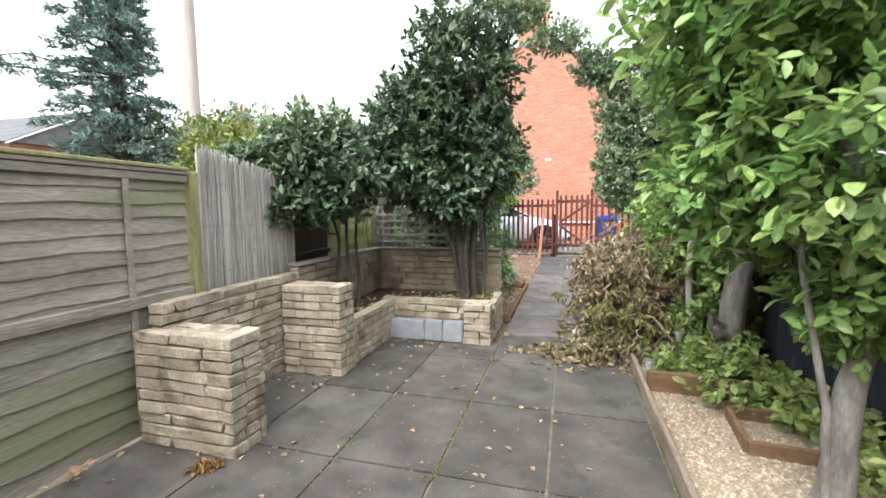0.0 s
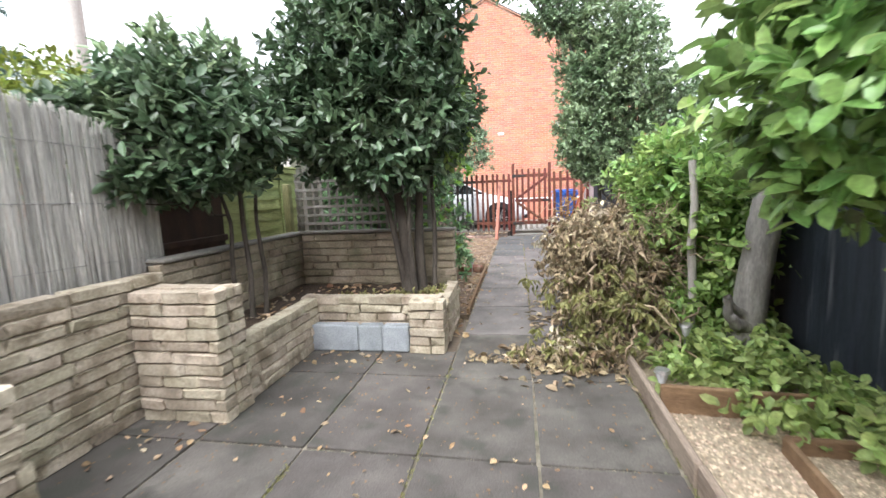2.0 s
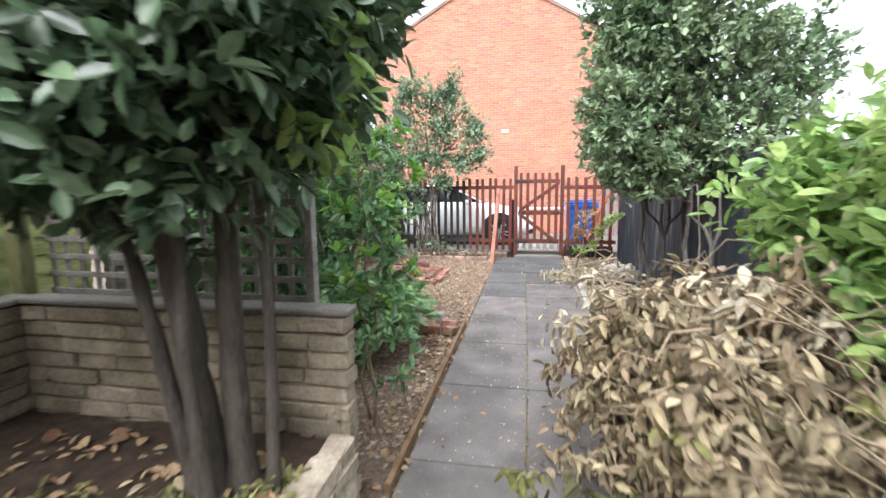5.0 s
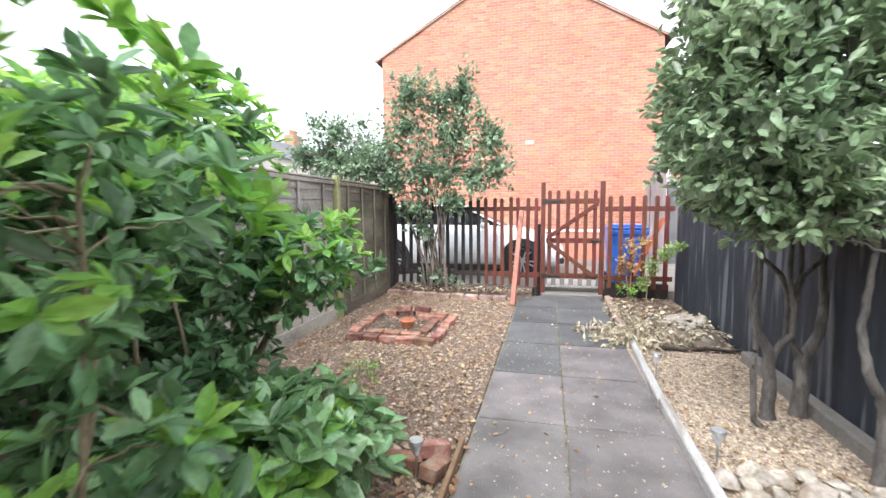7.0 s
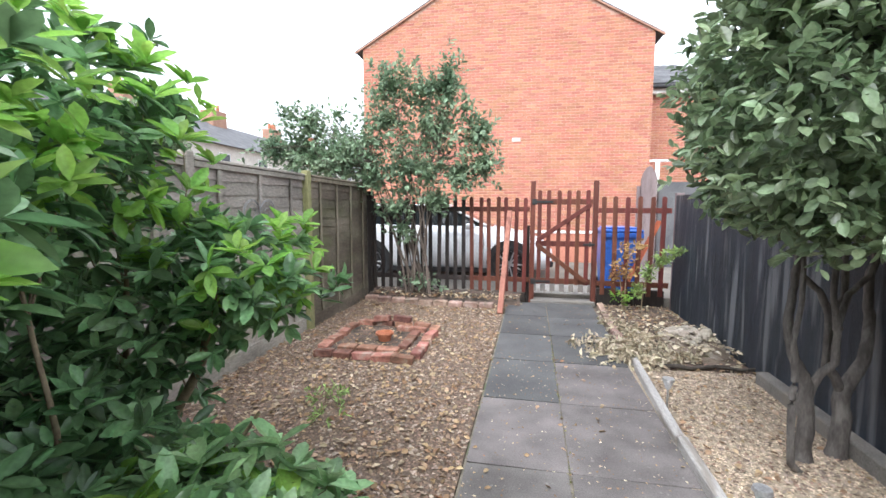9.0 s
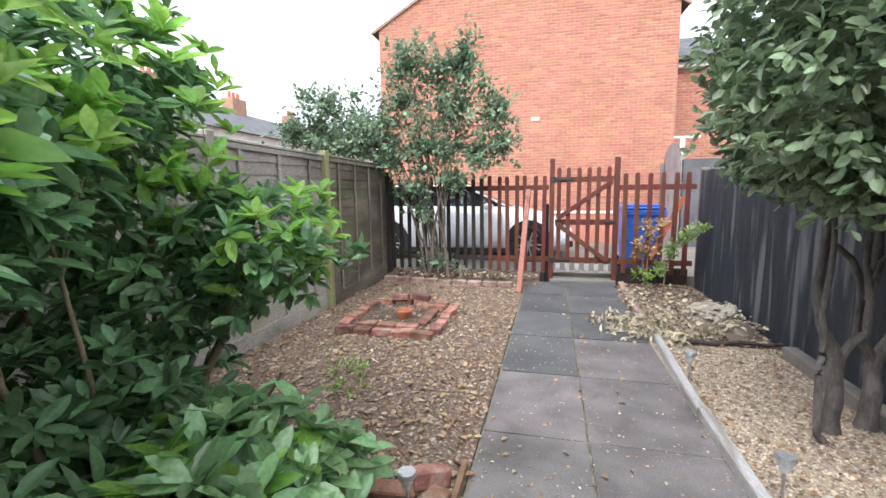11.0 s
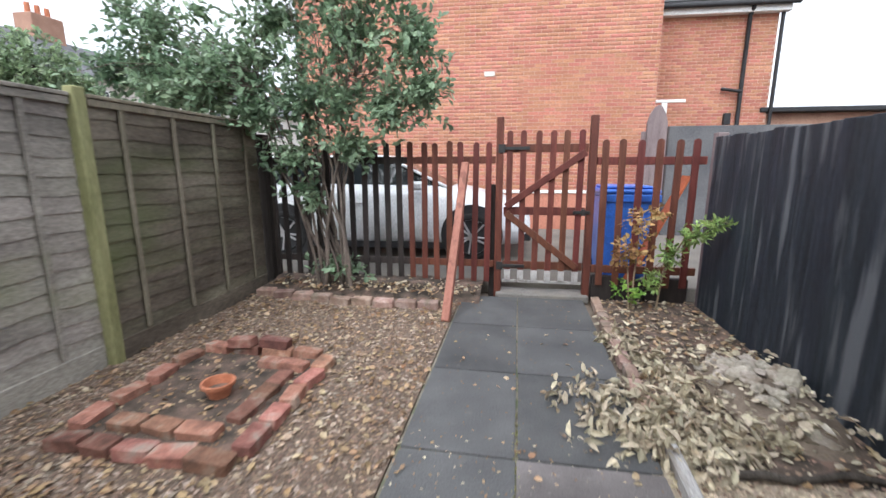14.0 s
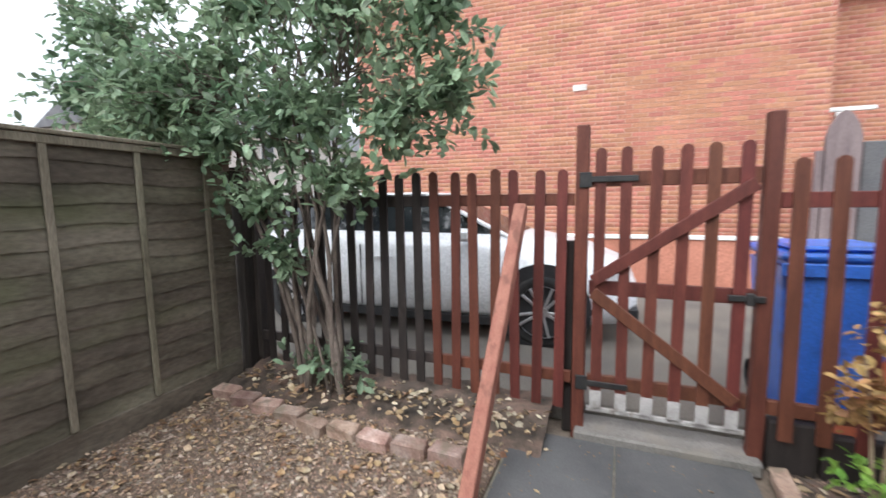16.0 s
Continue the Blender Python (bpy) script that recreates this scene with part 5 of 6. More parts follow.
# house behind the start of the walk, and plain sides that close the place
bm = bmesh.new()
box(bm, -7, 7, -6.3, -5.9, -0.05, 5.2)
tagged(part("wall_south", bm, M_PLASTER), "plain brick house wall closing the patio", "wall", kind="structure")

# ---- trees and shrubs ----
built = set(scene.objects)
plant("laurel_tree", (-0.95, 3.45, 0.36), "dense dark green laurel tree growing from the raised planter", "tree",
      [([(-0.95, 3.48, 0.34), (-0.99, 3.46, 0.8), (-1.03, 3.45, 1.3), (-1.2, 3.45, 2.0)], 0.06, 0.035), ([(-0.86, 3.5, 0.34), (-0.87, 3.5, 0.9), (-0.83, 3.48, 1.5), (-0.8, 3.45, 2.5)], 0.05, 0.024),
       ([(-1.0, 3.44, 0.34), (-1.05, 3.42, 0.75), (-1.13, 3.4, 1.2), (-1.5, 3.4, 1.9)], 0.032, 0.018), ([(-0.74, 3.5, 0.34), (-0.72, 3.5, 0.9), (-0.73, 3.5, 1.4), (-0.7, 3.5, 1.9)], 0.024, 0.012), ([(-0.9, 3.38, 0.34), (-0.93, 3.36, 0.9), (-0.9, 3.36, 1.5), (-1.0, 3.4, 2.0)], 0.026, 0.013)],
      [(-1.2, 3.42, 2.05, 0.9, 0.62, 0.82), (-0.95, 3.42, 2.95, 0.68, 0.55, 0.85), (-0.76, 3.48, 1.95, 0.44, 0.45, 0.55), (-1.75, 3.35, 2.05, 0.62, 0.5, 0.45), (-1.2, 3.4, 1.62, 0.6, 0.42, 0.28), (-1.5, 3.45, 2.6, 0.6, 0.5, 0.5), (-0.62, 3.72, 2.1, 0.34, 0.4, 0.5), (-0.88, 4.08, 2.2, 0.4, 0.33, 0.36)],
      M_LAUREL, 4900, 7, 0.095, 0.044, M_TRUNK, 90, stem=0.11, shell=0.3,
      # a paler leaf colour here stands for light coming through from behind
      extra=(M_LEAF_MID, [(-0.55, 3.58, 1.95, 0.2, 0.2, 0.45)], 60, "crown-edge leaves coloured paler as if lit from behind"))
plant("laurel_shrub", (-2.05, 2.6, 0.36), "dark green laurel shrub leaning over the reed screen", "shrub",
      [([(-2.04, 2.62, 0.34), (-2.02, 2.62, 0.7), (-2.05, 2.63, 1.1), (-2.03, 2.6, 1.6)], 0.024, 0.014), ([(-1.98, 2.72, 0.34), (-1.96, 2.72, 0.7), (-1.98, 2.7, 1.1), (-1.94, 2.68, 1.6)], 0.021, 0.011), ([(-2.1, 2.55, 0.34), (-2.12, 2.55, 0.7), (-2.1, 2.56, 1.1), (-2.2, 2.5, 1.6)], 0.021, 0.011)],
      [(-2.25, 2.45, 1.82, 0.68, 0.5, 0.32), (-2.4, 2.4, 2.05, 0.4, 0.38, 0.32), (-1.95, 2.55, 1.72, 0.42, 0.4, 0.3), (-2.75, 2.25, 1.8, 0.4, 0.42, 0.3), (-2.15, 2.7, 2.0, 0.38, 0.36, 0.34), (-2.35, 2.2, 1.44, 0.42, 0.42, 0.2), (-2.0, 2.38, 1.46, 0.3, 0.3, 0.17)],
      M_LAUREL, 1900, 7, 0.1, 0.046, M_TRUNK, 60, stem=0.11, shell=0.3,
      extra=(M_HEDGE_LEAF, [(-2.4, 2.4, 2.15, 0.36, 0.34, 0.36), (-2.2, 2.65, 2.15, 0.28, 0.28, 0.38), (-2.6, 2.3, 1.8, 0.45, 0.4, 0.3)], 240, "paler leaves at the top"))
plant("hedge_bush", (-3.5, 3.2, -0.05), "yellow-green hedge bush behind the timber fence", "shrub",
      [([(-3.5, 3.2, -0.05), (-3.5, 3.2, 1.0), (-3.5, 3.2, 1.8)], 0.05, 0.03)],
      [(-3.5, 3.2, 1.9, 0.7, 1.1, 0.6), (-3.75, 2.75, 1.95, 0.45, 0.5, 0.55), (-3.4, 4.3, 2.0, 0.7, 0.7, 0.8)],
      M_YELLOW_LEAF, 1500, 6, 0.075, 0.035, M_TRUNK, 40)
plant("hedge_bush", (-5.4, 5.6, -0.05), "mid-green bush beyond the neighbouring fence", "shrub",
      [([(-5.4, 5.6, -0.05), (-5.4, 5.6, 1.0), (-5.4, 5.6, 2.0)], 0.06, 0.03)],
      [(-5.4, 5.4, 2.4, 1.2, 1.2, 1.0), (-6.6, 4.6, 2.3, 1.0, 0.8, 0.9)],
      M_HEDGE_LEAF, 1500, 6, 0.09, 0.045, M_TRUNK, 40)

# conifer: drooping fans of needles on whorled limbs
CX, CY = -6.6, 3.85
con = thing("conifer_tree", (CX, CY, -0.05), "tall blue-green conifer with drooping branches beyond the fence", "tree")
part("trunk", mesh_of("trunk", *tube([(CX, CY, -0.05), (CX, CY, 3), (CX + 0.05, CY, 7.5)], (0.16, 0.12, 0.02), 9)), M_TRUNK, con, smooth=True)
limbs, cc, dd = [], [], []
for i in range(170):
    z = 1.5 + 5.6 * (i / 170)
    a = i * 2.4 + rnd.uniform(-0.3, 0.3)
    reach = (1.2 - 0.17 * (z - 1.7)) * rnd.uniform(0.55, 1.2)
    if i in (58, 61):
        a, reach = -2.25, 1.75
    tip = np.array([CX + reach * math.cos(a), CY + reach * math.sin(a), z - 0.12 * reach + 0.1])
    p = bent((CX, CY, z), tip, 6, 0.03, -0.08)
    limbs.append(tube(p, np.linspace(0.02, 0.004, 6), 5))
    for k in range(26):
        s = rnd.uniform(0.25, 1.0)
        q = p[0] + (p[-1] - p[0]) * s
        q[2] = np.interp(s * 5, range(6), p[:, 2])
        side = np.array([-math.sin(a), math.cos(a), 0]) * rnd.uniform(-0.3, 0.3) * (1.2 - s)
        cc.append(q + side + np.array([0, 0, rnd.uniform(-0.09, 0.03)]))
        dd.append(np.array([math.cos(a), math.sin(a), 0.15]) + side * 2)
part("branchwork", mesh_of("branchwork", *joined(limbs)), M_TRUNK, con)["kind"] = "stuff"
part("needles", mesh_of("needles", *sprays(np.array(cc), np.array(dd), 11, 0.10, 0.02, 0.1, 0.8, 0.1, 0.1)), M_CONIFER, con)

NEAR_BLOBS = [(1.42, 1.0, 1.75, 0.66, 0.75, 0.75), (1.15, 1.05, 2.45, 0.72, 0.8, 0.6), (1.5, 0.95, 1.05, 0.36, 0.35, 0.38), (0.98, 1.1, 1.6, 0.36, 0.5, 0.45)]
plant("bright_laurel", (1.4, 0.92, 0), "bright green laurel tree with glossy leaves and pale trunk", "tree",
      [([(1.42, 0.92, -0.03), (1.44, 0.92, 0.35), (1.5, 0.95, 0.8), (1.45, 1.0, 1.4), (1.3, 1.0, 2.2)], 0.075, 0.03), ([(1.34, 0.82, -0.03), (1.3, 0.8, 0.5), (1.2, 0.85, 1.1), (1.15, 0.9, 1.8)], 0.02, 0.012),
       ([(1.5, 1.0, 0.45), (1.62, 1.05, 0.8), (1.7, 1.1, 1.5)], 0.035, 0.015)],
      NEAR_BLOBS, M_LAUREL_BRIGHT, 2300, 7, 0.092, 0.046, M_TRUNK_PALE, 90, stem=0.12, shell=0.5)
tree = [o for o in scene.objects if o.name.startswith("bright_laurel")][0]
leaf_v, leaf_f = leaf_mesh(np.zeros((1, 3)), np.array([[1.0, 0, 0]]), np.array([[0, 0, 1.0]]), np.array([1.0]), np.array([0.5]), 0.12)
LEAF_ME = mesh_of("leaf", leaf_v, leaf_f)
LEAF_ME.materials.append(M_LAUREL_LEAF)
lc, ld = spots(NEAR_BLOBS, 900, 0.92)
count = 0
for p, way in zip(lc, ld):
    if way[0] < 0.1 and way[1] < 0.5 and count < 260:
        count += 1
        piece("leaf", LEAF_ME, p, [rnd.uniform(0.085, 0.12)] * 3, tree, math.degrees(math.atan2(way[1], way[0])) + rnd.uniform(-60, 60), (rnd.uniform(-40, 40), rnd.uniform(-15, 55)))
plant("leaning_laurel", (1.6, 2.86, 0), "leaning grey-trunked laurel tree beside the black fence", "tree",
      [([(1.59, 2.84, -0.03), (1.60, 2.86, 0.12), (1.62, 2.86, 0.4), (1.66, 2.86, 0.85), (1.70, 2.86, 1.15), (1.84, 2.84, 1.55), (2.0, 2.75, 2.1)], 0.125, 0.075), ([(1.6, 2.82, 0.26), (1.48, 2.74, 0.3), (1.42, 2.72, 0.38), (1.4, 2.7, 0.5)], 0.05, 0.022), ([(1.56, 2.8, 0.36), (1.46, 2.76, 0.42), (1.43, 2.75, 0.5)], 0.03, 0.018)],
      [(1.75, 2.25, 2.25, 0.58, 0.7, 0.62), (1.9, 2.1, 1.65, 0.35, 0.45, 0.3), (1.55, 2.2, 2.8, 0.55, 0.6, 0.5)],
      M_LAUREL_BRIGHT, 620, 7, 0.105, 0.055, M_TRUNK_PALE, 60, stem=0.12, shell=0.5)
plant("laurel_bush", (1.6, 4.2, 0), "mid-green laurel bush behind the dead branches", "shrub",
      [([(1.6, 4.4, -0.03), (1.6, 4.4, 0.5), (1.6, 4.4, 1.0)], 0.03, 0.02), ([(1.5, 3.8, -0.03), (1.5, 3.8, 0.5), (1.5, 3.8, 1.0)], 0.02, 0.012), ([(1.55, 4.1, -0.03), (1.6, 4.1, 0.5), (1.6, 4.0, 1.0)], 0.02, 0.012)],
      [(1.5, 4.1, 1.15, 0.46, 0.45, 0.55), (1.5, 3.6, 1.1, 0.45, 0.55, 0.6), (1.65, 3.2, 0.8, 0.3, 0.4, 0.55), (1.45, 3.4, 0.35, 0.35, 0.4, 0.3), (1.3, 4.1, 1.35, 0.3, 0.4, 0.3)],
      M_LEAF_MID, 2000, 6, 0.092, 0.044, M_TRUNK, 70, stem=0.12, shell=0.45, lumps=0.3,
      extra=(M_LAUREL_BRIGHT, [(1.5, 4.05, 1.4, 0.5, 0.5, 0.42), (1.55, 3.5, 1.35, 0.45, 0.5, 0.42)], 170, "pale young leaves"))
built = settle(built, PATIO)
hedge_stems = []
for x, y, r, way in ((1.43, 7.1, 0.042, 1), (1.66, 7.18, 0.048, -1), (1.62, 6.4, 0.034, 1), (1.74, 6.2, 0.036, -1)):
    k = rnd.uniform(0.9, 1.1)
    fork = 0.47 * k
    hedge_stems.append(([(x, y, -0.03), (x + 0.004, y, 0.2), (x - 0.006, y, fork - 0.06), (x - 0.03 * way, y, fork + 0.03), (x - 0.09 * way, y, fork + 0.13), (x - 0.12 * way, y + 0.02, 0.82), (x - 0.10 * way, y + 0.03, 1.0), (x - 0.1 * way, y, 1.3), (x - 0.2 * way, y, 2.0)], r * 1.08, r * 0.3))
    hedge_stems.append(([(x, y, fork - 0.08), (x + 0.05 * way, y - 0.01, fork + 0.05), (x + 0.11 * way, y - 0.02, fork + 0.12), (x + 0.11 * way, y - 0.02, 0.85), (x + 0.16 * way, y, 1.0), (x + 0.28 * way, y + 0.02, 1.12), (x + 0.3 * way, y, 1.6)], r * 0.6, r * 0.32))
    hedge_stems.append(([(x + 0.11 * way, y - 0.02, 0.8), (x + 0.06 * way, y - 0.04, 1.0), (x + 0.08 * way, y - 0.02, 1.5)], r * 0.45, r * 0.3))
hedge_stems.append(([(1.36, 6.98, -0.03), (1.27, 6.93, 0.06), (1.25, 6.93, 0.4), (1.27, 6.95, 0.55), (1.24, 6.93, 0.75), (1.27, 6.94, 1.0), (1.22, 6.9, 1.5)], 0.021, 0.012))
hedge_stems.append(([(1.3, 6.6, 2.0), (0.7, 6.45, 3.4), (-0.05, 6.3, 4.2), (-1.0, 6.3, 4.95)], 0.03, 0.01))
hedge_stems.append(([(1.5, 6.0, -0.03), (1.46, 6.02, 0.4), (1.48, 6.05, 0.9), (1.45, 6.1, 1.4)], 0.012, 0.008))
plant("clipped_laurel", (1.5, 6.8, 0), "tall rounded laurel with several bare grey stems", "tree", hedge_stems,
      [(1.28, 6.95, 2.05, 0.66, 0.62, 0.72), (0.95, 6.4, 2.0, 0.50, 0.50, 0.65), (1.0, 6.4, 2.85, 0.56, 0.5, 0.7), (1.5, 6.6, 2.9, 0.80, 0.75, 0.8), (1.85, 6.4, 1.85, 0.6, 0.5, 0.55), (1.2, 6.9, 1.55, 0.40, 0.42, 0.28), (1.2, 6.35, 1.5, 0.38, 0.36, 0.25),
       (0.55, 6.4, 3.75, 0.5, 0.42, 0.35), (-0.05, 6.3, 4.25, 0.5, 0.4, 0.3), (-0.65, 6.3, 4.7, 0.5, 0.42, 0.32), (-1.15, 6.3, 5.05, 0.4, 0.36, 0.26), (1.12, 7.4, 1.95, 0.40, 0.35, 0.5), (1.3, 6.6, 3.6, 0.8, 0.7, 0.5), (2.3, 6.6, 2.4, 0.5, 0.5, 0.6)],
      M_HEDGE_LEAF, 6700, 7, 0.074, 0.040, M_TRUNK_GREY, 70, stem=0.1, shell=0.35, lumps=0.14)
plant("choisya_shrub", (-1.8, 5.7, 0), "large glossy green shrub spreading over the bark bed", "shrub",
      [([(-1.95, 6.05, -0.03), (-1.9, 6.0, 0.3), (-1.6, 6.0, 0.8), (-1.5, 6.0, 1.2)], 0.03, 0.012), ([(-2.2, 6.0, -0.03), (-2.2, 5.8, 0.5), (-2.2, 5.6, 1.0)], 0.024, 0.011), ([(-2.1, 6.1, -0.03), (-2.0, 6.0, 0.6), (-1.85, 5.9, 1.2)], 0.02, 0.009),
       ([(-1.9, 5.0, -0.03), (-1.87, 5.0, 0.6), (-1.9, 5.0, 1.1)], 0.017, 0.008), ([(-1.9, 5.95, 0.0), (-1.5, 5.85, 0.3), (-1.2, 5.8, 0.7)], 0.014, 0.007), ([(-1.75, 5.3, -0.03), (-1.6, 5.3, 0.4), (-1.65, 5.2, 0.9), (-1.55, 5.1, 1.4)], 0.016, 0.007),
       ([(-1.6, 5.55, -0.03), (-1.75, 5.5, 0.35), (-1.6, 5.4, 0.8), (-1.7, 5.4, 1.3)], 0.014, 0.006)],
      [(-1.9, 5.95, 1.25, 0.46, 0.5, 0.42), (-2.15, 5.3, 1.45, 0.55, 0.65, 0.5), (-1.42, 6.05, 1.15, 0.30, 0.36, 0.27), (-1.85, 5.4, 0.7, 0.42, 0.5, 0.3), (-1.85, 4.9, 1.3, 0.5, 0.4, 0.55), (-1.92, 5.7, 1.85, 0.42, 0.45, 0.34), (-1.5, 5.0, 1.5, 0.28, 0.3, 0.32), (-2.05, 4.45, 0.9, 0.3, 0.2, 0.5), (-1.9, 5.88, 0.75, 0.33, 0.35, 0.38), (-1.85, 5.6, 0.38, 0.38, 0.4, 0.25), (-2.2, 5.95, 0.5, 0.3, 0.3, 0.4)],
      M_CHOISYA, 2250, 7, 0.10, 0.04, M_TWIG, 90, twig_r=0.0035, stem=0.018, spread=1.25, shell=0.45, lift=0.9, lumps=0.22,
      extra=(M_TIP, [(-1.42, 6.05, 1.24, 0.32, 0.38, 0.24), (-1.75, 5.6, 1.75, 0.4, 0.5, 0.36), (-1.55, 5.1, 1.72, 0.4, 0.4, 0.22), (-1.8, 5.0, 1.75, 0.4, 0.4, 0.15), (-1.5, 4.95, 1.6, 0.3, 0.3, 0.2)], 230, "lime green young leaves"))
plant("low_shrub", (-1.3, 5.4, 0), "low glossy green shrub with leaf rosettes beside the path", "shrub",
      [([(-1.3, 5.45, -0.03), (-1.3, 5.45, 0.15), (-1.25, 5.4, 0.35)], 0.014, 0.008), ([(-1.45, 5.2, -0.03), (-1.5, 5.2, 0.2), (-1.55, 5.15, 0.4)], 0.012, 0.006), ([(-1.15, 5.6, -0.03), (-1.1, 5.65, 0.15), (-1.05, 5.7, 0.3)], 0.01, 0.005)],
      [(-1.4, 5.55, 0.40, 0.34, 0.3, 0.2), (-1.12, 5.32, 0.42, 0.28, 0.3, 0.2), (-1.0, 5.72, 0.32, 0.22, 0.25, 0.16), (-1.6, 5.05, 0.48, 0.35, 0.35, 0.25), (-1.28, 5.58, 0.5, 0.4, 0.26, 0.14)],
      M_ROSETTE, 270, 7, 0.15, 0.06, M_TWIG, 50, twig_r=0.003, stem=0.02, spread=1.3, shell=0.55, lift=1.3,
      extra=(M_TIP, [(-1.25, 5.4, 0.5, 0.4, 0.35, 0.1)], 26, "lime green young leaves"))
plant("weed_tuft", (-1.65, 7.3, 0), "small tuft of feathery green weeds on the bark bed", "weeds",
      [([(-1.65, 7.3, -0.02), (-1.65, 7.3, 0.05), (-1.65, 7.3, 0.1)], 0.004, 0.002)],
      [(-1.65, 7.3, 0.07, 0.2, 0.16, 0.07), (-1.5, 7.0, 0.06, 0.13, 0.12, 0.05)], M_LEAF_MID, 40, 5, 0.05, 0.012, M_TWIG, 10, twig_r=0.001, stem=0.03, lift=1.0)
plant("path_shrub", (-0.8, 4.35, 0), "airy light green shrub between trellis and path", "shrub",
      [([(-0.88, 4.38, -0.03), (-0.86, 4.37, 0.2), (-0.91, 4.4, 0.4), (-0.86, 4.42, 0.65), (-0.93, 4.44, 0.9), (-0.9, 4.45, 1.3)], 0.011, 0.005), ([(-0.92, 4.45, -0.03), (-0.97, 4.43, 0.25), (-0.93, 4.47, 0.5), (-1.02, 4.48, 0.8), (-0.96, 4.5, 1.1), (-0.98, 4.52, 1.5)], 0.011, 0.005)],
      [(-0.9, 4.45, 0.95, 0.25, 0.25, 0.3), (-0.98, 4.55, 1.5, 0.28, 0.3, 0.35), (-0.8, 4.45, 0.5, 0.2, 0.25, 0.25)],
      M_CHOISYA, 130, 7, 0.085, 0.034, M_TWIG, 30, stem=0.015, spread=1.25, shell=0.4, lift=0.9, twig_r=0.003,
      extra=(M_TIP, [(-0.95, 4.5, 1.5, 0.28, 0.3, 0.38), (-0.85, 4.4, 0.9, 0.25, 0.25, 0.2)], 45, "lime green young leaves"))
built = settle(built, GARDEN)
tree_stems = []
for k in range(15):
    x, y = -1.8 + rnd.uniform(-0.22, 0.28), 11.0 + rnd.uniform(-0.1, 0.06)
    tx = x + rnd.uniform(-0.85, 0.5)
    pts = [(x, y, -0.03)] + [(x + (tx - x) * s ** 1.3 + rnd.uniform(-0.05, 0.05), y + rnd.uniform(-0.04, 0.04), 2.3 * s) for s in (0.15, 0.3, 0.45, 0.6, 0.8, 1.0)]
    tree_stems.append((pts, rnd.uniform(0.0205, 0.028) if k < 10 else 0.012, 0.007))
TREE_BLOBS = [(-1.9, 10.9, 2.15, 0.7, 0.5, 0.4), (-1.5, 10.95, 2.7, 0.55, 0.5, 0.5), (-3.0, 11.1, 2.45, 0.8, 0.6, 0.5), (-4.0, 11.3, 2.4, 0.7, 0.6, 0.4), (-2.6, 10.8, 1.95, 0.45, 0.4, 0.3), (-1.3, 10.9, 3.4, 0.3, 0.3, 0.5),
              (-1.15, 10.9, 2.0, 0.4, 0.4, 0.4), (-0.85, 10.95, 2.6, 0.32, 0.35, 0.4), (-2.3, 11.0, 2.9, 0.5, 0.45, 0.4), (-1.5, 10.85, 1.6, 0.3, 0.3, 0.22), (-2.15, 10.8, 1.5, 0.35, 0.3, 0.25), (-3.4, 10.9, 2.2, 0.6, 0.5, 0.35), (-4.3, 10.9, 2.5, 0.35, 0.35, 0.28), (-3.6, 10.8, 2.85, 0.45, 0.4, 0.32), (-2.9, 10.6, 2.3, 0.5, 0.4, 0.4),
              (-2.0, 10.8, 1.15, 0.2, 0.2, 0.2), (-0.75, 10.9, 2.15, 0.32, 0.3, 0.35), (-2.2, 10.9, 3.4, 0.5, 0.4, 0.35), (-1.6, 10.9, 3.3, 0.45, 0.4, 0.4), (-1.75, 11.0, 0.3, 0.4, 0.25, 0.15)]
for k in range(16):
    TREE_BLOBS.append((rnd.uniform(-4.0, -0.8), rnd.uniform(10.7, 11.2), rnd.uniform(1.7, 3.2), rnd.uniform(0.12, 0.26), rnd.uniform(0.12, 0.24), rnd.uniform(0.12, 0.24)))
plant("small_tree", (-1.85, 11.0, 0), "multi-stemmed young tree with loose leaves beside the picket fence", "tree", tree_stems,
      TREE_BLOBS, M_SMALL_LEAF, 3150, 5, 0.09, 0.047, M_STEM, 220, stem=0.16, shell=0.1, lumps=0.45, twig_r=0.005)

plant("distant_tree", (-15.0, 18.5, -0.05), "rounded green tree far beyond the lap fence", "tree",
      [([(-15, 18.5, -0.05), (-15, 18.5, 1.5), (-15, 18.6, 3.0), (-15, 18.5, 4.5)], 0.16, 0.05)],
      [(-15, 18.5, 4.2, 1.5, 1.5, 1.5), (-15.8, 18.0, 3.7, 1.2, 1.2, 1.1), (-14.2, 18.9, 3.6, 1.0, 1.0, 1.0)], M_HEDGE_LEAF, 1100, 6, 0.2, 0.1, M_TRUNK, 50, stem=0.25, shell=0.4)

# dying plant and fern-like shoot by the gate
plant("dying_plant", (1.32, 10.85, 0), "half-dead plant with orange-brown leaves beside the gate", "plant",
      [([(1.32, 10.85, -0.02), (1.33, 10.85, 0.4), (1.36, 10.86, 0.95)], 0.012, 0.005), ([(1.3, 10.83, -0.02), (1.26, 10.83, 0.4), (1.22, 10.84, 0.75)], 0.01, 0.004)],
      [(1.33, 10.85, 0.72, 0.17, 0.14, 0.3), (1.2, 10.84, 0.55, 0.12, 0.1, 0.15), (1.5, 10.88, 0.95, 0.1, 0.1, 0.08)], M_DYING, 70, 5, 0.055, 0.036, M_TWIG, 30, stem=0.08, droop=0.3, twig_r=0.003,
      extra=(M_TIP, [(1.28, 10.83, 0.22, 0.16, 0.14, 0.12)], 18, "fresh green leaves at the foot"))
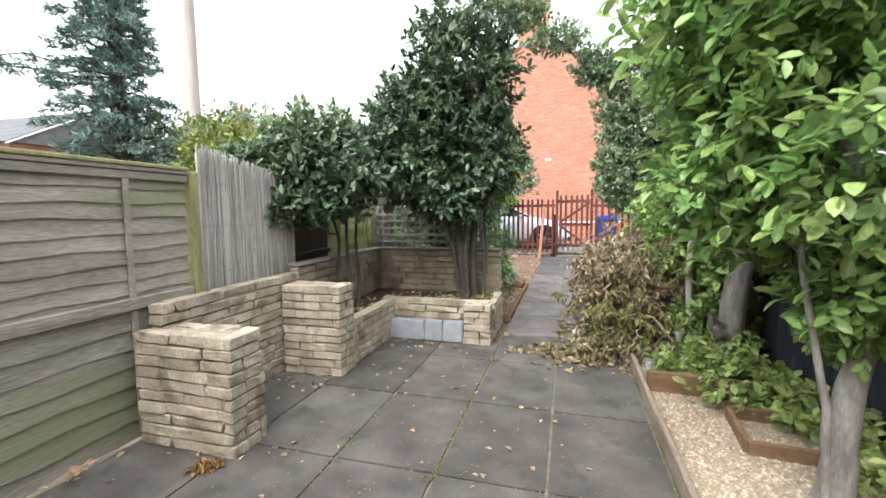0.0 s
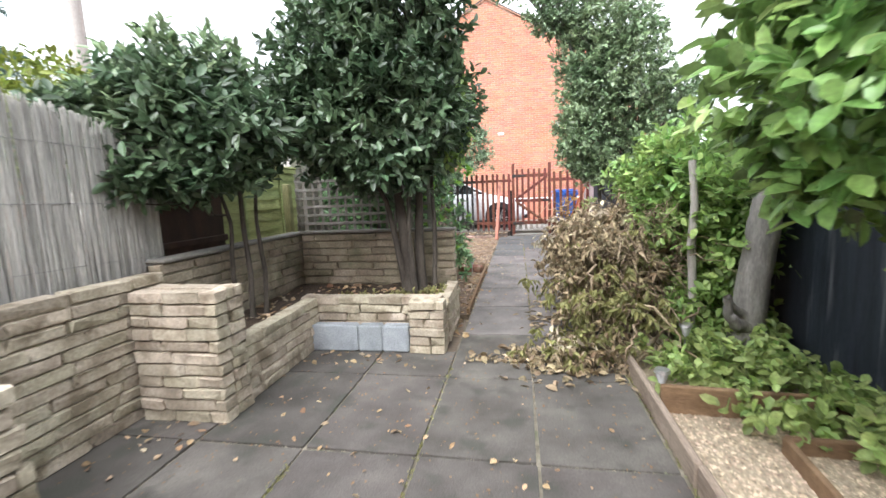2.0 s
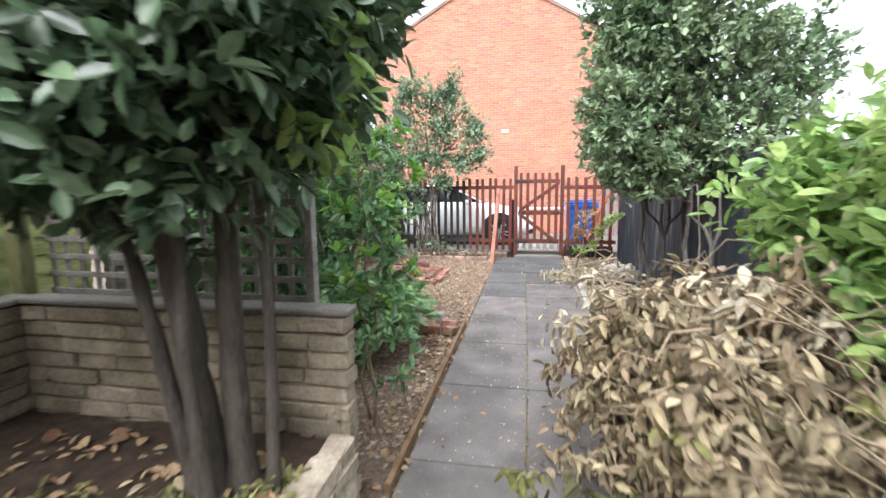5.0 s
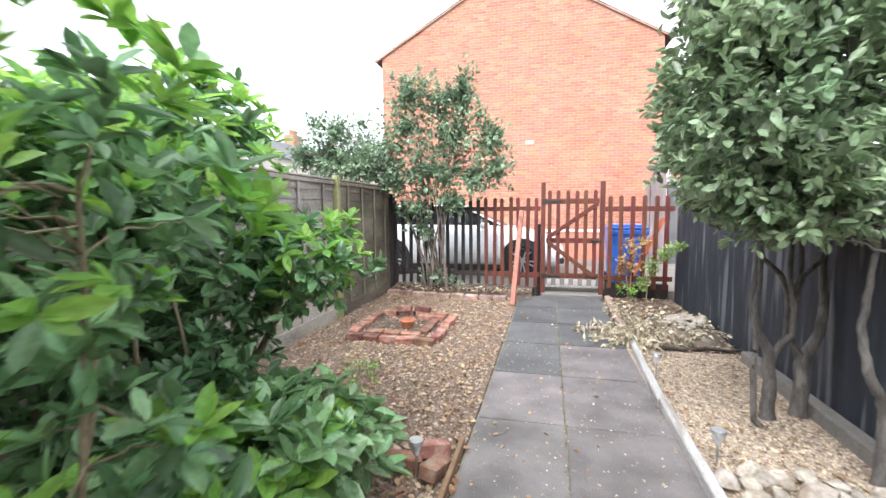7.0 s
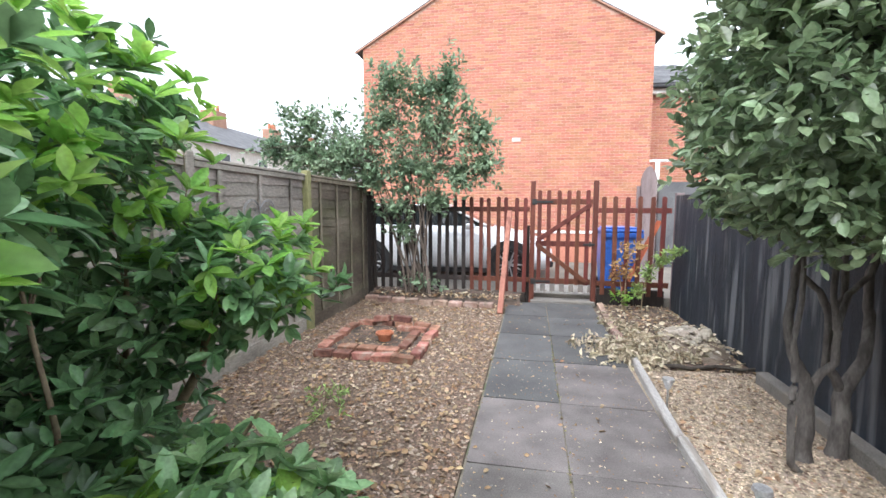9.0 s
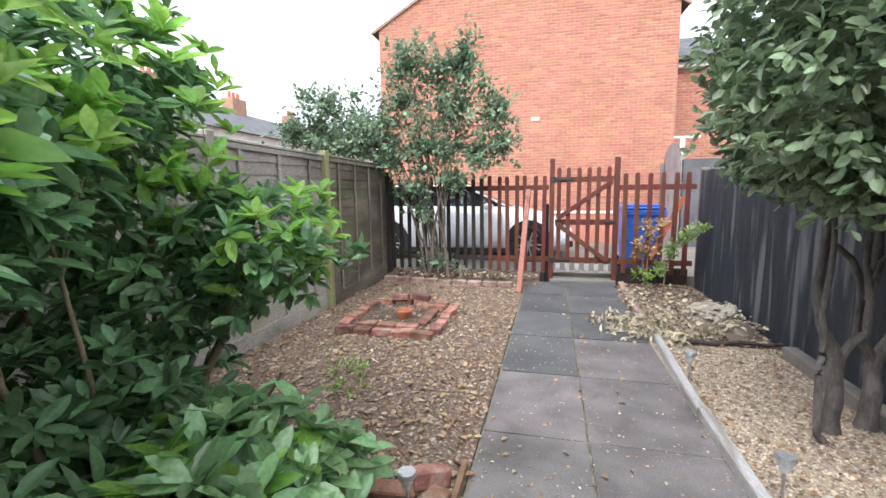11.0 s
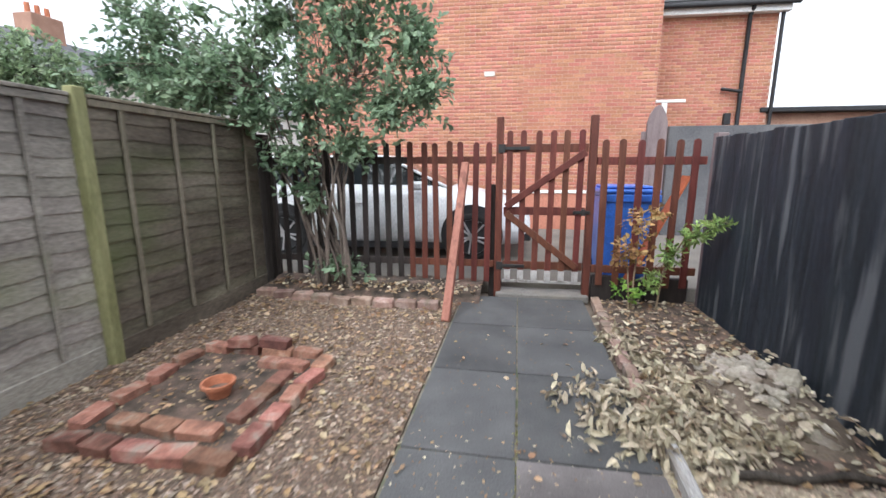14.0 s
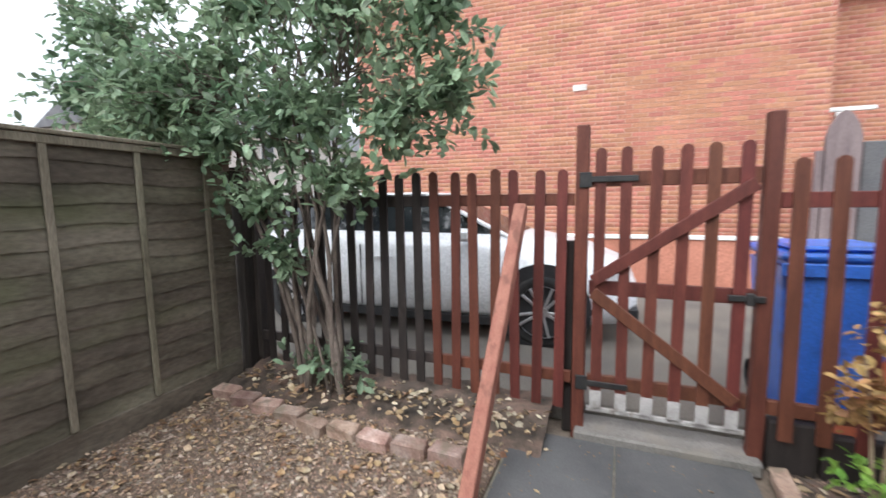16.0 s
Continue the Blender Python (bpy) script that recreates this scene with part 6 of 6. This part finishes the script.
plant("fern_shoot", (1.62, 10.8, 0), "green arching shoot beside the black fence", "plant",
      [([(1.55, 10.85, -0.02), (1.58, 10.83, 0.4), (1.7, 10.72, 0.75), (1.85, 10.6, 0.92)], 0.01, 0.004)],
      [(1.62, 10.78, 0.58, 0.12, 0.1, 0.15), (1.75, 10.66, 0.78, 0.14, 0.12, 0.1), (1.5, 10.86, 0.3, 0.1, 0.1, 0.12), (1.88, 10.58, 0.9, 0.14, 0.1, 0.06)], M_LEAF_MID, 95, 7, 0.065, 0.022, M_TWIG, 20, stem=0.08, twig_r=0.003)

built = set(scene.objects)
# dead branches heaped over the edging
brush = thing("brush_pile", (0.85, 3.7, 0), "heap of cut branches with withered brown leaves", "brush pile")
BRUSH = [(0.85, 3.72, 0.42, 0.42, 0.55, 0.52), (0.95, 3.8, 0.75, 0.4, 0.5, 0.32), (0.64, 3.4, 0.35, 0.28, 0.36, 0.34), (1.15, 3.6, 0.55, 0.3, 0.4, 0.45), (1.2, 4.15, 0.8, 0.3, 0.35, 0.3), (0.72, 4.3, 0.4, 0.36, 0.5, 0.45), (0.55, 2.75, 0.1, 0.45, 0.22, 0.12)]
for k in range(9):
    BRUSH.append((rnd.uniform(0.45, 1.25), rnd.uniform(3.2, 4.5), rnd.uniform(0.5, 0.98), rnd.uniform(0.12, 0.24), rnd.uniform(0.12, 0.25), rnd.uniform(0.1, 0.22)))
c, d = spots(BRUSH, 2300, 0.45, 0.5)
c[:, 2] = np.maximum(c[:, 2], 0.03)
limbs = []
for k in range(420):
    a = np.array([rnd.uniform(0.75, 1.5), rnd.uniform(3.0, 4.6), rnd.uniform(0.02, 0.75)])
    limbs.append(tube(bent(a, c[k], 7, 0.06, rnd.uniform(-0.15, 0.1)), np.linspace(rnd.uniform(0.003, 0.007), 0.002, 7), 5))
for a, b, r in (((0.72, 2.9, 0.35), (1.25, 2.55, 0.08), 0.012), ((0.85, 2.75, 0.32), (0.72, 2.55, 0.1), 0.01), ((0.7, 3.0, 0.3), (1.05, 2.7, 0.28), 0.009), ((1.0, 2.9, 0.1), (1.25, 2.75, 0.42), 0.012), ((0.6, 3.1, 0.75), (0.55, 2.9, 0.45), 0.014)):
    limbs.append(tube(bent(a, b, 8, 0.07, -0.15), np.linspace(r, r * 0.5, 8), 6))
part("dry_leaves", mesh_of("dry_leaves", *sprays(c, d, 9, 0.052, 0.028, -0.3, 1.2, 0.5, 0.10, 0.7)), M_DRY_LEAF, brush, "withered brown hanging leaves")
for k in range(110):
    a = np.array([rnd.uniform(0.5, 1.35), rnd.uniform(3.0, 4.5), rnd.uniform(0.7, 1.1)])
    w = np.array([rnd.uniform(-0.4, 0.4), rnd.uniform(-0.5, 0.3), rnd.uniform(-0.12, 0.12)])
    limbs.append(tube(bent(a, a + w, 6, 0.08, -0.08), np.linspace(rnd.uniform(0.002, 0.005), 0.0015, 6), 5))
part("branchwork", mesh_of("branchwork", *joined(limbs)), M_TWIG, brush, "bare pale twigs", True)["kind"] = "stuff"
c2, d2 = spots([(0.75, 3.3, 0.3, 0.5, 0.7, 0.3), (0.55, 2.75, 0.12, 0.5, 0.25, 0.12), (0.95, 3.6, 0.6, 0.4, 0.6, 0.4)], 330, 0.5, 0.4)
c2[:, 2] = np.maximum(c2[:, 2], 0.03)
part("olive_leaves", mesh_of("olive_leaves", *sprays(c2, d2, 8, 0.056, 0.03, -0.3, 1.1, 0.55, 0.11, 0.8)), M_OLIVE, brush, "half-withered olive leaves")
c2, d2 = spots([(0.62, 4.35, 0.62, 0.34, 0.4, 0.4), (0.5, 2.8, 0.1, 0.4, 0.22, 0.1), (0.9, 3.9, 0.9, 0.35, 0.4, 0.2), (1.2, 4.2, 0.85, 0.3, 0.35, 0.3)], 330, 0.4)
c2[:, 2] = np.maximum(c2[:, 2], 0.03)
part("pale_leaves", mesh_of("pale_leaves", *sprays(c2, d2, 7, 0.06, 0.034, -0.2, 1.1, 0.5, 0.12, 0.7)), M_PALE_LEAF, brush, "bleached pale leaves")

v, f = tube([(1.33, 3.12, -0.03), (1.35, 3.12, 0.4), (1.33, 3.13, 0.8), (1.34, 3.12, 1.1), (1.31, 3.12, 1.43)], (0.034, 0.03, 0.032, 0.028, 0.026), 8)
tagged(part("stake", mesh_of("stake", v, f), M_POLE, smooth=True), "sawn-off pale branch standing as a stake", "stake")

# ground cover by the fence
c, d = spots([(1.45, 2.2, 0.12, 0.42, 0.5, 0.16), (1.7, 1.65, 0.12, 0.25, 0.5, 0.16), (1.2, 2.5, 0.14, 0.35, 0.35, 0.14), (1.55, 3.0, 0.14, 0.4, 0.5, 0.2), (1.75, 1.0, 0.1, 0.2, 0.4, 0.14)], 760, 0.5, 0.3)
c[:, 2] = np.maximum(c[:, 2], 0.02)
tagged(part("ground_cover", mesh_of("ground_cover", *sprays(c, d, 5, 0.08, 0.05, 0.7, 1.1, 0.0, 0.08)), M_VARIEGATED), "low leafy green ground cover beside the fence", "ground cover", kind="stuff")

c, d = spots([(-0.95, 3.28, 0.38, 0.4, 0.13, 0.05), (-0.72, 3.4, 0.38, 0.1, 0.25, 0.05), (-1.4, 3.3, 0.38, 0.2, 0.12, 0.04)], 75, 0.3, 0.3)
c[:, 2] = np.maximum(c[:, 2], 0.375)
tagged(part("ground_cover", mesh_of("ground_cover", *sprays(c, d, 4, 0.045, 0.022, 0.6, 1.1, 0.0, 0.05)), M_OLIVE), "small olive green creeping plants on the planter soil", "ground cover", kind="stuff")

c, d = spots([(-1.74, 0.34, 0.02, 0.07, 0.05, 0.02), (-1.68, 0.4, 0.02, 0.04, 0.05, 0.02)], 26, 0.2, 0.3)
c[:, 2] = np.maximum(c[:, 2], 0.01)
tagged(part("withered_sprig", mesh_of("withered_sprig", *sprays(c, d, 6, 0.045, 0.02, 0.2, 1.2, 0.2, 0.05, 0.5)), M_DYING), "yellow withered sprig lying on the paving", "leaves")

# timber bed frames
bed = thing("bed_frame", (0.98, 2.1, 0), "brown timber board edging a planting bed", "bed frame", "bed frames")
for a, b in (((0.80, 2.09, 0.07), (1.24, 2.05, 0.07)), ((1.25, 2.05, 0.065), (1.72, 2.02, 0.065))):
    bm = bmesh.new()
    beam(bm, a, b, 0.035, 0.17, 0.006)
    part("board", bm, M_BED_BOARD, bed)
bed = thing("bed_frame", (1.3, 1.5, 0), "small brown timber frame set in the gravel", "bed frame", "bed frames")
for a, b in (((1.24, 1.74, 0.03), (1.19, 1.28, 0.03)), ((1.19, 1.28, 0.03), (1.70, 1.22, 0.03)), ((1.24, 1.74, 0.03), (1.75, 1.70, 0.03))):
    bm = bmesh.new()
    beam(bm, a, b, 0.03, 0.10, 0.005)
    part("board", bm, M_BED_BOARD, bed)

built = settle(built, PATIO)


def solar_lamp(x, y, h, lean=(0, 0)):
    ob = thing("solar_lamp", (x, y, 0), "small steel solar lamp on a spike in the bed", "solar lamp", "solar lamps")
    top = (x + lean[0], y + lean[1], h)
    part("spike", mesh_of("spike", *tube([(x, y, -0.04), top], 0.007, 8)), M_STEEL, ob)
    b = bmesh.new()
    m = pose(top[0], top[1], top[2] + 0.035)
    bmesh.ops.create_cone(b, cap_ends=True, segments=14, radius1=0.018, radius2=0.036, depth=0.06, matrix=m)
    part("lens", b, M_LAMPGLASS, ob)
    b = bmesh.new()
    bmesh.ops.create_cone(b, cap_ends=True, segments=14, radius1=0.044, radius2=0.038, depth=0.018, matrix=pose(top[0], top[1], top[2] + 0.075))
    part("cap", b, M_STEEL, ob)
    return ob


for args in ((0.885, 1.99, 0.13), (1.2, 2.6, 0.2, (0.02, 0)), (0.98, 7.6, 0.16), (1.04, 6.42, 0.12), (-0.58, 5.9, 0.14)):
    solar_lamp(*args)

built = set(scene.objects)
# rubble, log, dead leaves near the gate

def broken_stone(x, y, z, s, seed, flat=0.65):
    """A chipped, angular stone: a lumpy ball cut by a few planes."""
    r = random.Random(seed)
    b = bmesh.new()
    bmesh.ops.create_icosphere(b, subdivisions=2, radius=1)
    o = Vector((seed * 3.7, 0, 0))
    cuts = [(Vector((r.uniform(-1, 1), r.uniform(-1, 1), r.uniform(-1, 1))).normalized(), r.uniform(0.4, 0.8)) for _ in range(11)]
    wide = r.uniform(0.65, 1.2)
    for v in b.verts:
        p = v.co * (1 + 0.3 * noise.noise(v.co * 1.3 + o))
        for n, d in cuts:
            over = p.dot(n) - d
            if over > 0:
                p -= n * over * 0.92
        p *= 1 + 0.16 * noise.noise(v.co * 4 + o)
        v.co = Vector((p.x * s * wide, p.y * s, p.z * s * flat)) + Vector((x, y, z))
    return b


for i in range(64):
    a, r = rnd.uniform(0, 6.28), rnd.uniform(0, 1) ** 0.5
    s = rnd.uniform(0.025, 0.075) * (1.2 - 0.45 * r) * (1.45 if i < 9 else 1)
    x, y = 1.62 + 0.27 * r * math.cos(a), 9.25 + 0.55 * r * math.sin(a)
    tagged(part("rubble_stone", broken_stone(x, y, s * 0.15 + 0.14 * (1 - r ** 2), s, 200 + i), M_ROCK), "pale cream broken stone lying in the soil mound", "stone", "rubble stones")
b = bmesh.new()
bmesh.ops.create_grid(b, x_segments=14, y_segments=18, size=0.5)
for v in b.verts:
    q = max(0, 1 - (v.co.x * 2) ** 2 - (v.co.y * 2) ** 2)
    v.co = Vector((1.62 + v.co.x * 0.62, 9.2 + v.co.y * 1.2, -0.01 + 0.13 * q + 0.015 * noise.noise(v.co * 12)))
tagged(part("mound", b, M_EARTH, smooth=True), "low mound of soil under broken stones", "soil")
v, f = tube(bent((1.1, 8.46, 0.03), (1.88, 8.5, 0.04), 8, 0.02), np.linspace(0.022, 0.014, 8), 7)
tagged(part("fallen_branch", mesh_of("fallen_branch", v, f), M_TRUNK, smooth=True), "bare branch lying across the gravel", "branch")
c, d = spots([(0.72, 8.95, 0.02, 0.4, 0.5, 0.08), (1.0, 8.7, 0.03, 0.35, 0.4, 0.1), (1.15, 9.3, 0.03, 0.25, 0.6, 0.07), (1.0, 9.9, 0.02, 0.2, 0.5, 0.05), (1.3, 8.75, 0.02, 0.4, 0.2, 0.06)], 400, 0.2)
c[:, 2] = np.maximum(c[:, 2], 0.015)
tagged(part("leaf_heap", mesh_of("leaf_heap", *sprays(c, d, 4, 0.065, 0.034, 0.1, 1.3, 0.1, 0.08, 0.7)), M_PALE_LEAF), "heap of bleached dead leaves on the path's edge", "leaves", kind="stuff")

for i in range(22):
    s = rnd.uniform(0.035, 0.1)
    x = 0.87 + 0.7 * i / 21 + rnd.uniform(-0.03, 0.03)
    tagged(part("rubble_stone", broken_stone(x, 6.2 + rnd.uniform(-0.14, 0.14), s * 0.4, s, 300 + i), M_ROCK), "pale broken stone in a row across the gravel", "stone", "rubble stones")

# wire heart on the fence
heart = []
HX, HY, HZ = -2.70, 8.18, 1.37
for scale in (1.0, 0.93):
    pts = []
    for k in range(41):
        a = 2 * math.pi * k / 40
        pts.append((HX, HY + scale * 0.0165 * 16 * math.sin(a) ** 3, HZ + scale * 0.0165 * (13 * math.cos(a) - 5 * math.cos(2 * a) - 2 * math.cos(3 * a) - math.cos(4 * a))))
    heart.append(tube(pts, 0.005, 6))
for dy, dz, r in ((-0.12, 0.07, 0.085), (0.12, 0.07, 0.085), (0.0, -0.08, 0.07), (-0.12, 0.07, 0.045), (0.12, 0.07, 0.045), (0.0, 0.06, 0.035)):
    heart.append(tube([(HX, HY + dy + r * math.cos(k * math.pi / 10), HZ + dz + r * math.sin(k * math.pi / 10)) for k in range(21)], 0.0035, 5))
heart.append(tube([(HX, HY, HZ - 0.27), (HX, HY, HZ + 0.1)], 0.005, 6))
for side in (-1, 1):
    heart.append(tube([(HX, HY, HZ - 0.14), (HX, HY + 0.06 * side, HZ - 0.07), (HX, HY + 0.14 * side, HZ - 0.04), (HX, HY + 0.2 * side, HZ + 0.02)], 0.005, 5))
heart.append(tube([(HX, HY, HZ + 0.08), (HX, HY, HZ + 0.3)], 0.003, 5))
tagged(part("wire_heart", mesh_of("wire_heart", *joined(heart)), M_WIRE, smooth=True), "heart-shaped wire ornament hung on the fence", "ornament")

built = settle(built, GARDEN)

# ---- gravel, bark and litter ----
scatter("gravel", "loose beige gravel over the bed", "gravel", [(0.85, 1.95, -0.2, 2.0), (0.92, 1.95, 4.9, 8.5)], 30000, 0.0105, M_GRAVEL, -0.003)
scatter("bark_chips", "brown bark chips and gravel over the bed", "bark chips", [(-2.65, -0.39, 6.0, 10.95), (-1.9, -0.39, 4.0, 6.0)], 54000, 0.009, M_BARK_CHIP, -0.004)
scatter("wood_chips", "coarse wood chips and leaf bits over the bed", "bark chips", [(-2.65, -0.39, 6.0, 10.8), (-1.9, -0.39, 4.0, 6.0)], 7500, 0.016, M_WOOD_CHIP, 0.0, 0.25)
scatter("wood_chips", "pale chips and leaf bits on the gravel", "bark chips", [(0.92, 1.95, 4.9, 8.5)], 3000, 0.015, M_WOOD_CHIP, 0.0, 0.35)
scatter("wood_chips", "brown bark bits and dirt over the gravel", "bark chips", [(0.92, 1.95, 4.9, 8.5)], 2600, 0.012, M_BARK_CHIP, 0.0, 0.4)
litter("fallen_leaves", "brown and pale fallen leaves over the gravel", [(0.95, 1.95, 4.9, 8.5)], 420, 0.04, M_LITTER, 0.008)
litter("leaf_flecks", "small pale leaf flecks trodden on the path", [(-0.37, 0.9, 4.0, 8.6)], 330, 0.017, M_PALE_LEAF, 0.002, 0.12)
litter("leaf_flecks", "small brown leaf flecks trodden on the path", [(-0.37, 0.9, 4.0, 8.6)], 420, 0.019, M_LITTER, 0.002, 0.15)
litter("leaf_flecks", "small pale leaf flecks over the bark bed", [(-2.65, -0.39, 5.3, 10.8)], 3000, 0.026, M_LITTER, 0.008)
litter("fallen_leaves", "brown and pale fallen leaves over the bark bed", [(-2.65, -0.39, 5.3, 11.1)], 3000, 0.045, M_LITTER, 0.006)
litter("fallen_leaves", "pale fallen leaves over the soil by the black fence", [(1.0, 1.97, 8.5, 11.1)], 330, 0.055, M_PALE_LEAF, 0.014)
litter("fallen_leaves", "brown leaves over the soil by the black fence", [(1.0, 1.97, 8.5, 11.1)], 480, 0.05, M_LITTER, 0.012)
scatter("wood_chips", "pale chips and stone bits over the soil", "bark chips", [(1.0, 1.97, 8.5, 11.1)], 1500, 0.012, M_BARK_CHIP, 0.008, 0.4)
litter("fallen_leaves", "few fallen leaves on the paving slabs", [(-0.37, 0.9, 3.1, 11.0), (-2.0, 0.75, -1.0, 2.6)], 300, 0.038, M_LITTER, 0.004)
litter("leaf_flecks", "tiny dark leaf bits and dirt on the patio", [(-2.15, 0.78, -1.5, 3.1)], 1500, 0.018, M_BED_BOARD, 0.001, 0.15)
litter("leaf_flecks", "tiny dark leaf bits and dirt on the path", [(-0.37, 0.9, 3.1, 11.0)], 900, 0.016, M_BED_BOARD, 0.001, 0.15)
litter("fallen_leaves", "brown leaves gathered along the planter and piers", [(-2.0, -1.5, 1.3, 1.55), (-1.5, -0.75, 2.4, 2.62), (-0.5, -0.38, 3.7, 6.0), (-2.25, -2.1, -1, 0.38)], 130, 0.05, M_LITTER, 0.004)
litter("fallen_leaves", "withered leaves swept across the paving by the brush pile", [(0.15, 0.85, 2.35, 2.72), (-0.25, 0.2, 2.5, 2.66)], 420, 0.05, M_DRY_LEAF, 0.01, 0.9)
litter("fallen_leaves", "pale leaves caught between the broken stones", [(1.35, 1.95, 8.75, 9.75)], 240, 0.055, M_PALE_LEAF, 0.1, 0.6)
litter("fallen_leaves", "large bleached leaves lying on the gravel", [(1.15, 1.85, 5.2, 6.3)], 38, 0.075, M_PALE_LEAF, 0.012, 0.6)
litter("fallen_leaves", "red-brown leaves gathered along the path's edge", [(-0.66, -0.36, 3.0, 6.3)], 240, 0.055, M_LITTER, 0.006, 0.5)
litter("fallen_leaves", "dry leaves strewn across the path before the brush pile", [(0.0, 0.8, 2.15, 2.9), (0.2, 0.8, 2.9, 4.3)], 260, 0.07, M_DRY_LEAF, 0.006)

litter("fallen_leaves", "brown leaves on the planter soil", [(-2.0, -1.65, 2.0, 3.4), (-1.65, -0.55, 2.95, 3.45)], 160, 0.06, M_LITTER, 0.36)

joints = [(x - 0.011, x + 0.011, -3.0, 3.1) for x in (-1.55, -0.95, -0.37, 0.19, 0.79)] + [(0.208, 0.232, 3.1, 11.0)] + [(-2.1, 0.8, 0.52 + 0.87 * k - 0.01, 0.52 + 0.87 * k + 0.01) for k in range(-3, 3)]
scatter("joint_crumbs", "crumbs of soil and mortar in the paving joints", "dirt", joints, 5200, 0.008, M_JOINT, -0.012, 0.9)
moss = [(0.205, 0.235, 4.2, 8.8), (-0.965, -0.935, -0.6, 1.2), (-0.38, -0.355, 0.5, 2.4), (0.785, 0.815, 0.0, 3.0)]
c = []
for k in range(620):
    x0, x1, y0, y1 = rnd.choice(moss)
    c.append((rnd.uniform(x0, x1), y0 + (y1 - y0) * (0.5 + 0.5 * math.sin(rnd.uniform(0, 9) + x0 * 40)) + rnd.uniform(-0.06, 0.06), -0.004))
c = np.array(c)
tagged(part("joint_moss", mesh_of("joint_moss", *sprays(c, np.tile([0, 0, 1.0], (len(c), 1)), 4, 0.017, 0.006, 0.6, 1.2, 0, 0.004)), M_OLIVE), "little olive moss tufts growing in the paving joints", "moss", kind="stuff")
